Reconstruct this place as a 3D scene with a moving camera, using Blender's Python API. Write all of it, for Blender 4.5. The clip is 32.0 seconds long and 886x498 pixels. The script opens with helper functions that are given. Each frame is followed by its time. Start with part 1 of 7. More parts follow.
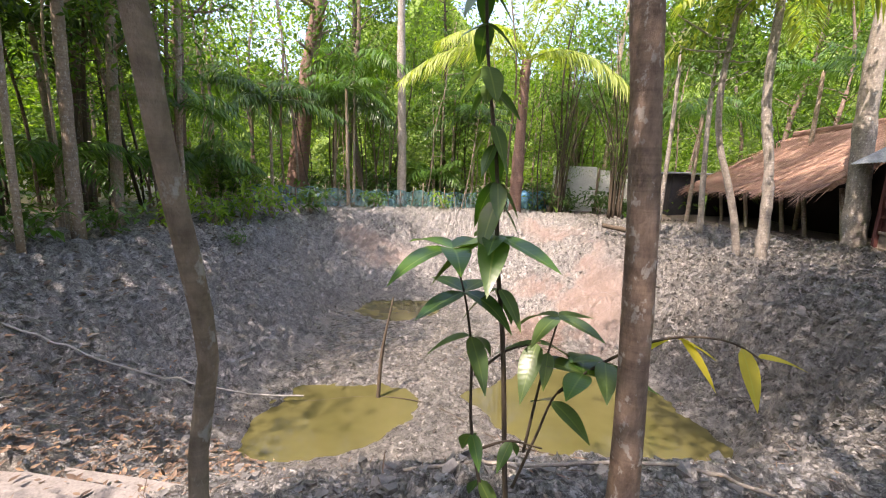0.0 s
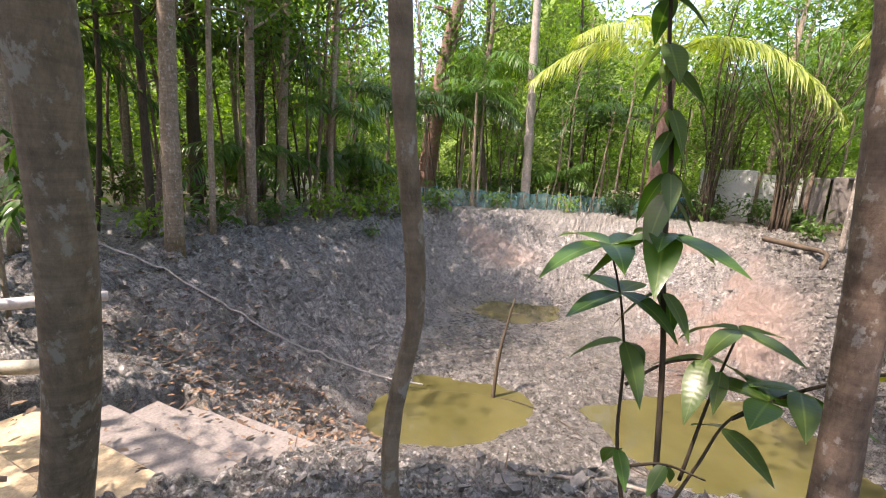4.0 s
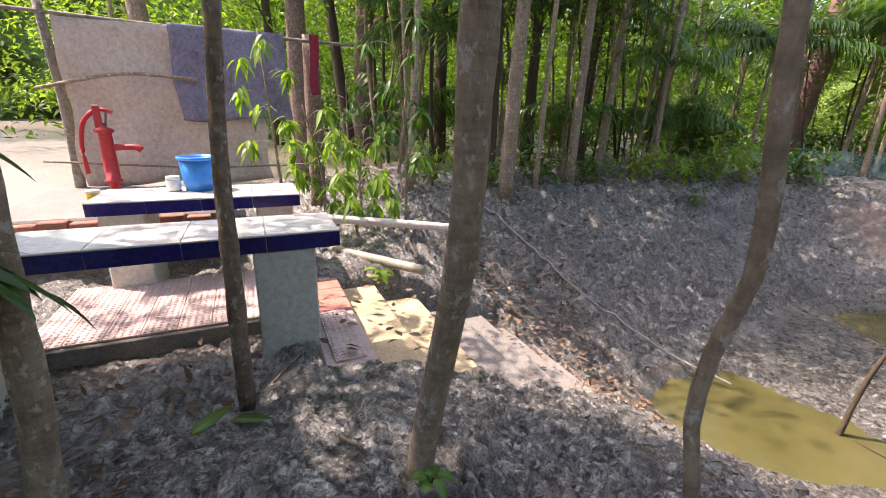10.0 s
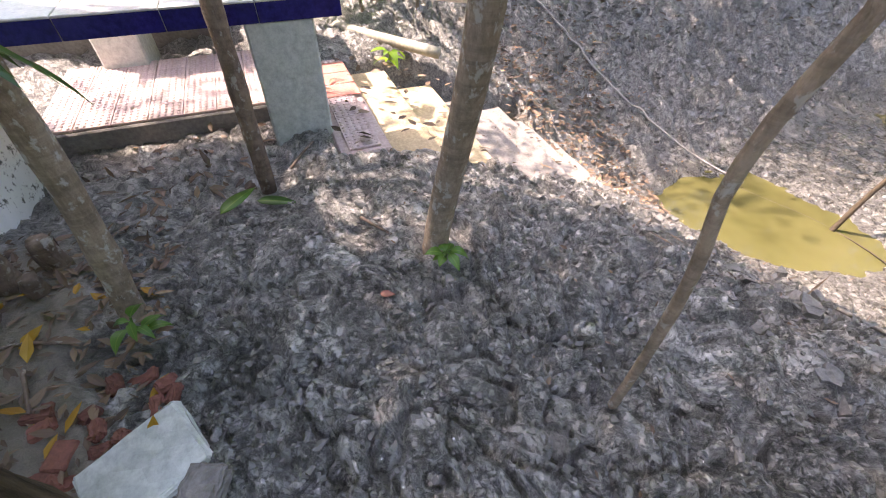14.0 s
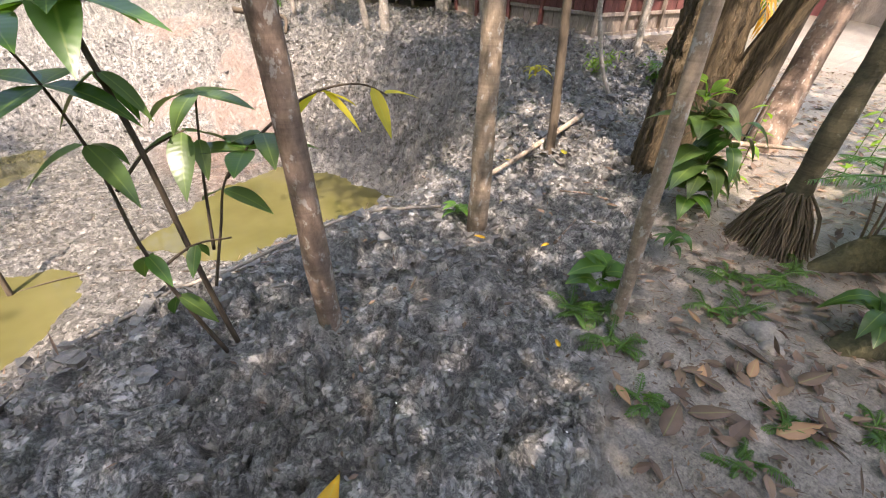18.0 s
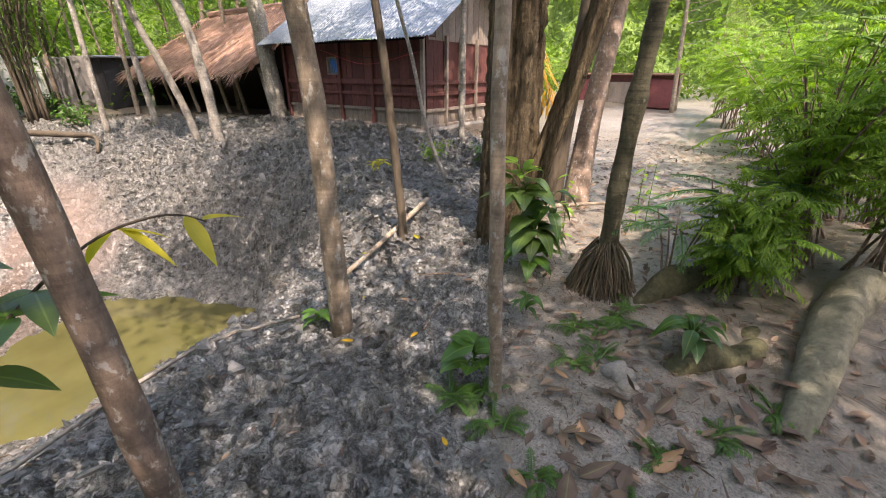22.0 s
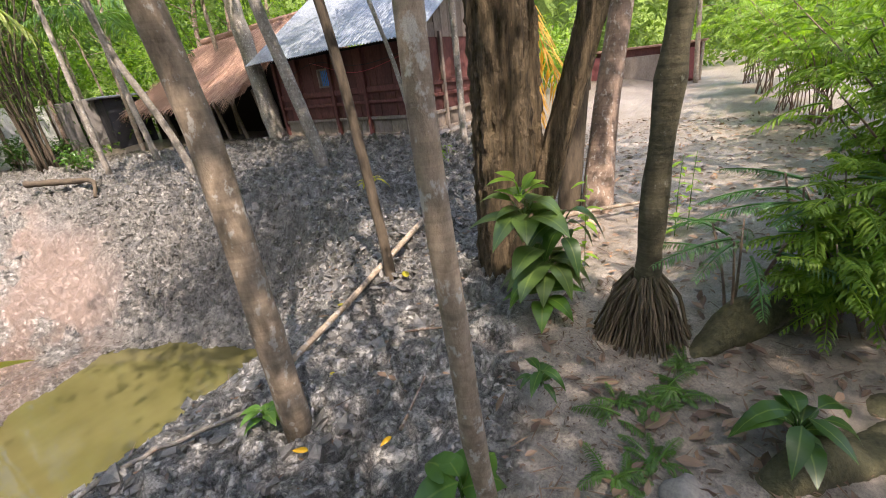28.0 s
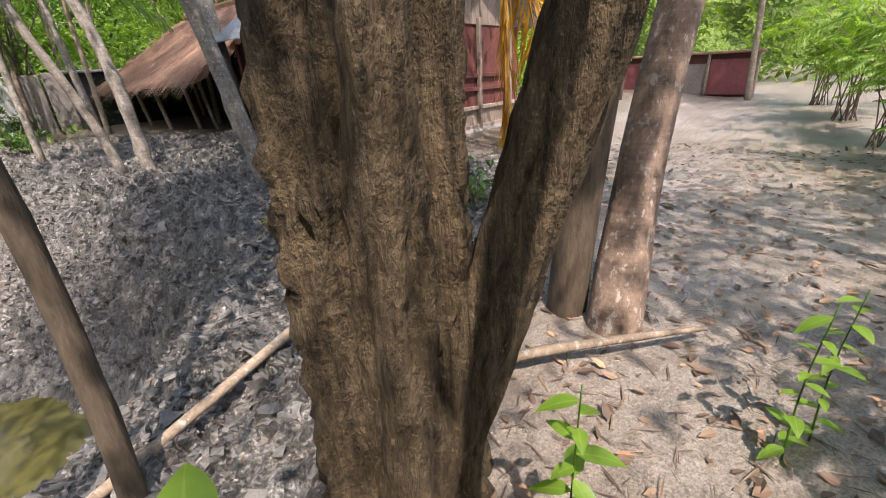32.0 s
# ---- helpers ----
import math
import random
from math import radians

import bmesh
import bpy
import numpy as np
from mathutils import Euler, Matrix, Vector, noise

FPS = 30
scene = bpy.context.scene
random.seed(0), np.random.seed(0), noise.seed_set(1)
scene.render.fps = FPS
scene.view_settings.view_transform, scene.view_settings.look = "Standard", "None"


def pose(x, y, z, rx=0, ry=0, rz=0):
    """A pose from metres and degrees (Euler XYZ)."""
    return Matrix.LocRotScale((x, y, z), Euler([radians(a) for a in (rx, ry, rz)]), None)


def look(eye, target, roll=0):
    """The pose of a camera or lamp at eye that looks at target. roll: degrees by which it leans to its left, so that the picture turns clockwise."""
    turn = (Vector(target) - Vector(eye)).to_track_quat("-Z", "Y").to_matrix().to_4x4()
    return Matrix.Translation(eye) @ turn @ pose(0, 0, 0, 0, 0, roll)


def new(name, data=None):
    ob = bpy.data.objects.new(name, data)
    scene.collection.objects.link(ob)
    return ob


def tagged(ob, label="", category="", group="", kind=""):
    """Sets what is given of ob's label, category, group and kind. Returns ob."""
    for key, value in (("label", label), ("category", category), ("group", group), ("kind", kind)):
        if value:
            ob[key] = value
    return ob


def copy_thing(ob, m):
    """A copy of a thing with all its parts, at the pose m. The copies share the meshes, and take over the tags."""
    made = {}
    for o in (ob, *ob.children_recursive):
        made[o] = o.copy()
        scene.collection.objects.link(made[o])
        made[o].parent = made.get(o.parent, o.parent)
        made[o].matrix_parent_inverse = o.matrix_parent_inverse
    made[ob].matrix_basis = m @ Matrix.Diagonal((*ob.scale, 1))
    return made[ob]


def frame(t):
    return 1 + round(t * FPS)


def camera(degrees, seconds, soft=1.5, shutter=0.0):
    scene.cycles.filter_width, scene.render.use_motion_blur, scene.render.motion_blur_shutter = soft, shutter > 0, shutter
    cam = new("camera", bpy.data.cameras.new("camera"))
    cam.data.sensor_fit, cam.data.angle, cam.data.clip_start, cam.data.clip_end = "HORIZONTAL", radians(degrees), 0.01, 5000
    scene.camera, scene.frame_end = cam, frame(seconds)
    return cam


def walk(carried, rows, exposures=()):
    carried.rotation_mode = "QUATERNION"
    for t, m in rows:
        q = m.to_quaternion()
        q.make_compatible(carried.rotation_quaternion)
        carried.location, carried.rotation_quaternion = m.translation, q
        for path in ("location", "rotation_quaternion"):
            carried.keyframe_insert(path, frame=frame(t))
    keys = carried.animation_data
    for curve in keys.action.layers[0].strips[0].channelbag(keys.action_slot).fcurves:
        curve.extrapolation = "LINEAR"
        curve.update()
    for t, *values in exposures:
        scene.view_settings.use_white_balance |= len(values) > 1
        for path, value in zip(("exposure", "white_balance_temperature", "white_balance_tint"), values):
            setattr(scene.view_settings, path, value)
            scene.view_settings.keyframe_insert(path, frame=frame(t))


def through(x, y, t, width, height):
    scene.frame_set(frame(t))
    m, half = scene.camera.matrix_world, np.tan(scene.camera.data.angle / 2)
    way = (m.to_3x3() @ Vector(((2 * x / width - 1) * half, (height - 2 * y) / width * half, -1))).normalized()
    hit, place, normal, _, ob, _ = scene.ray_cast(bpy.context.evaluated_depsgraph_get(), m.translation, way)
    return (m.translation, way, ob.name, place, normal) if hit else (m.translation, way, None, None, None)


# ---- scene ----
cam = camera(93.5, 32.0, 1.0)
PATH = [
    (0, (0.218, 0.164, 1.421), (-0.062, 2.112, 1.065), 2.3),
    (0.5, (0.221, 0.154, 1.428), (-0.126, 2.092, 1.077), 2.3),
    (1, (0.229, 0.15, 1.425), (-0.181, 2.077, 1.08), 2.4),
    (1.5, (0.215, 0.152, 1.419), (-0.249, 2.067, 1.08), 2.6),
    (2, (0.208, 0.148, 1.416), (-0.317, 2.048, 1.081), 2.8),
    (2.5, (0.206, 0.137, 1.41), (-0.391, 2.016, 1.076), 2.9),
    (3, (0.17, 0.143, 1.387), (-0.502, 1.996, 1.051), 3.0),
    (3.5, (0.118, 0.151, 1.372), (-0.625, 1.974, 1.023), 3.0),
    (5.5, (0.103, 0.141, 1.396), (-0.917, 1.804, 0.955), 2.5),
    (6, (0.119, 0.118, 1.408), (-0.972, 1.729, 0.947), 2.3),
    (6.5, (0.134, 0.102, 1.39), (-1.031, 1.66, 0.924), 2.1),
    (7, (0.158, 0.097, 1.379), (-1.086, 1.592, 0.914), 1.5),
    (7.5, (0.156, 0.088, 1.382), (-1.173, 1.509, 0.919), 1.5),
    (8, (0.156, 0.08, 1.39), (-1.266, 1.408, 0.927), 1.5),
    (8.5, (0.165, 0.058, 1.381), (-1.357, 1.271, 0.922), 1.5),
    (9, (0.172, 0.04, 1.375), (-1.445, 1.116, 0.898), 1.5),
    (9.5, (0.178, 0.028, 1.376), (-1.514, 0.957, 0.852), 1.6),
    (10, (0.169, 0.015, 1.374), (-1.564, 0.807, 0.767), 1.6),
    (10.5, (0.16, -0.001, 1.364), (-1.577, 0.68, 0.644), 1.9),
    (11, (0.149, -0.001, 1.359), (-1.553, 0.597, 0.494), 2.1),
    (11.5, (0.137, 0.003, 1.338), (-1.501, 0.545, 0.326), 2.3),
    (12, (0.135, 0.003, 1.322), (-1.427, 0.506, 0.179), 2.2),
    (12.5, (0.133, 0.003, 1.317), (-1.351, 0.483, 0.065), 2.2),
    (13, (0.147, 0.012, 1.304), (-1.28, 0.474, -0.02), 2.0),
    (13.5, (0.146, 0.017, 1.3), (-1.224, 0.487, -0.079), 1.7),
    (15.5, (0.103, 0.033, 1.303), (-0.644, 1.112, -0.207), 4.1),
    (16, (0.113, 0.044, 1.29), (-0.342, 1.279, -0.217), 5.2),
    (16.5, (0.208, 0.12, 1.313), (-0.065, 1.425, -0.178), 1.5),
    (17, (0.274, 0.171, 1.297), (0.368, 1.544, -0.154), 0.1),
    (17.5, (0.287, 0.158, 1.297), (0.964, 1.501, -0.022), 2.1),
    (18, (0.26, 0.119, 1.306), (1.259, 1.427, 0.17), 2.5),
    (18.5, (0.266, 0.111, 1.343), (1.434, 1.431, 0.397), 0.6),
    (19, (0.269, 0.11, 1.347), (1.491, 1.402, 0.433), -1.4),
    (19.5, (0.289, 0.119, 1.36), (1.505, 1.412, 0.438), -3.2),
    (20, (0.308, 0.133, 1.358), (1.548, 1.417, 0.456), -2.3),
    (20.5, (0.315, 0.133, 1.359), (1.612, 1.392, 0.501), -1.9),
    (21, (0.331, 0.111, 1.362), (1.763, 1.243, 0.545), -0.0),
    (21.5, (0.358, 0.107, 1.354), (1.866, 1.144, 0.547), 1.1),
    (22, (0.375, 0.12, 1.352), (1.907, 1.141, 0.57), 0.1),
    (22.5, (0.402, 0.125, 1.365), (1.921, 1.165, 0.585), -1.2),
    (23, (0.541, 0.163, 1.359), (2.017, 1.252, 0.563), -2.2),
    (23.5, (0.733, 0.174, 1.371), (2.181, 1.318, 0.599), -2.4),
    (24, (0.717, 0.189, 1.388), (2.174, 1.344, 0.65), -1.7),
    (24.5, (0.676, 0.197, 1.389), (2.17, 1.325, 0.686), -0.6),
    (25, (0.806, 0.27, 1.354), (2.271, 1.428, 0.638), -0.4),
    (25.5, (0.989, 0.378, 1.325), (2.313, 1.594, 0.448), -1.4),
    (27.5, (0.999, 0.373, 1.323), (2.259, 1.693, 0.504), -7.2),
    (28, (1.098, 0.311, 1.338), (2.556, 1.435, 0.556), -7.1),
    (28.5, (1.311, 0.303, 1.295), (2.771, 1.353, 0.42), -7.3),
    (29, (1.588, 0.5, 1.284), (3.015, 1.607, 0.424), -4.1),
    (29.5, (1.799, 0.559, 1.27), (3.09, 1.844, 0.442), -3.9),
    (30, (1.941, 0.564, 1.274), (3.173, 1.822, 0.327), -3.9),
    (30.5, (2.129, 0.707, 1.278), (3.467, 1.876, 0.36), -1.9),
    (31, (2.307, 0.814, 1.301), (3.592, 2.039, 0.38), -3.9),
    (31.5, (2.644, 0.878, 1.272), (3.904, 2.183, 0.43), -3.7),
    (32, (2.984, 0.878, 1.265), (4.391, 2.06, 0.476), -3.4),
]
EXPOSURES = [(0, 2.4, 7200, 25), (3.5, 2.4, 7200, 25), (6, 2.35, 7300, 28), (9, 2.3, 7200, 27), (10.5, 2.55, 7250, 26), (13, 3.12, 7250, 28), (16, 3.1, 7250, 28), (17.5, 2.9, 7200, 23), (19, 2.55, 7200, 21), (25, 2.42, 7050, 21), (28, 2.38, 7000, 20), (30, 2.33, 6950, 20), (31, 2.3, 6850, 20), (32, 2.08, 6750, 21)]
walk(cam, [(t, look(eye, at, lean)) for t, eye, at, lean in PATH], EXPOSURES)

# ---- world, sun, exposure ----
SUN = Vector((-0.30, -0.42, 0.86)).normalized()
world = bpy.data.worlds.new("world")
scene.world = world
world.use_nodes = True
wn = world.node_tree.nodes
sky = wn.new("ShaderNodeTexSky")
sky.sky_type, sky.sun_disc = "NISHITA", False
sky.sun_elevation = math.asin(SUN.z)
sky.sun_rotation = math.atan2(SUN.x, SUN.y)
sky.air_density, sky.dust_density = 1.0, 2.0
world.node_tree.links.new(sky.outputs[0], wn["Background"].inputs[0])
wn["Background"].inputs[1].default_value = 0.135
sun = new("sun", bpy.data.lights.new("sun", "SUN"))
sun.data.energy, sun.data.angle, sun.data.color = 2.3, radians(0.55), (1.0, 0.94, 0.84)
sun.matrix_world = look(SUN * 40, (0, 0, 0))

# ---- materials ----


def nodes_of(name):
    m = bpy.data.materials.new(name)
    m.use_nodes = True
    t = m.node_tree
    return m, t, t.nodes["Principled BSDF"]


def ramp(t, src, stops):
    r = t.nodes.new("ShaderNodeValToRGB")
    el = r.color_ramp.elements
    while len(el) < len(stops):
        el.new(0.5)
    for e, (p, c) in zip(el, stops):
        e.position, e.color = p, (*c, 1)
    t.links.new(src, r.inputs[0])
    return r.outputs[0]


def noise_tex(t, coord, scale, detail=5, rough=0.6, stretch=None):
    if stretch:
        mp = t.nodes.new("ShaderNodeMapping")
        mp.inputs["Scale"].default_value = stretch
        t.links.new(coord, mp.inputs[0])
        coord = mp.outputs[0]
    n = t.nodes.new("ShaderNodeTexNoise")
    n.inputs["Scale"].default_value, n.inputs["Detail"].default_value, n.inputs["Roughness"].default_value = scale, detail, rough
    t.links.new(coord, n.inputs["Vector"])
    return n.outputs[0]


def mixc(t, fac, a, b, mode="MIX"):
    m = t.nodes.new("ShaderNodeMix")
    m.data_type, m.blend_type = "RGBA", mode
    for s, v in ((0, fac), (6, a), (7, b)):
        if isinstance(v, (int, float)):
            m.inputs[s].default_value = v
        elif isinstance(v, tuple):
            m.inputs[s].default_value = (*v, 1)
        else:
            t.links.new(v, m.inputs[s])
    return m.outputs[2]


def bump(t, p, height, strength, dist):
    b = t.nodes.new("ShaderNodeBump")
    b.inputs["Strength"].default_value, b.inputs["Distance"].default_value = strength, dist
    t.links.new(height, b.inputs["Height"])
    t.links.new(b.outputs[0], p.inputs["Normal"])


def attr(t, name):
    a = t.nodes.new("ShaderNodeAttribute")
    a.attribute_name = name
    return a.outputs["Fac"]


def coords(t, kind="Object"):
    return t.nodes.new("ShaderNodeTexCoord").outputs[kind]


def surface(name, dark, light, scale, rough=0.75, metal=0.0, fine=60, strength=0.5, dist=0.01, stretch=None, vary=0.0, spec=0.4, world_space=True):
    """A stained, grained surface: two scales of noise between two colours, relief, and a small change from object to object."""
    m, t, p = nodes_of(name)
    co = t.nodes.new("ShaderNodeNewGeometry").outputs["Position"] if world_space else coords(t)
    n1 = noise_tex(t, co, scale, 5, 0.65, stretch)
    n2 = noise_tex(t, co, fine, 4, 0.7, stretch)
    c = ramp(t, n1, [(0.3, dark), (0.7, light)])
    c = mixc(t, 0.55, c, ramp(t, n2, [(0.25, tuple(0.45 * v for v in dark)), (0.75, tuple(min(1, 1.15 * v) for v in light))]))
    if vary:
        oi = t.nodes.new("ShaderNodeObjectInfo")
        c = mixc(t, 1.0, c, ramp(t, oi.outputs["Random"], [(0, (1 - vary,) * 3), (1, (1 + vary * 0.3,) * 3)]), "MULTIPLY")
    t.links.new(c, p.inputs["Base Color"])
    p.inputs["Roughness"].default_value, p.inputs["Metallic"].default_value = rough, metal
    p.inputs["Specular IOR Level"].default_value = spec
    bump(t, p, n2, strength, dist)
    return m


def bark(name, dark, light, lichen, spots=0.6, vary=0.3, ridge=(3, 3, 1.5), depth=0.006, rings=0.28, cracks=0.4):
    """Bark: blotches, faint rings, fine fissures, and crusts of pale lichen with edges of their own."""
    m, t, p = nodes_of(name)
    co = t.nodes.new("ShaderNodeNewGeometry").outputs["Position"]
    blotch = noise_tex(t, co, 8, 5, 0.7, (1, 1, 0.5))
    ring = noise_tex(t, co, 5, 4, 0.7, (0.5, 0.5, 8))
    fissure = noise_tex(t, co, 11, 6, 0.75, ridge)
    crust = noise_tex(t, co, 26, 5, 0.65, (1, 1, 0.7))
    c = ramp(t, blotch, [(0.32, dark), (0.68, light)])
    c = mixc(t, cracks, c, ramp(t, fissure, [(0.36, tuple(0.3 * v for v in dark)), (0.62, light)]))
    c = mixc(t, rings, c, mixc(t, 1.0, c, ramp(t, ring, [(0.38, (0.35, 0.33, 0.3)), (0.55, (1.15, 1.12, 1.08))]), "MULTIPLY"))
    c = mixc(t, ramp(t, crust, [(spots, (0, 0, 0)), (spots + 0.06, (0.75, 0.75, 0.75))]), c, lichen)
    oi = t.nodes.new("ShaderNodeObjectInfo")
    c = mixc(t, 1.0, c, ramp(t, oi.outputs["Random"], [(0, (1 - vary,) * 3), (1, (1 + vary * 0.3,) * 3)]), "MULTIPLY")
    t.links.new(c, p.inputs["Base Color"])
    p.inputs["Roughness"].default_value = 0.88
    p.inputs["Specular IOR Level"].default_value = 0.3
    h = t.nodes.new("ShaderNodeMath")
    h.operation = "ADD"
    t.links.new(fissure, h.inputs[0])
    t.links.new(crust, h.inputs[1])
    bump(t, p, h.outputs[0], 1.0, depth)
    return m


def leaf_mat(name, dark, mid, bright, gloss=0.45, through=0.45, vein=False):
    """Leaves: each leaf its own green, light passing through, waxy gloss."""
    m, t, p = nodes_of(name)
    isl = t.nodes.new("ShaderNodeNewGeometry").outputs["Random Per Island"]
    c = ramp(t, isl, [(0.0, dark), (0.55, mid), (1.0, bright)])
    n = noise_tex(t, t.nodes.new("ShaderNodeNewGeometry").outputs["Position"], 9, 3)
    c = mixc(t, 0.35, c, ramp(t, n, [(0.3, dark), (0.7, bright)]))
    # pale midrib and quilted side veins on blades that carry the rib and along fields
    rib = ramp(t, attr(t, "rib"), [(0.88, (0, 0, 0)), (0.98, (0.38, 0.38, 0.38))])
    c = mixc(t, rib, c, mixc(t, 0.6, c, (0.35, 0.45, 0.12)))
    wave = t.nodes.new("ShaderNodeMath")
    wave.operation = "MULTIPLY_ADD"
    t.links.new(attr(t, "along"), wave.inputs[0])
    wave.inputs[1].default_value = 80.0
    t.links.new(attr(t, "rib"), wave.inputs[2])
    sine = t.nodes.new("ShaderNodeMath")
    sine.operation = "SINE"
    t.links.new(wave.outputs[0], sine.inputs[0])
    bump(t, p, sine.outputs[0], 0.12, 0.0008)
    t.links.new(c, p.inputs["Base Color"])
    p.inputs["Roughness"].default_value = gloss
    tr = t.nodes.new("ShaderNodeBsdfTranslucent")
    t.links.new(mixc(t, 1.0, c, (1.5, 1.6, 0.5), "MULTIPLY"), tr.inputs[0])
    mx = t.nodes.new("ShaderNodeMixShader")
    mx.inputs[0].default_value = through
    t.links.new(p.outputs[0], mx.inputs[1])
    t.links.new(tr.outputs[0], mx.inputs[2])
    t.links.new(mx.outputs[0], t.nodes["Material Output"].inputs[0])
    return m


def ground_mat():
    """Wet dark mud, dry tan silt and pale trodden soil, blended by the zone each spot of ground belongs to."""
    m, t, p = nodes_of("soil")
    co = t.nodes.new("ShaderNodeNewGeometry").outputs["Position"]
    big, mid, fine = noise_tex(t, co, 1.3, 6, 0.65), noise_tex(t, co, 9, 6, 0.7), noise_tex(t, co, 48, 6, 0.75)
    # lumps with sharp creases between them, at two sizes, along a wandering grain
    warp = t.nodes.new("ShaderNodeVectorMath")
    warp.operation = "MULTIPLY_ADD"
    swirl = t.nodes.new("ShaderNodeTexNoise")
    swirl.inputs["Scale"].default_value, swirl.inputs["Detail"].default_value = 7.0, 4.0
    t.links.new(co, swirl.inputs["Vector"])
    t.links.new(swirl.outputs["Color"], warp.inputs[0])
    warp.inputs[1].default_value = (0.12, 0.12, 0.1)
    t.links.new(co, warp.inputs[2])

    def cells(scale):
        v = t.nodes.new("ShaderNodeTexVoronoi")
        v.inputs["Scale"].default_value = scale
        t.links.new(warp.outputs[0], v.inputs["Vector"])
        return v
    big_cell, small_cell = cells(11), cells(27)
    mud = mixc(t, 0.5, ramp(t, mid, [(0.3, (0.17, 0.164, 0.154)), (0.7, (0.32, 0.31, 0.293))]),
               ramp(t, fine, [(0.34, (0.12, 0.116, 0.108)), (0.5, (0.25, 0.243, 0.229)), (0.66, (0.38, 0.37, 0.35))]))
    # ragged dark patches, gap shade as colour; every torn lump has dried to its own tone
    mottled = noise_tex(t, warp.outputs[0], 13, 9, 0.78)
    mud = mixc(t, 1.0, mud, ramp(t, mottled, [(0.38, (0.45, 0.445, 0.44)), (0.45, (1, 1, 1))]), "MULTIPLY")
    # creases that wander through the clay, with crease shade multiplied into the colour
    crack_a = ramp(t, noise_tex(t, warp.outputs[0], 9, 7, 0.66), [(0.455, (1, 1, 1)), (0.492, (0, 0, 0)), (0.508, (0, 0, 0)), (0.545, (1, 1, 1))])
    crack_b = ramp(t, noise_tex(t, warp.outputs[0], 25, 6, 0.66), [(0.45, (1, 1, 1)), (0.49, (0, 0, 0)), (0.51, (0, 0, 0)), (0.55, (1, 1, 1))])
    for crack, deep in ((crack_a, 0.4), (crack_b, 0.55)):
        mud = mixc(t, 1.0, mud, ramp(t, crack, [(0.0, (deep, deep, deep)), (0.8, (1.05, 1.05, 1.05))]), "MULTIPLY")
    for cell, lo, hi in ((big_cell, 0.85, 1.14), (small_cell, 0.84, 1.15)):
        mud = mixc(t, 1.0, mud, ramp(t, cell.outputs["Color"], [(0.1, (lo,) * 3), (0.9, (hi,) * 3)]), "MULTIPLY")
    mud = mixc(t, 1.0, mud, ramp(t, attr(t, "tone"), [(0.0, (0.72, 0.72, 0.71)), (0.5, (1.08, 1.08, 1.08)), (1.0, (1.45, 1.45, 1.43))]), "MULTIPLY")
    mud = mixc(t, ramp(t, big, [(0.42, (0, 0, 0)), (0.62, (0.6, 0.6, 0.6))]), mud, mixc(t, 1.0, mud, (1.04, 1.0, 0.93), "MULTIPLY"))
    silt = mixc(t, 0.45, ramp(t, big, [(0.3, (0.17, 0.12, 0.098)), (0.7, (0.32, 0.24, 0.2))]), ramp(t, fine, [(0.28, (0.10, 0.07, 0.054)), (0.68, (0.35, 0.265, 0.22))]))
    soil = mixc(t, 0.5, ramp(t, mid, [(0.3, (0.14, 0.12, 0.098)), (0.7, (0.32, 0.285, 0.24))]), ramp(t, fine, [(0.32, (0.09, 0.07, 0.055)), (0.66, (0.39, 0.345, 0.295))]))
    soil = mixc(t, ramp(t, big, [(0.4, (0, 0, 0)), (0.6, (0.7, 0.7, 0.7))]), soil, mixc(t, 1.0, soil, (0.6, 0.55, 0.48), "MULTIPLY"))
    grit = noise_tex(t, co, 85, 6, 0.8)
    soil = mixc(t, 1.0, soil, ramp(t, grit, [(0.38, (0.35, 0.31, 0.27)), (0.5, (0.95, 0.95, 0.95)), (0.62, (1.35, 1.34, 1.32))]), "MULTIPLY")
    wood = mixc(t, 0.5, ramp(t, mid, [(0.3, (0.07, 0.056, 0.042)), (0.7, (0.21, 0.175, 0.13))]), ramp(t, fine, [(0.3, (0.045, 0.036, 0.025)), (0.7, (0.27, 0.225, 0.17))]))
    c = mixc(t, attr(t, "soil"), wood, soil)
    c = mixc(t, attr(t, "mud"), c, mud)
    c = mixc(t, attr(t, "sand"), c, silt)
    c = mixc(t, attr(t, "wet_shade"), c, mixc(t, 1.0, c, (0.62, 0.605, 0.58), "MULTIPLY"))
    t.links.new(c, p.inputs["Base Color"])
    r = t.nodes.new("ShaderNodeMapRange")
    t.links.new(attr(t, "wet_shade"), r.inputs[0])
    r.inputs[3].default_value, r.inputs[4].default_value = 0.36, 0.27
    patchy = t.nodes.new("ShaderNodeMath")
    patchy.operation = "MULTIPLY_ADD"
    t.links.new(mid, patchy.inputs[0])
    patchy.inputs[1].default_value = 0.3
    t.links.new(r.outputs[0], patchy.inputs[2])
    less = t.nodes.new("ShaderNodeMath")
    less.operation = "SUBTRACT"
    t.links.new(patchy.outputs[0], less.inputs[0])
    less.inputs[1].default_value = 0.15
    t.links.new(less.outputs[0], p.inputs["Roughness"])
    p.inputs["Specular IOR Level"].default_value = 0.85
    h = t.nodes.new("ShaderNodeMath")
    h.operation = "MULTIPLY_ADD"
    t.links.new(fine, h.inputs[0])
    h.inputs[1].default_value = 0.55
    t.links.new(mid, h.inputs[2])
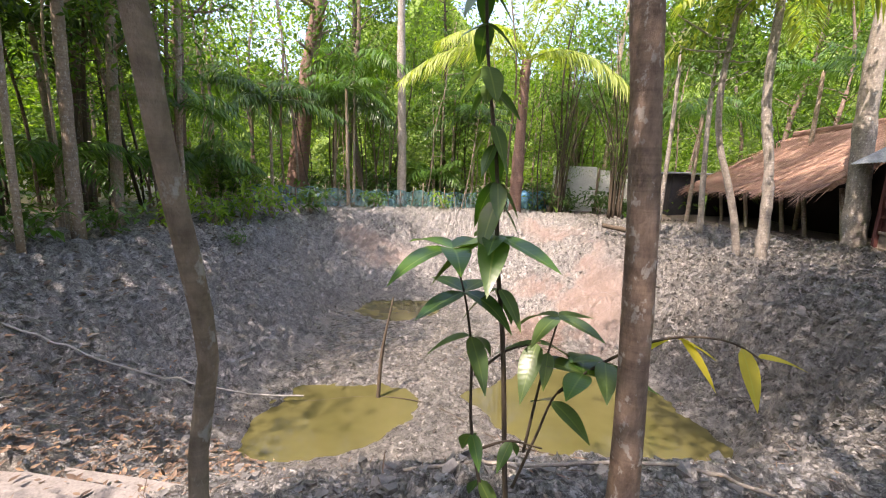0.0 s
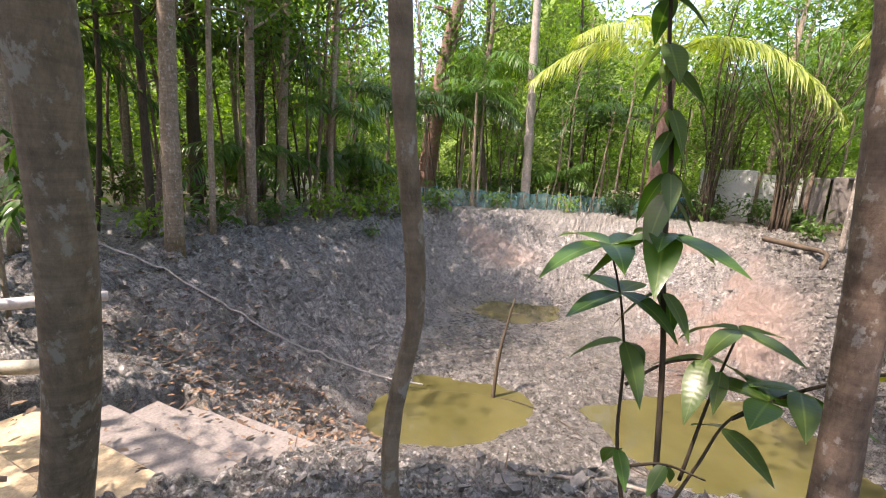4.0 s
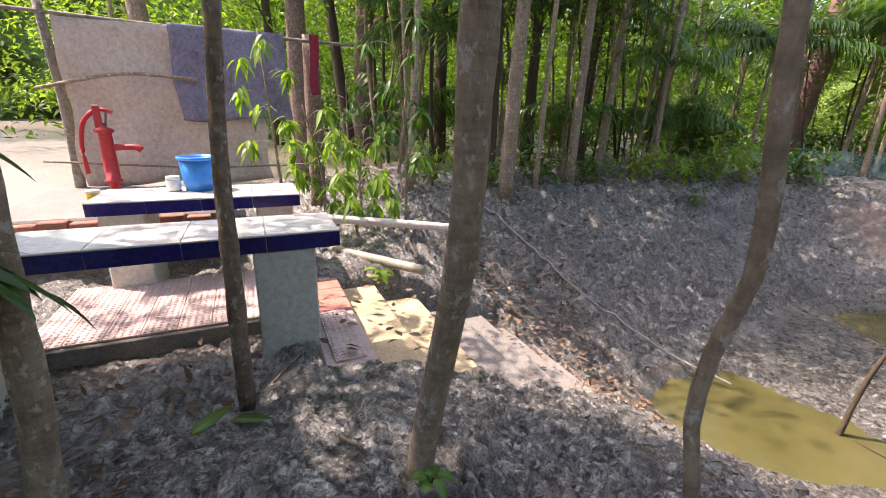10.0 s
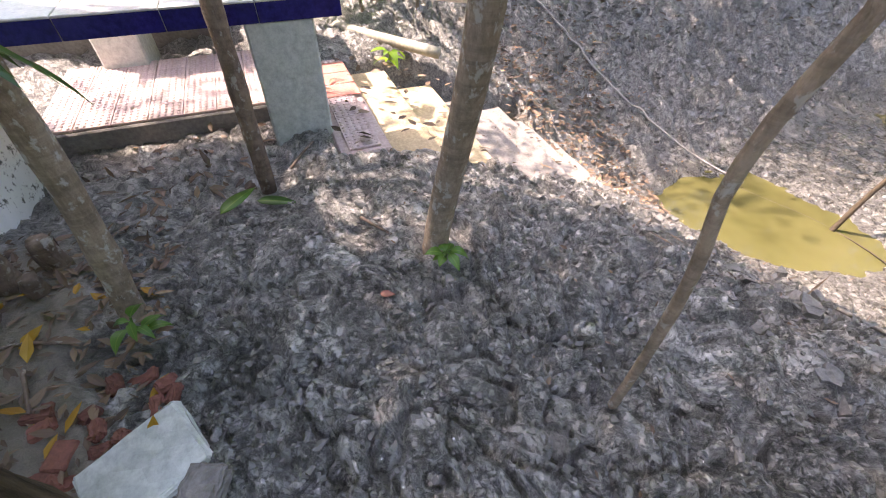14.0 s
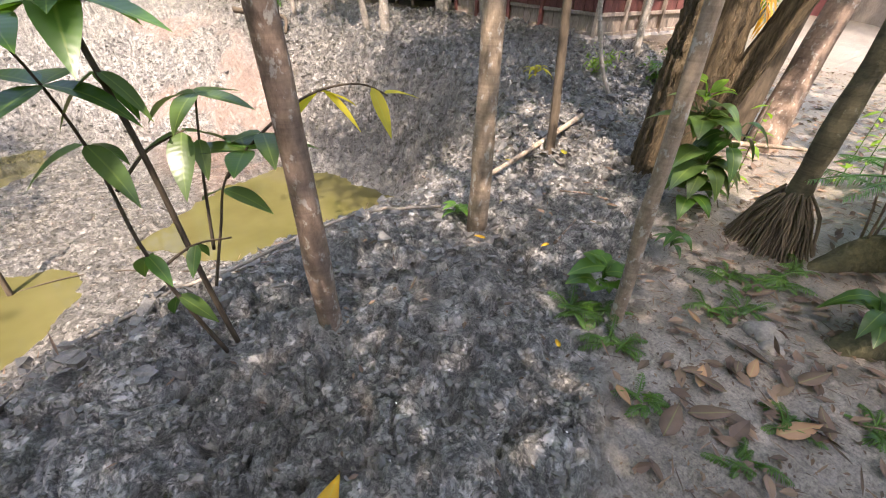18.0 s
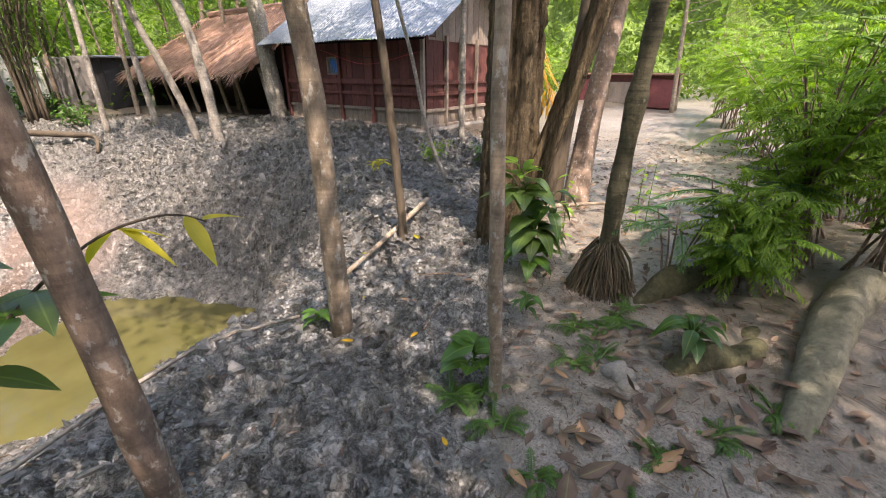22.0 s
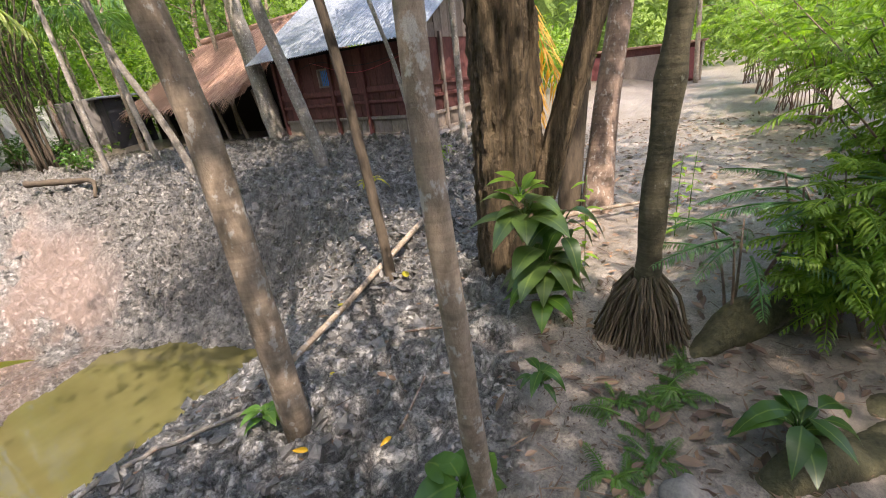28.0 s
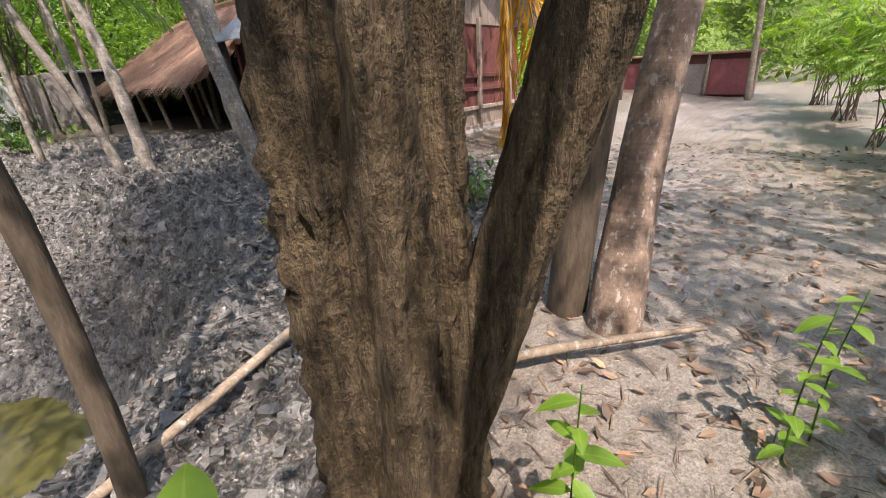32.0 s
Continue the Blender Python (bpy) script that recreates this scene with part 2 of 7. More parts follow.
    for cut, deep in ((crack_a, 0.5), (crack_b, 0.3), (small_cell.outputs["Distance"], -0.35)):
        lump = t.nodes.new("ShaderNodeMath")
        lump.operation = "MULTIPLY"
        t.links.new(cut, lump.inputs[0])
        t.links.new(attr(t, "mud"), lump.inputs[1])
        add = t.nodes.new("ShaderNodeMath")
        add.operation = "MULTIPLY_ADD"
        t.links.new(lump.outputs[0], add.inputs[0])
        add.inputs[1].default_value = deep
        t.links.new(h.outputs[0], add.inputs[2])
        h = add
    bump(t, p, h.outputs[0], 1.0, 0.017)
    return m


def water_mat():
    m, t, p = nodes_of("pond_water")
    n = noise_tex(t, t.nodes.new("ShaderNodeNewGeometry").outputs["Position"], 1.1, 3)
    t.links.new(ramp(t, n, [(0.3, (0.062, 0.057, 0.02)), (0.7, (0.095, 0.086, 0.034))]), p.inputs["Base Color"])
    p.inputs["Roughness"].default_value = 0.03
    p.inputs["IOR"].default_value = 1.33
    n2 = noise_tex(t, t.nodes.new("ShaderNodeNewGeometry").outputs["Position"], 5, 2)
    bump(t, p, n2, 0.04, 0.02)
    return m


M = {
    "soil": ground_mat(),
    "water": water_mat(),
    "bark_pale": bark("pale_bark", (0.205, 0.155, 0.11), (0.41, 0.325, 0.24), (0.47, 0.45, 0.40), 0.565, 0.25),
    "bark_brown": bark("brown_bark", (0.13, 0.09, 0.068), (0.29, 0.21, 0.16), (0.37, 0.34, 0.30), 0.565, 0.3),
    "bark_dark": surface("dark_bark", (0.035, 0.028, 0.02), (0.12, 0.09, 0.06), 8, 0.9, fine=45, dist=0.015, stretch=(1, 1, 0.25), vary=0.3),
    "bark_flaky": bark("flaky_bark", (0.06, 0.044, 0.024), (0.205, 0.148, 0.084), (0.44, 0.28, 0.17), 0.66, 0.15, (2.6, 2.6, 0.22), 0.05, 0.0, 0.8),
    "bark_white": bark("whitish_bark", (0.19, 0.165, 0.135), (0.40, 0.36, 0.31), (0.52, 0.50, 0.46), 0.58, 0.3),
    "bark_red": bark("reddish_bark", (0.15, 0.085, 0.065), (0.31, 0.20, 0.16), (0.40, 0.35, 0.31), 0.62, 0.2),
    "leaf_wood": leaf_mat("woodland_leaf", (0.02, 0.05, 0.008), (0.062, 0.13, 0.018), (0.14, 0.24, 0.032)),
    "leaf_lime": leaf_mat("lime_leaf", (0.07, 0.15, 0.015), (0.14, 0.27, 0.025), (0.24, 0.36, 0.05), 0.5, 0.5),
    "leaf_deep": leaf_mat("deep_green_leaf", (0.02, 0.055, 0.012), (0.036, 0.095, 0.018), (0.065, 0.14, 0.03), 0.33, 0.35),
    "leaf_mid": leaf_mat("mid_green_leaf", (0.03, 0.085, 0.012), (0.055, 0.14, 0.02), (0.10, 0.2, 0.03), 0.35, 0.35),
    "frond_pale": leaf_mat("pale_frond", (0.16, 0.22, 0.035), (0.26, 0.32, 0.07), (0.38, 0.42, 0.13), 0.45, 0.45),
    "root_pale": surface("mossy_grey_root", (0.07, 0.066, 0.04), (0.22, 0.205, 0.145), 9, 0.85, fine=30, strength=0.9, dist=0.015),
    "leaf_grey": leaf_mat("greyish_waxy_leaf", (0.045, 0.09, 0.026), (0.08, 0.14, 0.038), (0.125, 0.19, 0.052), 0.32, 0.35),
    "straw": leaf_mat("thatch_straw", (0.16, 0.075, 0.05), (0.44, 0.25, 0.175), (0.66, 0.46, 0.35), 0.8, 0.03),
    "far_leaf": leaf_mat("distant_leaf", (0.03, 0.07, 0.01), (0.09, 0.16, 0.022), (0.20, 0.29, 0.05), 0.6, 0.5),
    "leaf_yellow": leaf_mat("yellowing_leaf", (0.24, 0.24, 0.02), (0.42, 0.37, 0.03), (0.55, 0.45, 0.05), 0.5, 0.4),
    "leaf_gold": leaf_mat("golden_leaf", (0.5, 0.27, 0.01), (0.62, 0.34, 0.015), (0.66, 0.4, 0.02), 0.4, 0.15),
    "frond_dry": leaf_mat("dry_frond", (0.30, 0.14, 0.02), (0.5, 0.26, 0.03), (0.55, 0.34, 0.06), 0.6, 0.4),
    "leaf_brown": leaf_mat("tan_dead_leaf", (0.20, 0.10, 0.05), (0.36, 0.20, 0.10), (0.45, 0.28, 0.16), 0.6, 0.08),
    "leaf_dead": leaf_mat("dead_leaf", (0.035, 0.022, 0.016), (0.10, 0.062, 0.042), (0.25, 0.165, 0.105), 0.7, 0.05),
    "concrete": surface("mouldy_plaster", (0.42, 0.43, 0.40), (0.56, 0.58, 0.54), 6, 0.85, fine=28, dist=0.003),
    "white_tile": surface("white_glazed_tile", (0.55, 0.54, 0.51), (0.7, 0.69, 0.66), 3, 0.25, fine=25, strength=0.05, dist=0.001),
    "blue_tile": surface("navy_glazed_tile", (0.008, 0.006, 0.07), (0.03, 0.025, 0.20), 14, 0.12, fine=40, strength=0.03, dist=0.001, vary=0.2),
    "pink_tile": surface("pink_floor_tile", (0.46, 0.32, 0.29), (0.64, 0.5, 0.46), 6, 0.55, fine=50, strength=0.2, dist=0.002, vary=0.15),
    "red_tile": surface("red_dot_tile", (0.40, 0.12, 0.09), (0.55, 0.24, 0.19), 9, 0.5, fine=50, strength=0.2, dist=0.002),
    "yellow_step": surface("ochre_step_cement", (0.34, 0.25, 0.14), (0.56, 0.45, 0.29), 6, 0.8, fine=45, dist=0.004),
    "grey_step": surface("grey_cement", (0.125, 0.112, 0.102), (0.25, 0.23, 0.212), 6, 0.85, fine=45, dist=0.005),
    "brick": surface("worn_brick", (0.28, 0.10, 0.07), (0.42, 0.2, 0.15), 12, 0.85, fine=55, dist=0.005, vary=0.3),
    "brick_dark": surface("damp_brick_flake", (0.10, 0.03, 0.022), (0.26, 0.10, 0.07), 14, 0.8, fine=60, dist=0.004, vary=0.4),
    "thatch": surface("dry_thatch", (0.16, 0.085, 0.06), (0.42, 0.25, 0.18), 5, 0.9, fine=40, strength=0.8, dist=0.02),
    "plank_red": surface("red_brown_plank", (0.075, 0.02, 0.018), (0.17, 0.06, 0.05), 6, 0.75, fine=40, dist=0.004, stretch=(1, 1, 0.3), vary=0.35),
    "plank_grey": surface("weathered_plank", (0.17, 0.13, 0.10), (0.33, 0.27, 0.22), 6, 0.85, fine=40, dist=0.004, stretch=(1, 1, 0.3), vary=0.25),
    "tin": surface("galvanised_tin", (0.15, 0.175, 0.19), (0.34, 0.375, 0.40), 2.5, 0.42, metal=0.55, fine=20, strength=0.1, dist=0.002),
    "black": surface("black_sheet", (0.012, 0.012, 0.014), (0.035, 0.035, 0.04), 4, 0.7, fine=25, dist=0.01),
    "dark_room": surface("shaded_interior", (0.012, 0.009, 0.007), (0.03, 0.022, 0.018), 3, 0.9, fine=25, dist=0.01),
    "blue_plastic": surface("blue_plastic", (0.02, 0.22, 0.72), (0.03, 0.30, 0.85), 4, 0.3, fine=20, strength=0.05, dist=0.001, spec=0.5),
    "pump_red": surface("red_painted_iron", (0.42, 0.02, 0.035), (0.55, 0.05, 0.06), 10, 0.4, fine=50, strength=0.3, dist=0.002),
    "pvc": surface("white_pvc", (0.62, 0.54, 0.50), (0.78, 0.70, 0.66), 5, 0.45, fine=40, strength=0.1, dist=0.001),
    "pvc_dirty": surface("muddy_pvc", (0.24, 0.22, 0.16), (0.40, 0.37, 0.29), 6, 0.6, fine=40, strength=0.2, dist=0.002),
    "hose": surface("pale_hose", (0.23, 0.215, 0.19), (0.42, 0.40, 0.37), 8, 0.6, fine=40, strength=0.2, dist=0.001),
    "cloth_pale": surface("pale_tarpaulin", (0.48, 0.38, 0.33), (0.64, 0.54, 0.48), 3, 0.8, fine=20, strength=0.4, dist=0.01),
    "cloth_blue": surface("faded_violet_cloth", (0.10, 0.09, 0.15), (0.30, 0.28, 0.38), 7, 0.85, fine=30, strength=0.4, dist=0.01),
    "cloth_red": surface("dark_red_cloth", (0.12, 0.01, 0.02), (0.42, 0.04, 0.08), 18, 0.85, fine=60, dist=0.005),
    "net": surface("teal_net", (0.05, 0.20, 0.22), (0.12, 0.32, 0.34), 4, 0.7, fine=30, dist=0.004),
    "yellow_plastic": surface("yellow_plastic", (0.6, 0.42, 0.02), (0.7, 0.5, 0.05), 4, 0.4, fine=20, strength=0.05, dist=0.001),
    "white_plastic": surface("white_plastic", (0.7, 0.7, 0.68), (0.8, 0.8, 0.78), 4, 0.4, fine=20, strength=0.05, dist=0.001),
    "bark_palm": bark("greenish_palm_bark", (0.05, 0.045, 0.026), (0.13, 0.115, 0.07), (0.2, 0.2, 0.15), 0.62, 0.1, (2, 2, 3), 0.008, 0.5),
    "moss_root": surface("mossy_brown_root", (0.028, 0.03, 0.014), (0.11, 0.10, 0.05), 5, 0.95, fine=40, strength=0.9, dist=0.015),
    "dull_red": surface("faded_red_board", (0.12, 0.025, 0.025), (0.22, 0.07, 0.065), 5, 0.75, fine=30, dist=0.004),
    "root": surface("root_bark", (0.04, 0.032, 0.02), (0.13, 0.10, 0.062), 9, 0.9, fine=50, dist=0.006),
}


def mouldy_wall():
    """White limewash with black mould blotches that have a shape of their own."""
    m, t, p = nodes_of("mouldy_limewash")
    co = t.nodes.new("ShaderNodeNewGeometry").outputs["Position"]
    base = ramp(t, noise_tex(t, co, 2.5, 6), [(0.3, (0.62, 0.64, 0.60)), (0.7, (0.80, 0.80, 0.76))])
    spots = ramp(t, noise_tex(t, co, 16, 5, 0.7), [(0.54, (1, 1, 1)), (0.6, (0.14, 0.14, 0.12))])
    where = ramp(t, noise_tex(t, co, 1.7, 3), [(0.36, (0, 0, 0)), (0.5, (1, 1, 1))])
    c = mixc(t, where, base, mixc(t, 1.0, base, spots, "MULTIPLY"))
    t.links.new(c, p.inputs["Base Color"])
    p.inputs["Roughness"].default_value = 0.9
    bump(t, p, noise_tex(t, co, 40, 4), 0.4, 0.004)
    return m


M["mould_wall"] = mouldy_wall()

# ---- building helpers ----
rng = np.random.default_rng(7)


def mesh_of(name, verts, faces, mat, smooth=False):
    me = bpy.data.meshes.new(name)
    me.from_pydata([tuple(v) for v in verts], [], [tuple(f) for f in faces])
    me.materials.append(M[mat])
    if smooth:
        me.polygons.foreach_set("use_smooth", [True] * len(me.polygons))
    me.update()
    return me


def put(name, me, parent=None, at=None, label="", category="", group="", kind=""):
    ob = new(name, me)
    if parent is not None:
        ob.parent = parent
    if at is not None:
        ob.matrix_basis = at if isinstance(at, Matrix) else Matrix.Translation(at)
    return tagged(ob, label, category, group, kind)


def part(name, bm, material, parent, label="", smooth=False):
    me = bpy.data.meshes.new(name)
    bm.to_mesh(me)
    bm.free()
    me.materials.append(M[material])
    if smooth:
        me.polygons.foreach_set("use_smooth", [True] * len(me.polygons))
    return put(name, me, parent, label=label)


def thing(name, at, label, category, group="", kind=""):
    return put(name, None, at=at, label=label, category=category, group=group, kind=kind)


def box(lo, hi, bevel=0.004, m=None):
    bm = bmesh.new()
    bmesh.ops.create_cube(bm, size=1)
    c, s = [(a + b) / 2 for a, b in zip(lo, hi)], [b - a for a, b in zip(lo, hi)]
    for v in bm.verts:
        v.co = Vector([v.co[i] * s[i] + c[i] for i in range(3)])
    if bevel:
        bmesh.ops.bevel(bm, geom=bm.edges[:], offset=min(bevel, min(s) * 0.3), segments=1, affect="EDGES", profile=0.7)
    if m is not None:
        bm.transform(m)
    return bm


def smoothed(pts, n):
    """Points along a smooth curve through the given ones, spaced by chord length."""
    p = np.array(pts, float)
    if len(p) < 3:
        return np.array([p[0] + (p[-1] - p[0]) * k / (n - 1) for k in range(n)])
    d = np.r_[0, np.cumsum(np.linalg.norm(np.diff(p, axis=0), axis=1) + 1e-6)]
    slope = np.diff(p, axis=0) / np.diff(d)[:, None]
    seg = np.diff(d)[:, None]
    m = np.vstack([slope[:1], (slope[:-1] * seg[1:] + slope[1:] * seg[:-1]) / (seg[1:] + seg[:-1]), slope[-1:]])
    out = []
    for s in np.linspace(0, d[-1], n):
        i = min(max(np.searchsorted(d, s) - 1, 0), len(p) - 2)
        h = d[i + 1] - d[i]
        u = (s - d[i]) / h
        out.append((2 * u ** 3 - 3 * u * u + 1) * p[i] + (u ** 3 - 2 * u * u + u) * h * m[i] + (3 * u * u - 2 * u ** 3) * p[i + 1] + (u ** 3 - u * u) * h * m[i + 1])
    return np.array(out)


def tube_arrays(pts, radii, sides=8, rough=0.0, seed=0, cap=True):
    p, r = np.array(pts, float), np.asarray(radii, float) * np.ones(len(pts))
    g = np.random.default_rng(seed)
    tan = np.gradient(p, axis=0)
    tan /= np.linalg.norm(tan, axis=1)[:, None] + 1e-9
    ref = np.array([0.0, 0, 1]) if abs(tan[:, 2]).mean() < 0.8 else np.array([0.0, 1, 0])
    u = np.cross(tan, ref)
    u /= np.linalg.norm(u, axis=1)[:, None] + 1e-9
    w = np.cross(tan, u)
    a = np.linspace(0, 2 * np.pi, sides, endpoint=False)
    rr = r[:, None] * (1 + rough * g.normal(size=(len(p), sides)))
    v = p[:, None] + rr[..., None] * (np.cos(a)[None, :, None] * u[:, None] + np.sin(a)[None, :, None] * w[:, None])
    n = len(p)
    i, j = np.meshgrid(np.arange(n - 1), np.arange(sides), indexing="ij")
    k = (j + 1) % sides
    f = np.stack([i * sides + j, i * sides + k, (i + 1) * sides + k, (i + 1) * sides + j], -1).reshape(-1, 4)
    faces = [tuple(x) for x in f]
    if cap:
        faces += [tuple(range(sides))[::-1], tuple(range((n - 1) * sides, n * sides))]
    return v.reshape(-1, 3), faces


def joined(pieces):
    vs, fs, off = [], [], 0
    for v, f in pieces:
        vs.append(np.asarray(v))
        fs += [tuple(i + off for i in q) for q in f]
        off += len(v)
    return np.vstack(vs), fs


def tube(name, pts, radii, mat, parent=None, sides=8, n=12, rough=0.0, label="", seed=0):
    c = smoothed(pts, n)
    r = np.interp(np.linspace(0, 1, n), np.linspace(0, 1, len(radii)), radii) if hasattr(radii, "__len__") else radii
    v, f = tube_arrays(c, r, sides, rough, seed)
    return put(name, mesh_of(name, v, f, mat, True), parent, label=label)


def leaf_arrays(pos, way, up, length, width, rows=2, droop=0.25, fold=0.18):
    """Many leaves at once: each a pointed blade, folded along its midrib and bending down."""
    pos, way, up = np.atleast_2d(pos), np.atleast_2d(way), np.atleast_2d(up)
    n = len(pos)
    way = way / (np.linalg.norm(way, axis=1)[:, None] + 1e-9)
    side = np.cross(way, up)
    side /= np.linalg.norm(side, axis=1)[:, None] + 1e-9
    top = np.cross(side, way)
    L, W = np.broadcast_to(length, n)[:, None], np.broadcast_to(width, n)[:, None]
    vs = []
    for k in range(rows + 1):
        s = k / rows
        wide = math.sin(math.pi * min(1, 0.06 + s * 0.94) ** 0.8) if rows > 1 else math.sin(math.pi * s)
        mid = pos + way * L * (s * (1 - 0.25 * droop * s)) - np.array([0, 0, 1.0]) * L * droop * s * s
        if k in (0, rows):
            vs.append(mid)
        else:
            vs += [mid - side * W * 0.5 * wide + top * W * fold * wide, mid, mid + side * W * 0.5 * wide + top * W * fold * wide]
    per = len(vs)
    v = np.stack(vs, 1).reshape(-1, 3)
    f = [(0, 2, 1), (0, 3, 2)]
    for k in range(1, rows - 1):
        b = 1 + 3 * (k - 1)
        f += [(b, b + 1, b + 4, b + 3), (b + 1, b + 2, b + 5, b + 4)]
    b = 1 + 3 * (rows - 2)
    f += [(b, b + 1, per - 1), (b + 1, b + 2, per - 1)]
    faces = [tuple(i + per * q for i in face) for q in range(n) for face in f]
    return v, faces


def blade_mesh(name, v, f, mat, rows):
    """One large leaf, with fields that tell the midrib and the way along the blade."""
    me = mesh_of(name, v, f, mat, True)
    rib, along = [1.0], [0.0]
    for k in range(1, rows):
        rib += [0.0, 1.0, 0.0]
        along += [k / rows - 0.06, k / rows, k / rows - 0.06]
    for nm, val in (("rib", rib + [1.0]), ("along", along + [1.0])):
        me.attributes.new(nm, "FLOAT", "POINT").data.foreach_set("value", val)
    return me


def aimless(n, flat=0.35, g=rng):
    w = g.normal(size=(n, 3))
    w[:, 2] = w[:, 2] * flat - 0.15
    return w / np.linalg.norm(w, axis=1)[:, None]

# ---- ground: one sheet with the dug-out pond ----
RIM = [(-3.9, 1.0), (-2.0, 0.55), (-1.3, 1.1), (-0.7, 1.5), (0.0, 1.8), (0.7, 2.05), (1.6, 2.2), (2.4, 2.35), (3.6, 3.0), (4.6, 4.6), (4.9, 6.6), (4.3, 9.4), (3.7, 11.6),
       (2.6, 14.6), (-1.0, 16.2), (-4.2, 14.6), (-6.4, 12.6), (-6.2, 9.6), (-6.6, 7.2), (-7.0, 4.8), (-5.6, 2.2)]
FLOOR = [(-2.75, 4.2), (-1.6, 4.35), (0.3, 4.75), (1.7, 4.9), (3.1, 5.05), (3.5, 5.9), (3.0, 7.2), (2.2, 8.3), (0.4, 9.2), (-0.6, 10.6), (-1.4, 11.3), (-3.1, 10.9), (-3.5, 9.7), (-3.3, 7.6), (-3.2, 5.6)]
PUDDLES = [
    [(-2.9, 4.36), (-3.0, 5.2), (-2.9, 5.9), (-2.0, 6.4), (-1.1, 6.35), (-0.75, 6.0), (-0.85, 5.55), (-1.4, 4.9), (-1.7, 4.55), (-2.3, 4.2)],
    [(-3.45, 9.7), (-3.2, 10.7), (-2.4, 11.1), (-1.4, 11.2), (-1.15, 10.0), (-1.8, 9.4), (-2.5, 9.2)],
    [(-0.35, 6.3), (0.45, 5.45), (0.9, 5.15), (1.7, 5.15), (3.1, 5.2), (3.45, 5.7), (3.2, 6.5), (2.8, 7.4), (2.2, 8.15), (1.1, 7.5), (0.4, 7.0)],
]
WATER = -2.06


def inside_dist(px, py, poly):
    """Distance to a polygon's outline, positive inside."""
    q = np.array(poly, float)
    best, odd = np.full(px.shape, 1e9), np.zeros(px.shape, bool)
    for a, b in zip(q, np.roll(q, -1, 0)):
        e = b - a
        u = np.clip(((px - a[0]) * e[0] + (py - a[1]) * e[1]) / (e @ e), 0, 1)
        best = np.minimum(best, np.hypot(px - a[0] - u * e[0], py - a[1] - u * e[1]))
        if e[1]:
            odd ^= ((a[1] > py) != (b[1] > py)) & (px < e[0] * (py - a[1]) / e[1] + a[0])
    return np.where(odd, best, -best)


def hashed(i, j, k=0):
    h = np.sin(i * 127.1 + j * 311.7 + k * 74.7) * 43758.5453
    return h - np.floor(h)


def soft_noise(x, y, s, k=0):
    x, y = x / s, y / s
    i, j = np.floor(x), np.floor(y)
    u, v = x - i, y - j
    u, v = u * u * (3 - 2 * u), v * v * (3 - 2 * v)
    a, b = hashed(i, j, k) * (1 - u) + hashed(i + 1, j, k) * u, hashed(i, j + 1, k) * (1 - u) + hashed(i + 1, j + 1, k) * u
    return (a * (1 - v) + b * v) * 2 - 1


def fbm(x, y, s, n=4, k=0):
    return sum(soft_noise(x + 3.1 * o, y - 1.7 * o, s / 2 ** o, k + o) * 0.55 ** o for o in range(n))


def clods(x, y, s, k=0):
    """Rounded lumps with sharp gaps between them: 1 at a lump's middle, 0 between lumps."""
    x, y = x / s, y / s
    i, j = np.floor(x), np.floor(y)
    near, next_ = np.full(x.shape, 9.0), np.full(x.shape, 9.0)
    for a in (-1, 0, 1):
        for b in (-1, 0, 1):
            cx, cy = i + a + hashed(i + a, j + b, k), j + b + hashed(i + a, j + b, k + 5)
            d = np.hypot(cx - x, cy - y)
            next_ = np.minimum(next_, np.maximum(near, d))
            near = np.minimum(near, d)
    return np.clip((next_ - near) * 1.6, 0, 1) ** 0.6


def plates(x, y, s, k=0):
    """Torn plates of clay: each cell its own height and tilt. Gives height, nearness to the cell's edge, and the cell's own number."""
    x, y = x / s, y / s
    i, j = np.floor(x), np.floor(y)
    near, next_ = np.full(x.shape, 9.0), np.full(x.shape, 9.0)
    dx, dy, own = np.zeros(x.shape), np.zeros(x.shape), np.zeros(x.shape)
    for a in (-1, 0, 1):
        for b in (-1, 0, 1):
            cx, cy = i + a + hashed(i + a, j + b, k), j + b + hashed(i + a, j + b, k + 5)
            d = np.hypot(cx - x, cy - y)
            next_ = np.minimum(next_, np.maximum(near, d))
            first = d < near
            near = np.where(first, d, near)
            dx, dy, own = np.where(first, x - cx, dx), np.where(first, y - cy, dy), np.where(first, hashed(i + a, j + b, k + 9), own)
    tilt, turn = own * 97.0 % 1.0, own * 6.283 * 31.0
    h = own - 0.5 + 1.1 * tilt * (dx * np.cos(turn) + dy * np.sin(turn))
    return h, np.exp(-((next_ - near) / 0.13) ** 2), own


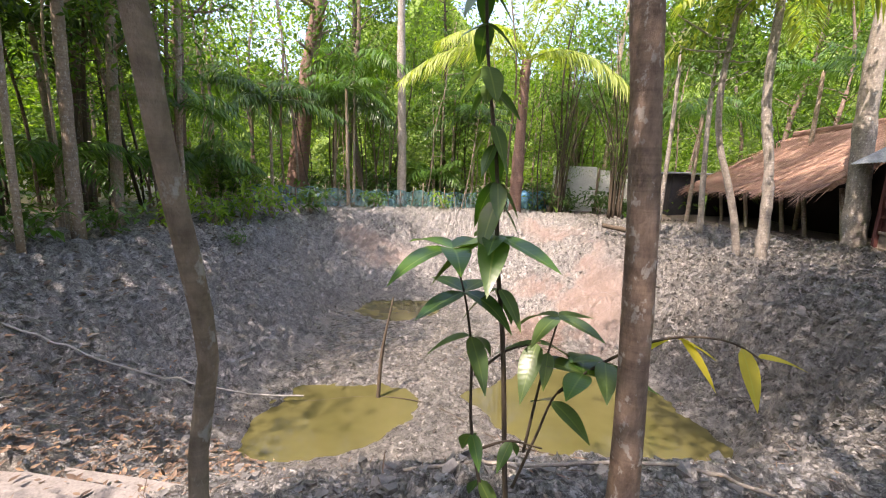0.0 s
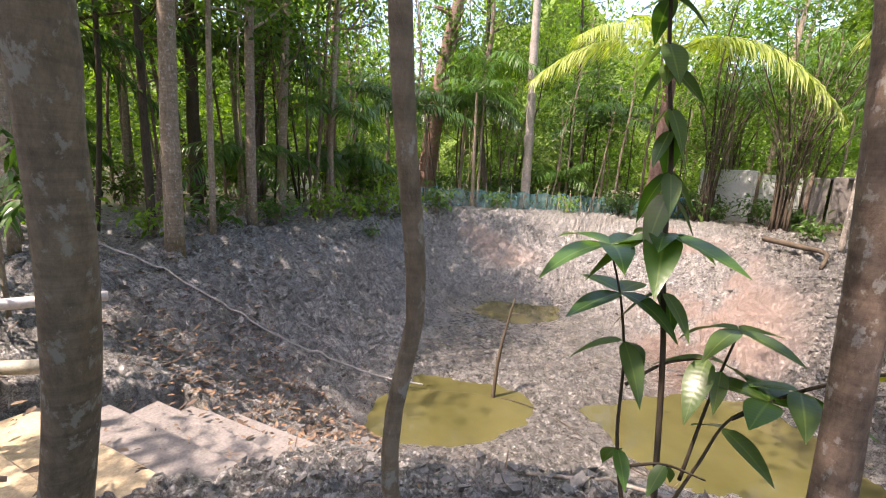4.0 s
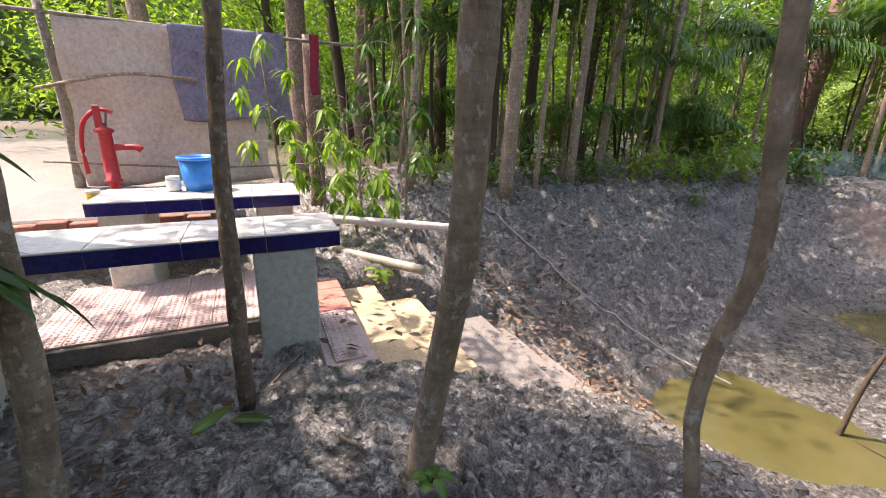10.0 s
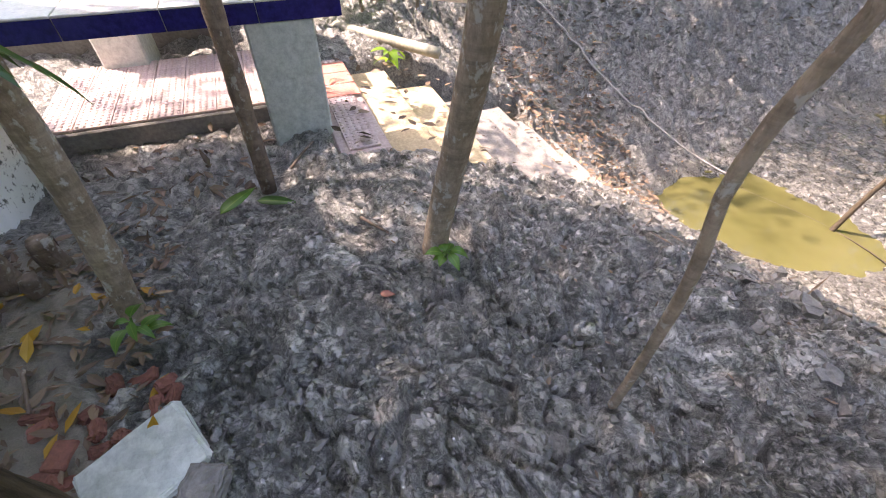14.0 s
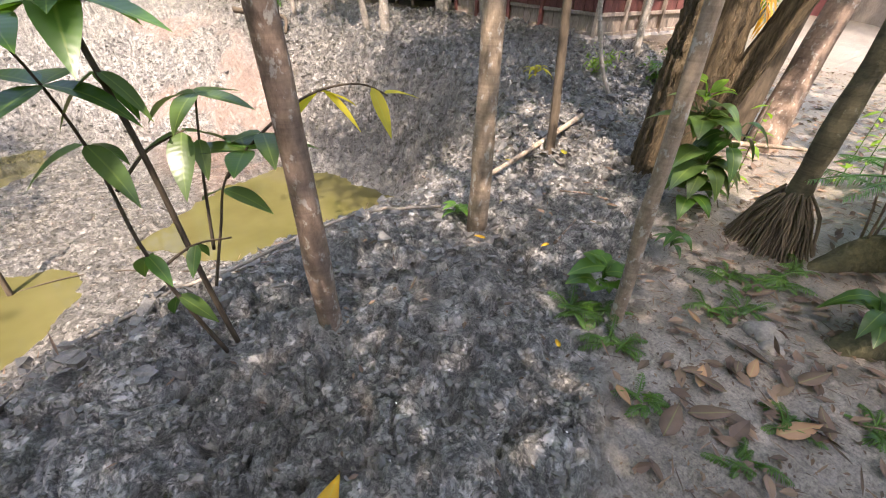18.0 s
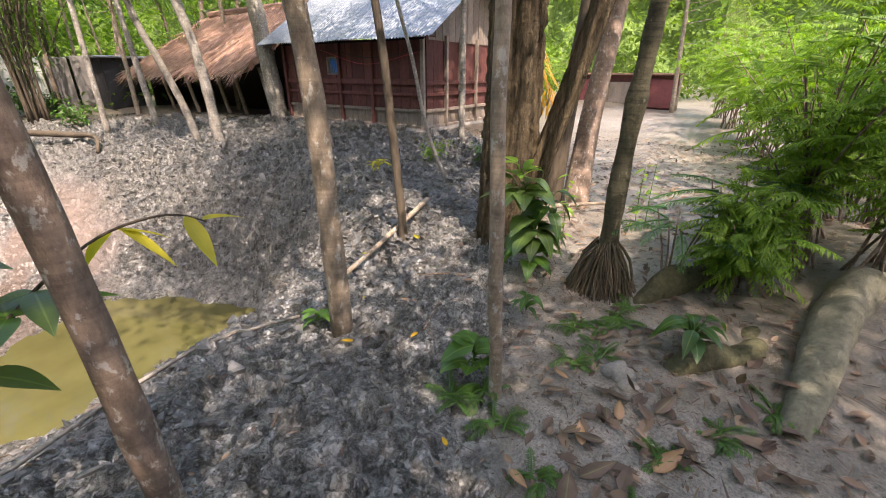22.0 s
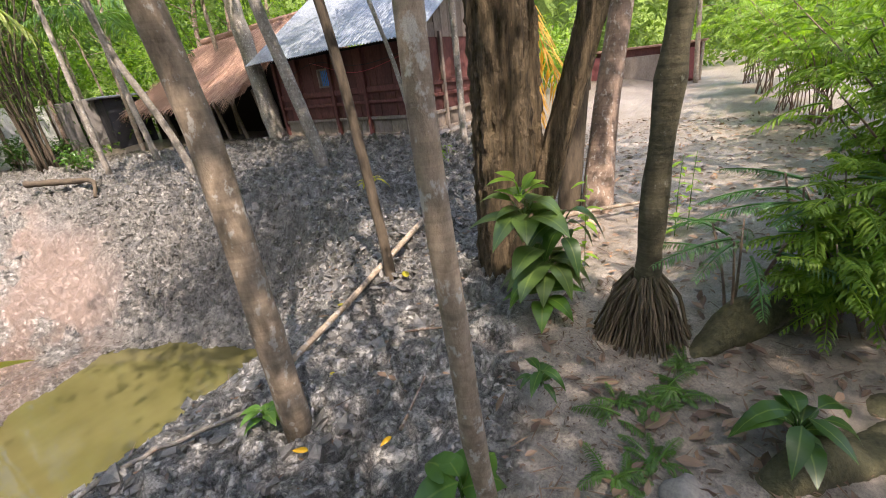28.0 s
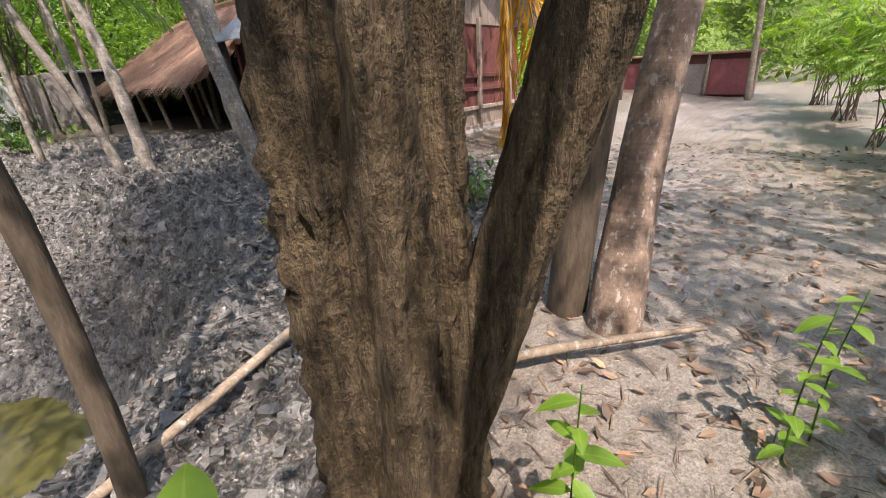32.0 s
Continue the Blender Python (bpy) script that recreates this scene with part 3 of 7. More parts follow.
def churned(x, y):
    """Relief of dug clay, fine near the bank top and coarse on the far slopes, and the tone of its plates."""
    near = step(6.5, 3.0, np.hypot(x - 0.8, y - 0.8))
    wx, wy = x + 0.09 * fbm(x, y, 0.3, 3, 6), y + 0.09 * fbm(x, y, 0.3, 3, 7)
    gate = step(-0.3, 0.5, fbm(x, y, 0.4, 2, 71))
    h2, c2, o2 = plates(wx, wy * 1.3, 0.15, 2)
    h3, c3, o3 = plates(wx * 1.3, wy, 0.065, 3)
    crease = np.exp(-(fbm(wx, wy * 1.2, 0.2, 4, 31) / 0.07) ** 2)
    fine = 0.028 * (clods(wx, wy, 0.29, 1) - 0.6) + 0.02 * (clods(wx, wy * 1.3, 0.15, 2) - 0.6) + 0.012 * (clods(wx * 1.3, wy, 0.065, 3) - 0.6) + 0.04 * h2 + 0.018 * h3 - gate * (0.03 * c2 + 0.01 * c3) - 0.03 * crease
    g2, d2, p2 = plates(wx, wy * 1.2, 0.22, 12)
    g3, d3, p3 = plates(wx * 1.2, wy, 0.11, 13)
    coarse = 0.09 * (clods(wx, wy, 0.42, 11) - 0.6) + 0.08 * (clods(wx, wy * 1.2, 0.22, 12) - 0.6) + 0.06 * g2 + 0.04 * g3 - 0.02 * d2
    tone = near * (0.6 * o2 + 0.4 * o3) + (1 - near) * (0.55 * p2 + 0.45 * p3)
    return near * fine + (1 - near) * coarse + 0.06 * fbm(x, y, 0.6, 3, 2), tone, near


def step(a, b, x):
    u = np.clip((x - a) / (b - a), 0, 1)
    return u * u * (3 - 2 * u)


def zones(x, y):
    wob = 0.25 * fbm(x, y, 0.9, 3, 3)
    rim, floor_ = inside_dist(x, y, RIM), inside_dist(x, y, FLOOR)
    # pale trodden soil lies south-east of the line walked
    edge = np.interp(x, [-9, 0.6, 1.0, 1.5, 1.9, 3.0, 4.2, 6.0, 7.5, 12], [-2.5, -1.6, 0.35, 0.62, 0.75, 1.2, 1.8, 2.35, 3.0, 4.0])
    soil = step(-0.12, 0.12, edge - y + 0.35 * wob) * step(0.2, 0.9, x + wob)
    sand = step(-0.3, 0.8, inside_dist(x, y, [(0.7, 6.6), (2.2, 7.9), (2.9, 8.6), (3.3, 9.7), (3.1, 11.2), (2.6, 13.6), (1.0, 15.6), (0.9, 13.4), (0.5, 11.0), (0.2, 9.0)]) + 0.8 * wob)
    sand = np.maximum(sand, 0.8 * step(-0.3, 0.4, inside_dist(x, y, [(-5.2, 12.4), (-3.2, 11.9), (-2.4, 12.8), (-4.6, 13.5)]) + 0.8 * wob))
    sand = sand * step(-0.5, 0.25, fbm(x, y, 0.9, 5, 51) + 0.2)
    bank = step(-4.2, -2.4, rim + 1.2 * wob)
    bank = np.maximum(bank, step(0, 0.6, 6.9 - x + wob) * step(0, 0.8, x - 2.0) * step(0, 0.6, 10.5 - y) * step(0, 0.3, y - 1.5))
    mud = bank * (1 - soil)
    litter = step(-0.1, 0.1, -0.66 - y + 0.3 * (x + 0.6) + wob * 0.4) * step(0.2, -0.5, x) * step(-2.0, -1.6, x)
    mud = mud * (1 - litter)
    wet_shade = step(-1.0, 0.4, floor_ + 0.8 * wob) * 0.9 + 0.25 * step(0.0, 1.2, rim) * step(0.25, 0.6, soft_noise(x, y, 1.3, 9))
    # shade on the bank before the houses, put into the same darkening
    wet_shade = np.maximum(wet_shade, 0.85 * step(2.2, 3.4, x + wob) * step(1.8, 2.6, y) * (1 - sand) * (rim > -4))
    # west bank slightly darker
    wet_shade = np.maximum(wet_shade, 0.1 * step(-1.7, -2.6, x + wob) * step(11.5, 8.0, y) * (1 - sand))
    humus = step(1.9, 2.6, x + wob) * step(0.45, 0.0, y + 0.6 * wob) * step(5.2, 4.2, x)
    soil = soil * (1 - 0.9 * humus)
    return rim, floor_, soil * (1 - mud), np.clip(sand, 0, 1), np.clip(mud, 0, 1), np.clip(wet_shade, 0, 1)


def base_height(x, y):
    rim, floor_ = inside_dist(x, y, RIM), inside_dist(x, y, FLOOR)
    out = 0.10 * fbm(x, y, 5.0, 2, 1)
    out = out * step(0.5, 5, np.hypot(x - 0.5, y - 0.5)) + 0.28 * step(5.0, 7.4, x) * step(2.5, 5.0, y) + 0.12 * step(-5, -8, x)
    out += 0.30 * np.exp(-((x - 4.2) ** 2 / 2.0 + (y + 0.9) ** 2 / 0.8)) + 0.22 * np.exp(-((x + 2.6) ** 2 / 3.0 + (y - 13.2) ** 2 / 1.2))
    t = np.clip(-floor_, 0, 99) / np.maximum(np.clip(-floor_, 0, 99) + np.clip(rim, 0, 99), 1e-6)
    prof = step(0, 1, t ** 0.9) * 0.5 + 0.5 * t ** 1.1
    z = np.where(floor_ > 0, -1.99, np.where(rim > 0, -1.99 + (1.99 + out) * prof, out))
    z = z - 0.09 * step(-1.5, -2.1, x) * step(0.15, -0.1, y) * step(-4.0, -3.6, x)
    for pud in PUDDLES:
        d = inside_dist(x, y, pud) + 0.12 * fbm(x, y, 0.5, 3, 8)
        z = z - 0.17 * step(-0.12, 0.25, d)
    return z


def ground_height(x, y):
    rim, floor_, soil, sand, mud, wet_shade = zones(x, y)
    z = base_height(x, y)
    relief, tone, near = churned(x, y)
    rough = mud * np.where(floor_ > -0.3, 0.3, 1.0) * (1 - 0.75 * sand)
    rough = rough * (1 - 0.3 * step(-0.7, -1.3, x) * step(1.5, 0.9, y))
    tall = 1 + 0.35 * step(3.0, 5.0, x) * step(2.5, 3.5, y)
    z = z + rough * tall * relief
    pits = np.clip(soft_noise(x, y, 0.24, 21) - 0.55, 0, 1) + np.clip(soft_noise(x, y, 0.11, 22) - 0.55, 0, 1) * 0.6
    z = z - rough * (0.2 - 0.06 * near) * pits
    z = z + (1 - rough) * (0.012 * fbm(x, y, 0.35, 4, 5) + 0.006 * fbm(x, y, 0.06, 2, 5)) + sand * (0.09 * fbm(x, y, 0.6, 5, 4) + 0.05 * (clods(x + 0.1 * fbm(x, y, 0.3, 2, 43), y, 0.34, 41) - 0.5) + 0.02 * (clods(x, y, 0.12, 42) - 0.5)) * (floor_ < -0.2)
    return z


def gz(x, y):
    return float(base_height(np.array([float(x)]), np.array([float(y)]))[0])


def axis(marks, far, grow=1.07):
    """Grid lines: (from, to, spacing) stretches, then ever wider out to the horizon."""
    a = []
    for lo, hi, s in marks:
        a += list(np.arange(lo, hi - s * 0.5, s))
    s, left, right = marks[0][2], [a[0]], [a[-1]]
    while left[-1] > -far:
        s *= grow
        left.append(left[-1] - s)
    s = marks[-1][2]
    while right[-1] < far:
        s *= grow
        right.append(right[-1] + s)
    return np.array(left[:0:-1] + a + right[1:])


def build_ground():
    gx, gy = axis([(-7.4, -1.9, 0.034), (-1.9, 2.4, 0.0105), (2.4, 4.2, 0.02), (4.2, 7.4, 0.042)], 160, 1.09), axis([(-1.3, -0.6, 0.03), (-0.6, 2.0, 0.0105), (2.0, 3.2, 0.02), (3.2, 8.5, 0.036), (8.5, 14.0, 0.055)], 160, 1.09)
    x, y = np.meshgrid(gx, gy, indexing="ij")
    z = ground_height(x, y)
    rim, floor_, soil, sand, mud, wet_shade = zones(x, y)
    # the cut steps keep their treads clear of mud
    on = step(0.05, -0.05, np.maximum(np.maximum(-3.62 - x, x + np.where(y < 0.28, 2.78, np.where(y > 1.4, 1.72, 2.04))), np.maximum(-1.2 - y, y - 2.45)))
    tread = np.interp(y, [0.0, 0.35, 0.62, 1.0, 1.45, 1.87, 2.2, 2.6], [-0.2, -0.2, -0.42, -0.6, -0.78, -0.95, -1.1, -1.25])
    z = np.where(on > 0, z * (1 - on) + np.minimum(z, tread) * on, z)
    n, m = x.shape
    i, j = np.meshgrid(np.arange(n - 1), np.arange(m - 1), indexing="ij")
    f = np.stack([i * m + j, (i + 1) * m + j, (i + 1) * m + j + 1, i * m + j + 1], -1).reshape(-1, 4)
    me = bpy.data.meshes.new("ground")
    me.vertices.add(n * m)
    me.vertices.foreach_set("co", np.stack([x, y, z], -1).astype(np.float32).ravel())
    me.loops.add(f.size)
    me.loops.foreach_set("vertex_index", f.astype(np.int32).ravel())
    me.polygons.add(len(f))
    me.polygons.foreach_set("loop_start", np.arange(0, f.size, 4, dtype=np.int32))
    me.polygons.foreach_set("use_smooth", np.ones(len(f), bool))
    me.update()
    for name, val in (("soil", soil), ("sand", sand), ("mud", mud), ("wet_shade", wet_shade), ("tone", churned(x, y)[1])):
        a = me.attributes.new(name, "FLOAT", "POINT")
        a.data.foreach_set("value", val.astype(np.float32).ravel())
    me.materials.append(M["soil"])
    return put("ground", me, label="dark churned mud, tan silt and pale trodden soil", category="ground", kind="structure")


build_ground()


def build_puddle(poly):
    c = np.mean(poly, 0)
    ring = smoothed(poly + [poly[0]], 60)[:-1]
    ring = c + (ring - c) * 1.22
    v = [(*c, WATER)] + [(*p, WATER) for p in ring]
    f = [(0, 1 + k, 1 + (k + 1) % len(ring)) for k in range(len(ring))]
    put("water", mesh_of("water", v, f, "water"), label="still olive-green muddy pond puddle", category="puddle", group="puddles in the pond bed", kind="structure")


for pud in PUDDLES:
    build_puddle(pud)


# ---- bathing steps, benches, wall ----
def build_steps():
    """Landing and steps going down into the pond, with their tiles."""
    x0, x1 = -3.6, -2.02
    stair = thing("stairs", (0, 0, 0), "short flight of tiled and cement steps down to the pond", "stairs", kind="structure")
    part("landing_slab", box((x0 - 0.2, -1.25, -0.25), (-2.74, 0.28, -0.02), 0.01), "grey_step", stair)
    part("pink_step", box((x0 + 0.1, 0.29, -0.3), (x1 - 0.02, 0.61, -0.07), 0.012), "pink_tile", stair)
    rows = [("yellow_step", 0.62, 1.0, -0.25), ("yellow_step", 1.005, 1.43, -0.42), ("grey_step", 1.44, 1.85, -0.6), ("grey_step", 1.86, 2.2, -0.76), ("grey_step", 2.21, 2.5, -0.93), ("grey_step", 2.52, 2.8, -1.12)]
    for k, (mat, a, b, z) in enumerate(rows):
        bm = box((x0 + 0.03 * k, a, z - 0.32), (x1 + (0.02, 0.1, 0.1, 0.28, 0.3, 0.4)[k], b, z), 0.012)
        for v in bm.verts:
            v.co += Vector((0.012 * math.sin(9 * v.co.y + k), 0, 0.012 * math.sin(5 * v.co.x + 2 * k)))
        part("step", bm, mat, stair)
    # square floor tiles with raised dots
    tile = box((-0.098, -0.098, 0), (0.098, 0.098, 0.018), 0.003)
    for a in range(-2, 3):
        for b in range(-2, 3):
            bmesh.ops.create_cone(tile, cap_ends=True, segments=6, radius1=0.013, radius2=0.008, depth=0.008, matrix=Matrix.Translation((a * 0.039, b * 0.039, 0.02)))
    me = bpy.data.meshes.new("tile")
    tile.to_mesh(me)
    tile.free()
    me.materials.append(M["pink_tile"])
    for i in range(5):
        for j in range(8):
            put("tile", me, stair, pose(-3.66 + 0.2 * i, -1.13 + 0.2 * j - 0.12, -0.02, 0, 0, 0))
    for i in range(7):
        put("tile", me, stair, pose(-3.38 + 0.2 * i, 0.45, -0.07, 0, 0, 0))
    dot = box((-0.1, -0.15, 0), (0.1, 0.15, 0.006), 0.003)
    md = bpy.data.meshes.new("red_tile")
    dot.to_mesh(md)
    dot.free()
    md.materials.append(M["red_tile"])
    for i in range(3):
        put("red_tile", md, stair, pose(-3.3 + 0.21 * i, 0.45, -0.05, 0, 0, 0))


build_steps()


def build_bench(name, x0, x1, y0, y1, top, legs, foot, label):
    b = thing(name, ((x0 + x1) / 2, (y0 + y1) / 2, 0), label, "bench", "benches flanking the steps")
    inv = Matrix.Translation((-(x0 + x1) / 2, -(y0 + y1) / 2, 0))
    part("slab", box((x0 + 0.012, y0, top - 0.10), (x1 - 0.012, y1 - 0.012, top - 0.012), 0.004, inv), "concrete", b)
    n = max(2, round((y1 - y0) / 0.42))
    w = (y1 - y0) / n
    for k in range(n):
        part("top_tile", box((x0, y0 + k * w + 0.002, top - 0.012), (x1, y0 + (k + 1) * w - 0.002, top), 0.003, inv), "white_tile", b)
        for xx in (x0, x1 - 0.012):
            part("edge_tile", box((xx, y0 + k * w + 0.002, top - 0.105), (xx + 0.012, y0 + (k + 1) * w - 0.002, top - 0.0125), 0.002, inv), "blue_tile", b)
    part("edge_tile", box((x0 + 0.014, y1 - 0.011, top - 0.105), (x1 - 0.014, y1 + 0.001, top - 0.0125), 0.002, inv), "blue_tile", b)
    for (lx0, lx1, ly0, ly1) in legs:
        part("leg", box((lx0, ly0, foot), (lx1, ly1, top - 0.10), 0.012, inv), "concrete", b, "plastered block leg with black specks")
    return b


build_bench("bench", -2.82, -2.33, -1.22, 0.46, 0.70, [(-2.78, -2.34, -0.04, 0.31)], -0.15, "white-tiled concrete bench with navy tile edge, leg sunk in mud")
build_bench("bench", -4.25, -3.62, -1.15, 0.36, 0.70, [(-4.2, -3.68, 0.0, 0.3), (-4.2, -3.68, -1.1, -0.8)], -0.15, "white-tiled concrete bench with navy tile edge, bucket on top")


def build_wall():
    w = thing("wall_house", (0, 0, 0), "white limewashed house wall spotted with black mould", "wall", kind="structure")
    part("wall", box((-2.86, -4.2, -0.4), (0.1, -1.33, 2.9), 0.01), "mould_wall", w)


build_wall()


def lathe(profile, sides=20):
    """Rings (radius, z) turned about z."""
    v = [(r * math.cos(2 * math.pi * k / sides), r * math.sin(2 * math.pi * k / sides), z) for r, z in profile for k in range(sides)]
    f = [(i * sides + k, i * sides + (k + 1) % sides, (i + 1) * sides + (k + 1) % sides, (i + 1) * sides + k) for i in range(len(profile) - 1) for k in range(sides)]
    return v, f


def build_bucket(x, y, z):
    b = thing("bucket", (x, y, z), "bright blue plastic bucket standing on the tiled bench", "bucket")
    v, f = lathe([(0.001, 0.004), (0.115, 0.004), (0.118, 0.0), (0.128, 0.06), (0.148, 0.27), (0.143, 0.27), (0.122, 0.06), (0.11, 0.012), (0.001, 0.012)], 28)
    put("body", mesh_of("body", v, f, "blue_plastic", True), b)
    v, f = lathe([(0.148, 0.262), (0.158, 0.262), (0.16, 0.285), (0.15, 0.29), (0.143, 0.27)], 28)
    put("rim", mesh_of("rim", v, f, "blue_plastic", True), b)
    arc = [(0.15 * math.cos(a), 0.15 * math.sin(a), 0.275 + 0.005) for a in np.linspace(0.1, math.pi - 0.1, 12)]
    tube("handle", arc, 0.004, "white_plastic", b, 6, 16)


build_bucket(-4.05, -0.42, 0.70)


def build_jar(x, y, z, mat, label, cat):
    j = thing(cat, (x, y, z), label, cat)
    v, f = lathe([(0.001, 0), (0.05, 0), (0.056, 0.02), (0.056, 0.09), (0.05, 0.1), (0.001, 0.1)], 16)
    put("body", mesh_of("body", v, f, mat, True), j)
    v, f = lathe([(0.052, 0.1), (0.054, 0.104), (0.054, 0.125), (0.05, 0.128), (0.001, 0.128)], 16)
    put("lid", mesh_of("lid", v, f, "white_plastic", True), j)


build_jar(-4.02, -0.62, 0.70, "white_plastic", "small white plastic jar beside the bucket", "jar")
build_jar(-4.6, -1.35, 0.52, "yellow_plastic", "yellow bottle with a white cap near the pump", "bottle")


def build_pump(x, y, z):
    p = thing("hand_pump", (x, y, z), "red painted cast-iron hand pump over a tube well", "hand pump")
    v, f = lathe([(0.11, 0), (0.11, 0.025), (0.05, 0.03), (0.045, 0.2), (0.08, 0.21), (0.08, 0.235), (0.062, 0.24), (0.06, 0.7), (0.085, 0.71), (0.085, 0.74), (0.03, 0.76), (0.02, 0.8)], 18)
    put("barrel", mesh_of("barrel", v, f, "pump_red", True), p)
    tube("spout", [(0, 0.05, 0.56), (0, 0.16, 0.56), (0, 0.26, 0.555), (0, 0.29, 0.53)], [0.035, 0.03, 0.03, 0.036], "pump_red", p, 12, 10)
    tube("handle", [(0, 0.1, 0.9), (0, 0.0, 0.93), (0, -0.12, 0.85), (0, -0.2, 0.6), (0, -0.2, 0.3)], [0.018, 0.022, 0.022, 0.018, 0.022], "pump_red", p, 10, 16)
    part("fulcrum", box((-0.02, -0.06, 0.72), (0.02, 0.0, 0.97), 0.006), "pump_red", p)
    tube("rod", [(0, 0.02, 0.76), (0, 0.05, 0.92)], 0.01, "grey_step", p, 8, 3)
    tube("pipe", [(0, 0, -0.4), (0, 0, 0.02)], 0.045, "grey_step", p, 10, 3)


build_pump(-5.2, -1.32, 0.42)


def build_platform():
    p = thing("pump_platform", (0, 0, 0), "low cement platform with brick edge under the pump", "platform")
    part("slab", box((-6.6, -2.2, -0.2), (-4.45, -0.35, 0.42), 0.02), "grey_step", p)
    for k in range(8):
        part("brick", box((-4.44, -2.15 + 0.22 * k, 0.30), (-4.33, -1.95 + 0.22 * k, 0.42 - 0.02 * (k % 2)), 0.008), "brick", p)


build_platform()


def build_screen():
    """Cloths hung over a bar between posts behind the pump."""
    s = thing("cloth_screen", (0, 0, 0), "pale tarpaulin and faded violet cloth hung on bamboo posts", "screen")
    tube("post", [(-6.3, -1.95, 0.2), (-6.32, -1.92, 1.2), (-6.28, -1.94, 2.45)], [0.06, 0.05, 0.045], "bark_white", s, 10, 10, 0.04)
    tube("post", [(-6.5, 0.9, -0.1), (-6.5, 0.92, 2.4)], [0.12, 0.11], "bark_brown", s, 10, 10, 0.03)
    tube("rail", [(-6.25, -2.3, 2.35), (-6.3, 0.0, 2.30), (-6.35, 1.5, 2.3)], 0.022, "bark_white", s, 8, 14)
    tube("rail", [(-6.2, -2.1, 1.55), (-6.1, -1.2, 1.75), (-6.15, -0.5, 1.72)], 0.022, "bark_pale", s, 8, 12)
    tube("rail", [(-6.2, -2.2, 0.75), (-6.1, -0.5, 0.66), (-6.15, 1.0, 0.68)], 0.012, "bark_pale", s, 8, 12)

    def sheet(name, y0, y1, z0, z1, mat, k, lab):
        n, m = 26, 22
        v = []
        for a in range(n):
            for b in range(m):
                yy, zz = y0 + (y1 - y0) * a / (n - 1), z1 + (z0 - z1) * b / (m - 1)
                low = b / (m - 1)
                v.append((-6.24 + 0.05 * k + 0.05 * low * math.sin(yy * 9 + k) + 0.02 * math.sin(zz * 7 + yy * 3), yy + 0.04 * low * math.sin(zz * 6), zz + 0.03 * low * math.sin(yy * 5 + k)))
        f = [(a * m + b, (a + 1) * m + b, (a + 1) * m + b + 1, a * m + b + 1) for a in range(n - 1) for b in range(m - 1)]
        ob = put(name, mesh_of(name, v, f, mat, True), s, label=lab)
        sol = ob.modifiers.new("thickness", "SOLIDIFY")
        sol.thickness = 0.006
    sheet("tarpaulin", -1.85, 0.25, 0.45, 2.31, "cloth_pale", 0, "pale brown-white tarpaulin")
    sheet("cloth", -0.75, 0.55, 1.25, 2.34, "cloth_blue", 1, "faded violet cloth")
    sheet("scarf", 0.86, 0.98, 1.6, 2.36, "cloth_red", 2, "dark red scarf hanging down")


build_screen()


def pipe(name, pts, r, mat, label):
    ob = tube(name, pts, r, mat, None, 14, 8, 0, label)
    return tagged(ob, label, "pipe")


pipe("pvc_pipe", [(-4.3, 0.42, 0.33), (-4.15, 1.3, 0.24), (-3.95, 2.1, 0.16)], 0.045, "pvc", "white plastic waste pipe jutting out over the bank")
pipe("pvc_pipe", [(-4.25, 0.72, -0.04), (-3.43, 1.46, -0.09)], 0.05, "pvc_dirty", "muddy plastic pipe lying on the bank")


def rope(name, xy, r, mat, label, cat, lift=0.02):
    pts = []
    c = smoothed([(a, b, 0) for a, b in xy], 40)
    h = np.maximum(ground_height(c[:, 0], c[:, 1]), WATER - 0.01)
    for k in range(40):
        lo, hi = max(0, k - 4), min(40, k + 5)
        pts.append((c[k, 0], c[k, 1], max(h[k] - 0.02, float(np.mean(h[lo:hi]))) + lift))
    tagged(tube(name, pts, r, mat, None, 6, 120), label, cat)


rope("hose", [(-7.2, 3.2), (-6.3, 3.55), (-4.6, 4.25), (-3.35, 5.3), (-2.6, 5.62)], 0.013, "hose", "thin pale hose running down the bank into the puddle", "hose", 0.085)
rope("hose", [(-2.6, 5.62), (-1.5, 6.0), (-0.9, 5.95), (-0.5, 5.75), (0.1, 5.3), (0.9, 5.05), (1.7, 5.05), (2.6, 5.1), (3.2, 5.0)], 0.008, "bark_dark", "thin muddy hose lying in the puddle", "hose", 0.004)
rope("bamboo_strip", [(-0.25, 2.2), (0.4, 2.25), (0.8, 2.27), (1.21, 2.27), (1.44, 2.18), (1.72, 2.08)], 0.011, "bark_white", "long pale strip of split bamboo along the bank edge", "bamboo strip", 0.03)
tagged(tube("stick", [(-1.56, 5.97, -2.25), (-1.5, 6.0, -1.3), (-1.36, 6.08, -0.45)], [0.035, 0.026, 0.012], "bark_dark", None, 7, 12, 0.06), "bare branching stick standing up in the puddle", "stick")


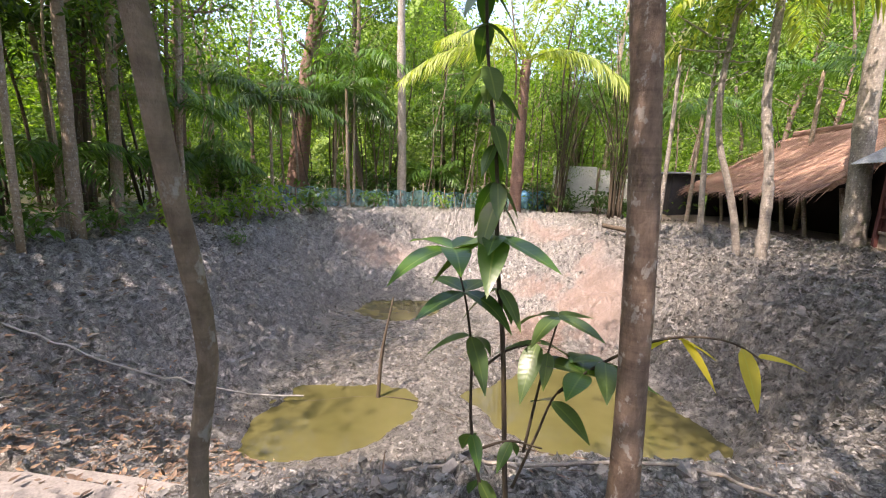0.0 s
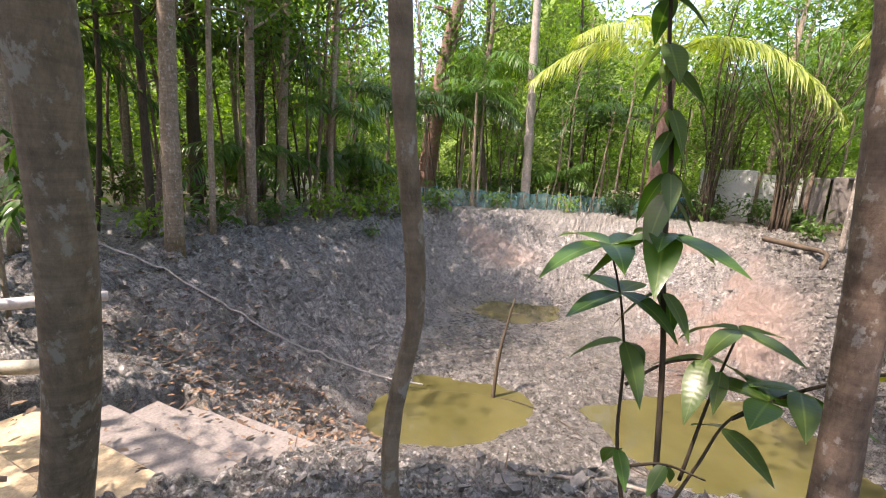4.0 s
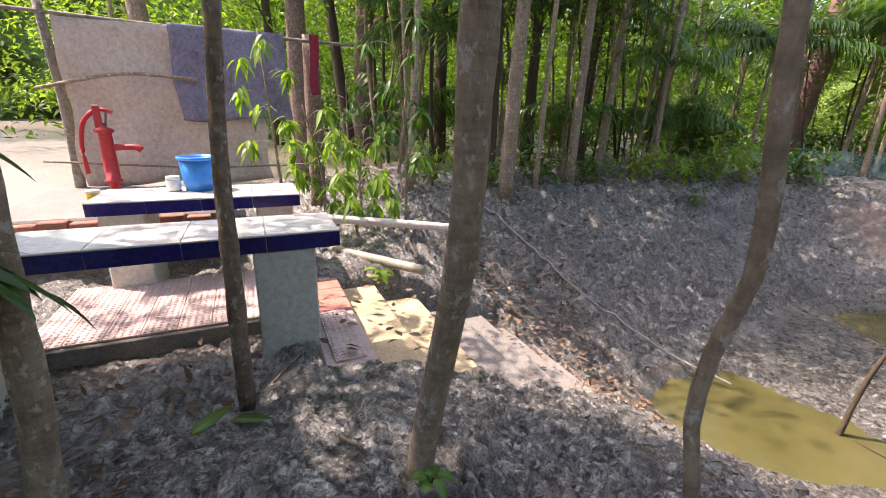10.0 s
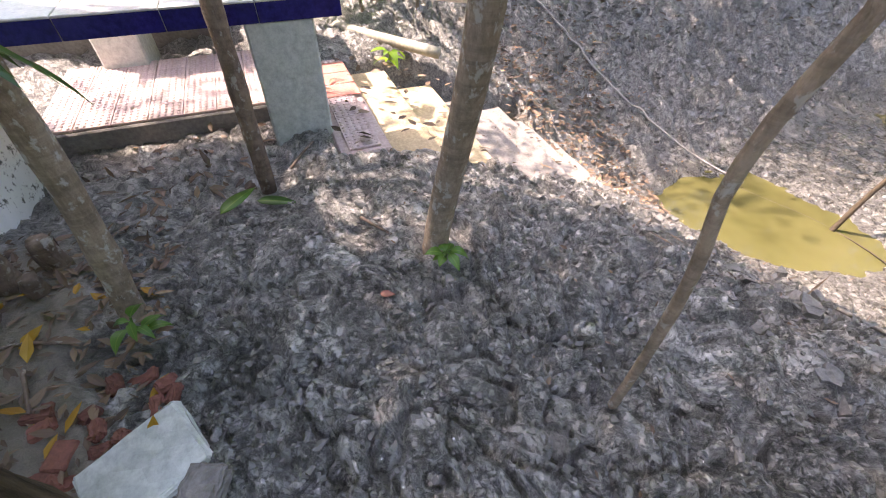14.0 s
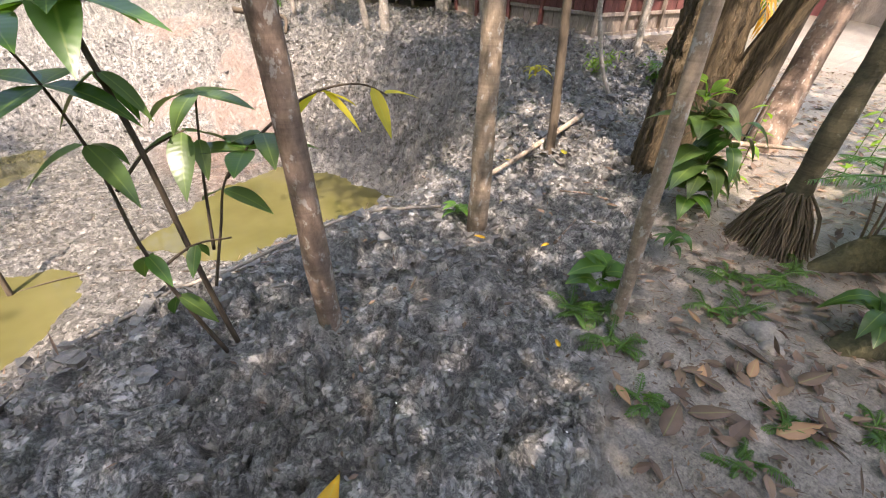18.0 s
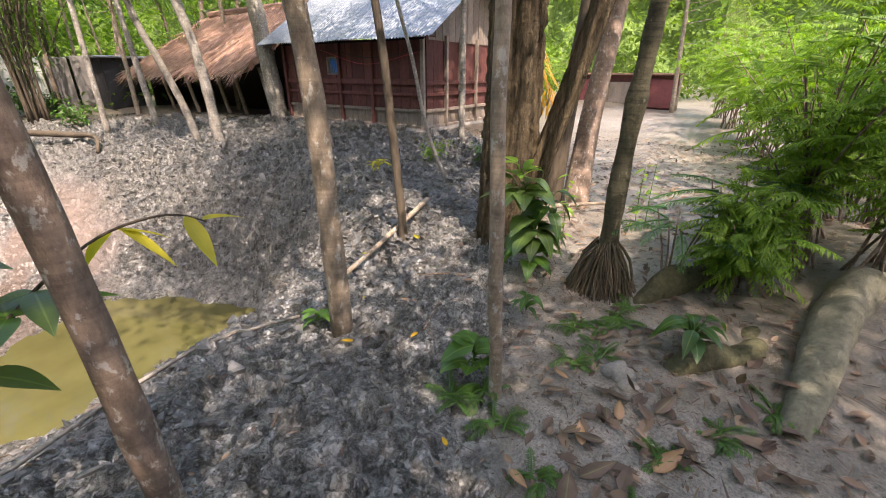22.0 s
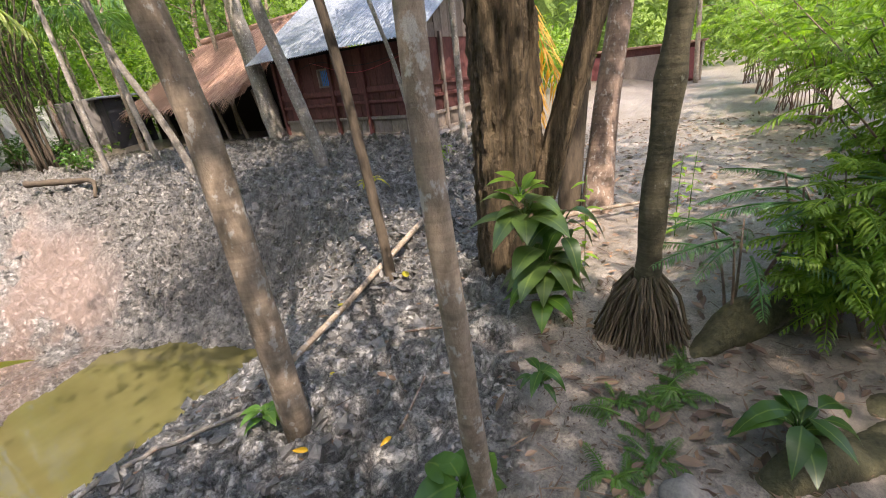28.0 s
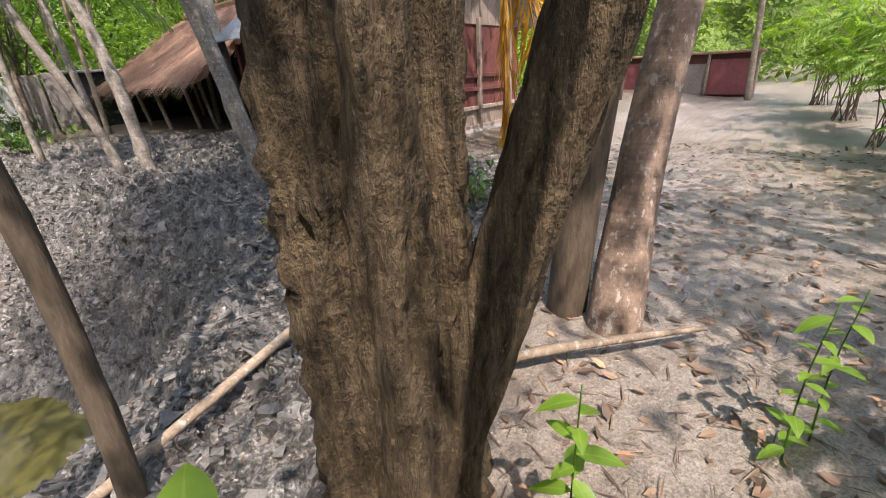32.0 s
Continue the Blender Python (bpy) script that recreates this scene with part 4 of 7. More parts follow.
def mud_lumps(name, n, region, lo, hi, seed, label):
    """Broken clods lying loose on the mud, joined: nobody could count them."""
    g = np.random.default_rng(seed)
    bm = bmesh.new()
    bmesh.ops.create_cube(bm, size=1.5)
    bm.verts.ensure_lookup_table()
    unit = np.array([v.co[:] for v in bm.verts])
    tri = np.array([[v.index for v in f.verts] for f in bm.faces])
    bm.free()
    x, y = g.uniform(*region[0], n), g.uniform(*region[1], n)
    rim, floor_, soil, sand, mud, wet_shade = zones(x, y)
    ok = (mud > 0.6) & (sand < 0.3) & (floor_ < -0.25) & ~((x > -3.9) & (x < -1.7) & (y > -1.3) & (y < 2.9))
    x, y = x[ok], y[ok]
    m = len(x)
    z = ground_height(x, y)
    s = lo + (hi - lo) * g.random(m) ** 2.5
    sc = s[:, None] * g.uniform(0.55, 1.4, (m, 3)) * np.array([1, 1, 0.6])
    a = g.uniform(0, 2 * np.pi, m)
    v = (unit[None] * g.uniform(0.45, 1.15, (m, len(unit), 1)) + 0.22 * g.normal(size=(m, len(unit), 3))) * sc[:, None]
    vx = v[..., 0] * np.cos(a)[:, None] - v[..., 1] * np.sin(a)[:, None]
    vy = v[..., 0] * np.sin(a)[:, None] + v[..., 1] * np.cos(a)[:, None]
    tiltz = v[..., 2] + 0.4 * v[..., 0] * g.normal(size=(m, 1))
    verts = np.stack([vx + x[:, None], vy + y[:, None], tiltz + z[:, None] + 0.1 * s[:, None]], -1).reshape(-1, 3)
    faces = (tri[None] + (np.arange(m) * len(unit))[:, None, None]).reshape(-1, 4)
    me = mesh_of(name, verts, faces, "clod")
    put(name, me, label=label, category="mud clods", kind="stuff")


M["clod"] = surface("mud_clod", (0.05, 0.048, 0.044), (0.19, 0.183, 0.17), 9, 0.5, fine=50, strength=1.0, dist=0.008, spec=0.5)
mud_lumps("mud_clods", 30000, ((-7.5, 7.3), (1.5, 14)), 0.008, 0.045, 801, "broken grey clods of dug mud on the banks")
mud_lumps("mud_clods", 16000, ((2.6, 7.2), (2.2, 10.5)), 0.008, 0.042, 802, "heaped grey clods of dug mud before the houses")
mud_lumps("mud_clods", 13000, ((-2.0, 3.4), (-0.6, 2.9)), 0.004, 0.019, 803, "crumbs of grey mud on the bank top")

# ---- trees ----
def bark_trunk(parent, pts, radii, mat, n=26, sides=12, rough=0.035, name="trunk", seed=1, knots=0):
    c = smoothed(pts, n)
    r = np.interp(np.linspace(0, 1, n), np.linspace(0, 1, len(radii)), radii)
    g = np.random.default_rng(seed)
    for _ in range(knots):
        k = g.integers(1, n - 1)
        r[k] *= 1.12
    v, f = tube_arrays(c, r, sides, rough, seed)
    return put(name, mesh_of(name, v, f, mat, True), parent)


def crown_arrays(tips, count, spread, length, width, g, droop=0.3, flat=0.4):
    """Leaves in loose sprays about the given twig tips."""
    tips = np.array(tips)
    pick = g.integers(0, len(tips), count)
    off = g.normal(size=(count, 3)) * spread * np.array([1, 1, 0.55])
    L = length * g.uniform(0.6, 1.25, count)
    return leaf_arrays(tips[pick] + off, aimless(count, flat, g), np.tile((0, 0, 1.0), (count, 1)) + 0.5 * g.normal(size=(count, 3)), L, L * width, 2, droop)


def limb(start, way, length, r, g, bend=0.25):
    p = [np.array(start, float)]
    w = np.array(way, float) / np.linalg.norm(way)
    for k in range(4):
        w = w + bend * g.normal(size=3) * 0.5 + np.array([0, 0, 0.06])
        w /= np.linalg.norm(w)
        p.append(p[-1] + w * length / 4)
    return np.array(p), tube_arrays(smoothed(p, 8), np.linspace(r, r * 0.25, 8), 6, 0.05, int(g.integers(1e6)))


def broadleaf(name, trunk, radii, mat, leafmat, crown_from, reach, limbs, leaves, leaf_len, label, seed, spread=0.45, width=0.42, category="tree", group="", sides=12, rough=0.035, knots=0, n=26, flat=0.4):
    """A tree in place: tapered trunk along the given line, limbs from the upper part, leafy sprays."""
    g = np.random.default_rng(seed)
    base = trunk[0]
    t = thing(name, (0, 0, 0), label, category, group)
    bark_trunk(t, trunk, radii, mat, n, sides, rough, seed=seed, knots=knots)
    c = smoothed(trunk, 30)
    tips, wood = [tuple(c[-1])], []
    for k in range(limbs):
        s = crown_from + (1 - crown_from) * (k + 0.5) / limbs
        at = c[min(29, int(s * 29))]
        a = g.uniform(0, 2 * math.pi)
        way = (math.cos(a), math.sin(a), g.uniform(0.1, 0.8))
        ln = reach * g.uniform(0.6, 1.1) * (1.1 - 0.5 * (s - crown_from) / max(1e-3, 1 - crown_from))
        p, piece = limb(at, way, ln, radii[-1] * 0.6 + 0.006, g)
        wood.append(piece)
        tips += [tuple(p[2]), tuple(p[3]), tuple(p[4]), tuple(p[4])]
    for v, f in wood:
        put("limb", mesh_of("limb", v, f, mat, True), t)
    v, f = crown_arrays(tips, leaves, spread, leaf_len, width, g, flat=flat)
    put("crown", mesh_of("crown", v, f, leafmat), t)
    return t


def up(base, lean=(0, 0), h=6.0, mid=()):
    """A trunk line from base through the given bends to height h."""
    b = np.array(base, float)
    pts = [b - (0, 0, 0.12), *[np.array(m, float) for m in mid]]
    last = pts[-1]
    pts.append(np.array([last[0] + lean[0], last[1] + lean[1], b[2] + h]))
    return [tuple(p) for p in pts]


# saplings round the camera
SAP = "saplings on the mud bank"
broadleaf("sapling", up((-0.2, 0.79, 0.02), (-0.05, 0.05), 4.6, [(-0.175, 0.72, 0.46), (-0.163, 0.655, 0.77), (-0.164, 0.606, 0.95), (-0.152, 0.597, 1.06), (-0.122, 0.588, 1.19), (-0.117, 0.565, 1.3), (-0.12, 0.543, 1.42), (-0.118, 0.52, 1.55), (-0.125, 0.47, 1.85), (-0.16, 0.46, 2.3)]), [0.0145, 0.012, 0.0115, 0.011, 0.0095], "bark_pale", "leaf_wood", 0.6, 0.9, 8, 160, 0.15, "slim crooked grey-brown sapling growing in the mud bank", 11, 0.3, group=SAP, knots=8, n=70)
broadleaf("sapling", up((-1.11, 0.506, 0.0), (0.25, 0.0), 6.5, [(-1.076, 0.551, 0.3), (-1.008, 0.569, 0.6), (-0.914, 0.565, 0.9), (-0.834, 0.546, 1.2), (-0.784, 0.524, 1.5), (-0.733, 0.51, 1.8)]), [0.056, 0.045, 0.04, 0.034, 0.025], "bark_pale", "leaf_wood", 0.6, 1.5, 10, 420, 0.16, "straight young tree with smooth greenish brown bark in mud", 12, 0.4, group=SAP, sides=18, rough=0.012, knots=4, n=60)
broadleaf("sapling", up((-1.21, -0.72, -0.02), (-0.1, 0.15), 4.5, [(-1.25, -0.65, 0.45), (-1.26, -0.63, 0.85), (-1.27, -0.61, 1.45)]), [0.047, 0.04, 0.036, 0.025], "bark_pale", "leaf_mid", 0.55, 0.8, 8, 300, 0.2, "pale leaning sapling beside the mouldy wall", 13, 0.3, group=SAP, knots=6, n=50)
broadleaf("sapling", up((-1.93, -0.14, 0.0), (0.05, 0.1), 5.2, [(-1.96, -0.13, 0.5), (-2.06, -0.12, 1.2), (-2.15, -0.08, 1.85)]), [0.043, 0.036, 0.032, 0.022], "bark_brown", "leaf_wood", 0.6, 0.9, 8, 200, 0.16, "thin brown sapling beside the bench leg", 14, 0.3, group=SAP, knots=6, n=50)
# next two: unseen crowns raised and filled out to shade the mud heap
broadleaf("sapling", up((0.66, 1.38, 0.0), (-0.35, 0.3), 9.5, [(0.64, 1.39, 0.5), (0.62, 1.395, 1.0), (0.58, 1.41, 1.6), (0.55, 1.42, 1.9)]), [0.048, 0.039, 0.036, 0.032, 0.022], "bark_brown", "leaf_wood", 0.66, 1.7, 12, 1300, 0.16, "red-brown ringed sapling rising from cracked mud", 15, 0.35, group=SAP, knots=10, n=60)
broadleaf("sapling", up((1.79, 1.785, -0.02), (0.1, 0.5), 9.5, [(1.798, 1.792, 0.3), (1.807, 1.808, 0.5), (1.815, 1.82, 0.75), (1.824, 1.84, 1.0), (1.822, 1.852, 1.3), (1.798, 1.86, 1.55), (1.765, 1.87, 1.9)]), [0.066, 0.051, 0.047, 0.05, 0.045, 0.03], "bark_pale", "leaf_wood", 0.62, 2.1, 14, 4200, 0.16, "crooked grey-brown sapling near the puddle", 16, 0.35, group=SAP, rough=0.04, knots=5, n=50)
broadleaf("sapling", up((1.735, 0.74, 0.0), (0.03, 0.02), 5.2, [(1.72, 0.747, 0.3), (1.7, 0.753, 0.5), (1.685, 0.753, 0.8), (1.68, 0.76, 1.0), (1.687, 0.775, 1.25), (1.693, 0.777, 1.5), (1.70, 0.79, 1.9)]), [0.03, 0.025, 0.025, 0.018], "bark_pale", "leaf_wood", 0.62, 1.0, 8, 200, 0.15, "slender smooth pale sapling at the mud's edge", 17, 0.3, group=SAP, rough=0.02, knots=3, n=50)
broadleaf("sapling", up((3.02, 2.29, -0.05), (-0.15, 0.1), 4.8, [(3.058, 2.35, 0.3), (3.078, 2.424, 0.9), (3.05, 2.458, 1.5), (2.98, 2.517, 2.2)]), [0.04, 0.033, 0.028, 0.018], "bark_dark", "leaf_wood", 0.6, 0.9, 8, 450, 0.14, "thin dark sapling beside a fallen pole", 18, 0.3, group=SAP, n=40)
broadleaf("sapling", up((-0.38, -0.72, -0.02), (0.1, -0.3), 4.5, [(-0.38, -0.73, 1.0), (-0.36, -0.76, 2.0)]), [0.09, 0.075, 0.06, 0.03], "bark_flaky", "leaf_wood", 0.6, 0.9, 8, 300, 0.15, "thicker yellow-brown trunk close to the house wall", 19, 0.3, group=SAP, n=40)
# out of view: trees added only for the shade and dapples they cast
broadleaf("tree", up((-3.3, -2.8, 0), (0.3, 0.2), 8.5, [(-3.3, -2.8, 2.0)]), [0.14, 0.12, 0.1, 0.05], "bark_brown", "leaf_wood", 0.5, 2.4, 16, 4600, 0.16, "unseen leafy tree added behind the limewashed wall to shade the bank", 20, 0.33)
broadleaf("tree", up((0.1, -3.5, 0), (-0.1, 0.1), 8.5, [(0.1, -3.5, 2.0)]), [0.13, 0.11, 0.1, 0.05], "bark_brown", "leaf_wood", 0.5, 2.0, 16, 4200, 0.16, "unseen leafy tree added behind the path to shade the bank", 21, 0.33)
broadleaf("tree", up((0.4, -2.2, 0), (-1.1, 0.0), 7.5, [(0.35, -2.2, 2.0), (-0.1, -2.2, 4.5)]), [0.12, 0.1, 0.09, 0.05], "bark_brown", "leaf_wood", 0.45, 1.9, 16, 3600, 0.15, "unseen leafy tree leaning over the limewashed wall, added for shade", 22, 0.33)
broadleaf("tree", up((4.6, -2.7, 0), (0.2, 0.1), 8.0, [(4.6, -2.7, 2.0)]), [0.13, 0.11, 0.1, 0.05], "bark_brown", "leaf_wood", 0.5, 2.2, 16, 1700, 0.16, "unseen leafy tree added south of the path to dapple the ground", 23, 0.26)
# pale stems before the huts
PALE = [((4.44, 12.39, 0.05), [(4.45, 12.39, 1.5), (4.46, 12.38, 3.0)], 0.075, 7), ((5.58, 12.48, 0.1), [(5.48, 12.53, 1.5), (5.41, 12.55, 2.8)], 0.09, 6),
        ((4.98, 9.31, -0.05), [(4.84, 9.38, 0.7), (4.65, 9.47, 1.45), (4.46, 9.56, 2.1)], 0.085, 6),
        ((5.73, 6.21, 0.0), [(5.65, 6.28, 0.7), (5.55, 6.37, 1.44), (5.4, 6.5, 2.45)], 0.12, 7.5), ((5.1, 3.1, 0.0), [(4.99, 3.25, 0.2), (4.88, 3.41, 0.8), (4.81, 3.53, 1.5), (4.72, 3.66, 2.1)], 0.032, 5),
        ((7.07, 4.18, 0.15), [(7.07, 4.18, 1.2), (7.06, 4.18, 2.3)], 0.065, 7)]
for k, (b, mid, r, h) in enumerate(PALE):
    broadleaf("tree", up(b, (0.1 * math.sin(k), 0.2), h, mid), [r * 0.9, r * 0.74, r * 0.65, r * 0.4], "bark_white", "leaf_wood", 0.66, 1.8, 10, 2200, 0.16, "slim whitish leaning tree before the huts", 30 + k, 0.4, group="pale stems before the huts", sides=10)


def big_forked():
    g = np.random.default_rng(5)
    t = thing("tree", (0, 0, 0), "large forked tree with deeply furrowed flaking brown bark", "tree")

    def fluted(name, pts, radii, seed, n=110, sides=52):
        c = smoothed(pts, n)
        r = np.interp(np.linspace(0, 1, n), np.linspace(0, 1, len(radii)), radii)
        v, f = tube_arrays(c, r, sides, 0.02, seed)
        v = v.reshape(n, sides, 3)
        a = np.linspace(0, 2 * np.pi, sides, endpoint=False)
        h = np.linspace(0, 1, n)[:, None]
        strand = np.abs(np.sin(2.5 * a + 1.2 * np.sin(4 * h + seed) + seed)) ** 0.6 - 0.65
        wave = 0.36 * strand + 0.07 * np.sin(7 * a - 5 * h + 2 * seed) + 0.06 * np.sin(13 * a + 3 * np.sin(9 * h)) + 0.05 * np.sin(21 * a + 6 * np.sin(14 * h + a)) + 0.035 * g.normal(size=(n, sides))
        v = c[:, None] + (v - c[:, None]) * (1 + wave)[..., None]
        return put(name, mesh_of(name, v.reshape(-1, 3), f, "bark_flaky", True), t)
    fluted("trunk", [(3.63, 1.62, -0.25), (3.62, 1.62, 0.15), (3.62, 1.62, 0.7), (3.62, 1.62, 1.5), (3.5, 1.65, 3.5), (3.4, 1.8, 7)], [0.235, 0.195, 0.175, 0.17, 0.15, 0.1], 1, 170, 84)
    fluted("stem", [(3.9, 1.7, -0.2), (3.93, 1.7, 0.4), (3.96, 1.68, 1.5), (4.05, 1.8, 4), (4.2, 1.9, 7)], [0.06, 0.045, 0.045, 0.04, 0.03], 2, 40, 16)
    fluted("fork", [(3.62, 1.54, -0.05), (3.67, 1.46, 0.3), (3.69, 1.37, 0.62), (3.72, 1.27, 0.98), (3.74, 1.16, 1.36), (3.95, 0.85, 3.0), (4.3, 0.6, 6)], [0.09, 0.072, 0.068, 0.082, 0.1, 0.075, 0.045], 3, 110, 48)
    # crown above the view, thickened to shade the bank before the houses
    tips = [(3.7 + 1.9 * g.normal(), 2.2 + 1.9 * g.normal(), 6.9 + 1.0 * g.normal()) for _ in range(60)]
    v, f = crown_arrays(tips, 11000, 0.75, 0.16, 0.45, g)
    put("crown", mesh_of("crown", v, f, "leaf_wood"), t)


big_forked()
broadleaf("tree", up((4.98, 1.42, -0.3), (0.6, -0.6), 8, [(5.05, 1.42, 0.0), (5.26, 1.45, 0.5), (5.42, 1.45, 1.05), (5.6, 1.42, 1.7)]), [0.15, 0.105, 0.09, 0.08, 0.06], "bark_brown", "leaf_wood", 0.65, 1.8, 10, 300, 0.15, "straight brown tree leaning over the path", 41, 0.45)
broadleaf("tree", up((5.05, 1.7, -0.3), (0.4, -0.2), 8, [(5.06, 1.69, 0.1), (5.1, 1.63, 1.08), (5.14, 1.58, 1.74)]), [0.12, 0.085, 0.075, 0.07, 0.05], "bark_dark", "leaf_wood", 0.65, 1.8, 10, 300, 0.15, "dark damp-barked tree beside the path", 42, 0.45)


def palm_frond(base, way, length, leaflets, lw, g, droop=0.5, lean=0.9, wide=0.32):
    """A feather frond: arching rib with two rows of narrow leaflets."""
    w = np.array(way, float) / np.linalg.norm(way)
    s = np.linspace(0, 1, 14)
    rib = np.array(base) + w * (s * length)[:, None] - np.outer(s ** 2 * length * droop, (0, 0, 1.0))
    pieces = [tube_arrays(rib, np.linspace(0.02, 0.004, 14) * (length / 2.5) ** 0.5, 5)]
    u = np.linspace(0.12, 1, leaflets)
    p = np.stack([np.interp(u, s, rib[:, i]) for i in range(3)], 1)
    tan = np.gradient(p, axis=0)
    tan /= np.linalg.norm(tan, axis=1)[:, None]
    side = np.cross(tan, (0, 0, 1.0))
    side /= np.linalg.norm(side, axis=1)[:, None] + 1e-9
    for sg in (-1, 1):
        d = sg * side * lean + tan * 0.6 + 0.12 * g.normal(size=p.shape)
        L = length * wide * np.sin(np.pi * (0.12 + 0.8 * u)) ** 0.7 * g.uniform(0.85, 1.1, leaflets)
        pieces.append(leaf_arrays(p, d, np.tile((0, 0, 1.0), (leaflets, 1)), L, lw, 2, 0.55, 0.1))
    return joined(pieces)


def feather_palm(name, base, mid, h, r, fronds, length, leafmat, barkmat, label, seed, lw=0.045, category="palm", leaflets=36, up_from=0.2, group=""):
    g = np.random.default_rng(seed)
    t = thing(name, (0, 0, 0), label, category, group)
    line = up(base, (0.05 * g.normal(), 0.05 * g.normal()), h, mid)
    bark_trunk(t, line, [r * 1.25, r, r * 0.9, r * 0.8], barkmat, 40, 12, 0.03, seed=seed, knots=12)
    top = np.array(line[-1]) - (0, 0, 0.05)
    for k in range(fronds):
        a = 2.4 * k + g.uniform(-0.3, 0.3)
        z = up_from + 1.1 * (k / fronds)
        v, f = palm_frond(top, (math.cos(a), math.sin(a), z), length * g.uniform(0.8, 1.1), leaflets, lw, g, 0.45 + 0.3 * g.random())
        put("frond", mesh_of("frond", v, f, leafmat), t)
    return t


def rooted_palm():
    """Palm trunk on a cone of stilt roots."""
    g = np.random.default_rng(9)
    t = thing("palm", (0, 0, 0), "leaning palm on a skirt of thin stilt roots", "palm")
    bark_trunk(t, [(3.06, 0.62, 0.05), (3.055, 0.615, 0.35), (3.05, 0.613, 0.7), (3.05, 0.6, 1.1), (3.05, 0.575, 1.5), (3.08, 0.5, 2.4), (3.3, 0.1, 4.5), (3.5, -0.2, 6.2)], [0.056, 0.046, 0.043, 0.042, 0.04], "bark_palm", 60, 16, 0.02, seed=3, knots=20)
    for k in range(290):
        a, r1 = g.uniform(0, 2 * math.pi), g.uniform(0.12, 0.27)
        h = g.uniform(0.16, 0.36)
        c = np.array((3.05, 0.625))
        d = np.array((math.cos(a), math.sin(a)))
        pts = [(*(c + d * 0.06), h), (*(c + d * (0.07 + r1 * 0.3) + 0.012 * g.normal(size=2)), h * 0.62), (*(c + d * (r1 * 0.75)), h * 0.25), (*(c + d * r1), -0.06)]
        tube("root", pts, g.uniform(0.003, 0.008), "root", t, 5, 7)
    top = np.array((3.5, -0.2, 6.15))
    for k in range(7):
        v, f = palm_frond(top, (math.cos(2.4 * k), math.sin(2.4 * k), 0.3 + 0.08 * k), 2.2, 34, 0.05, g)
        put("frond", mesh_of("frond", v, f, "leaf_mid"), t)


rooted_palm()
def coconut_palm():
    """Coconut palm on the far bank: reddish trunk, a few long arching fronds whose leaflets hang."""
    g = np.random.default_rng(51)
    t = thing("palm", (0, 0, 0), "coconut palm with reddish trunk and sunlit pale fronds", "palm")
    bark_trunk(t, [(0.6, 17.0, -0.1), (0.62, 17.0, 2.2), (0.66, 17.0, 5.7)], [0.25, 0.2, 0.17], "bark_red", 40, 14, 0.03, seed=51, knots=12)
    for way, ln, droop in [((-1.0, -0.5, 0.5), 5.2, 0.62), ((-0.8, -0.9, 0.75), 4.8, 0.55), ((0.55, -0.4, 1.0), 4.6, 0.3), ((1.0, -0.5, 0.5), 5.0, 0.85), ((0.2, -0.9, 0.95), 4.4, 0.4), ((-0.4, 0.6, 1.0), 4.4, 0.35), ((0.6, 0.8, 0.8), 4.6, 0.5), ((-0.15, -0.3, 1.3), 4.0, 0.2)]:
        v, f = palm_frond((0.66, 17.0, 5.65), way, ln, 90, 0.055, g, droop, 0.75, 0.24)
        put("frond", mesh_of("frond", v, f, "frond_pale"), t)


coconut_palm()
feather_palm("palm", (-4.0, 17.0, 0.05), [(-4.05, 17.0, 3.0), (-4.15, 17.0, 6.0)], 11, 0.16, 12, 3.0, "leaf_mid", "bark_white", "tall pale-trunked palm on the far bank", 52, 0.05)
feather_palm("palm", (5.29, 9.11, -0.08), [(5.2, 9.16, 1.65), (5.0, 9.26, 3.0)], 5.1, 0.085, 11, 2.3, "frond_pale", "bark_white", "slim pale-trunked palm before the thatched hut", 54, 0.05, leaflets=44)
feather_palm("palm", (7.42, 9.85, 0.1), [(7.3, 9.85, 1.2), (7.18, 9.92, 3.0)], 7.5, 0.17, 12, 3.0, "leaf_mid", "bark_white", "grey ringed palm standing between hut and house", 53, 0.05)
for k, (x, y, h, ln) in enumerate([(-7.2, 9.0, 2.6, 1.9), (-9.0, 12.5, 3.8, 2.2), (-5.6, 15.2, 4.2, 2.0), (-8.3, 7.0, 1.4, 1.7), (-2.4, 20.5, 5.0, 2.2), (3.0, 19.0, 4.5, 2.2), (6.4, 15.5, 3.6, 2.2), (8.6, 13.6, 4.5, 2.4)]):
    feather_palm("palm", (x, y, 0.1), [], h, 0.06, 11, ln, "leaf_mid", "bark_pale", "slim young feather palm in the undergrowth", 60 + k, 0.04, leaflets=28, group="young palms in the undergrowth")

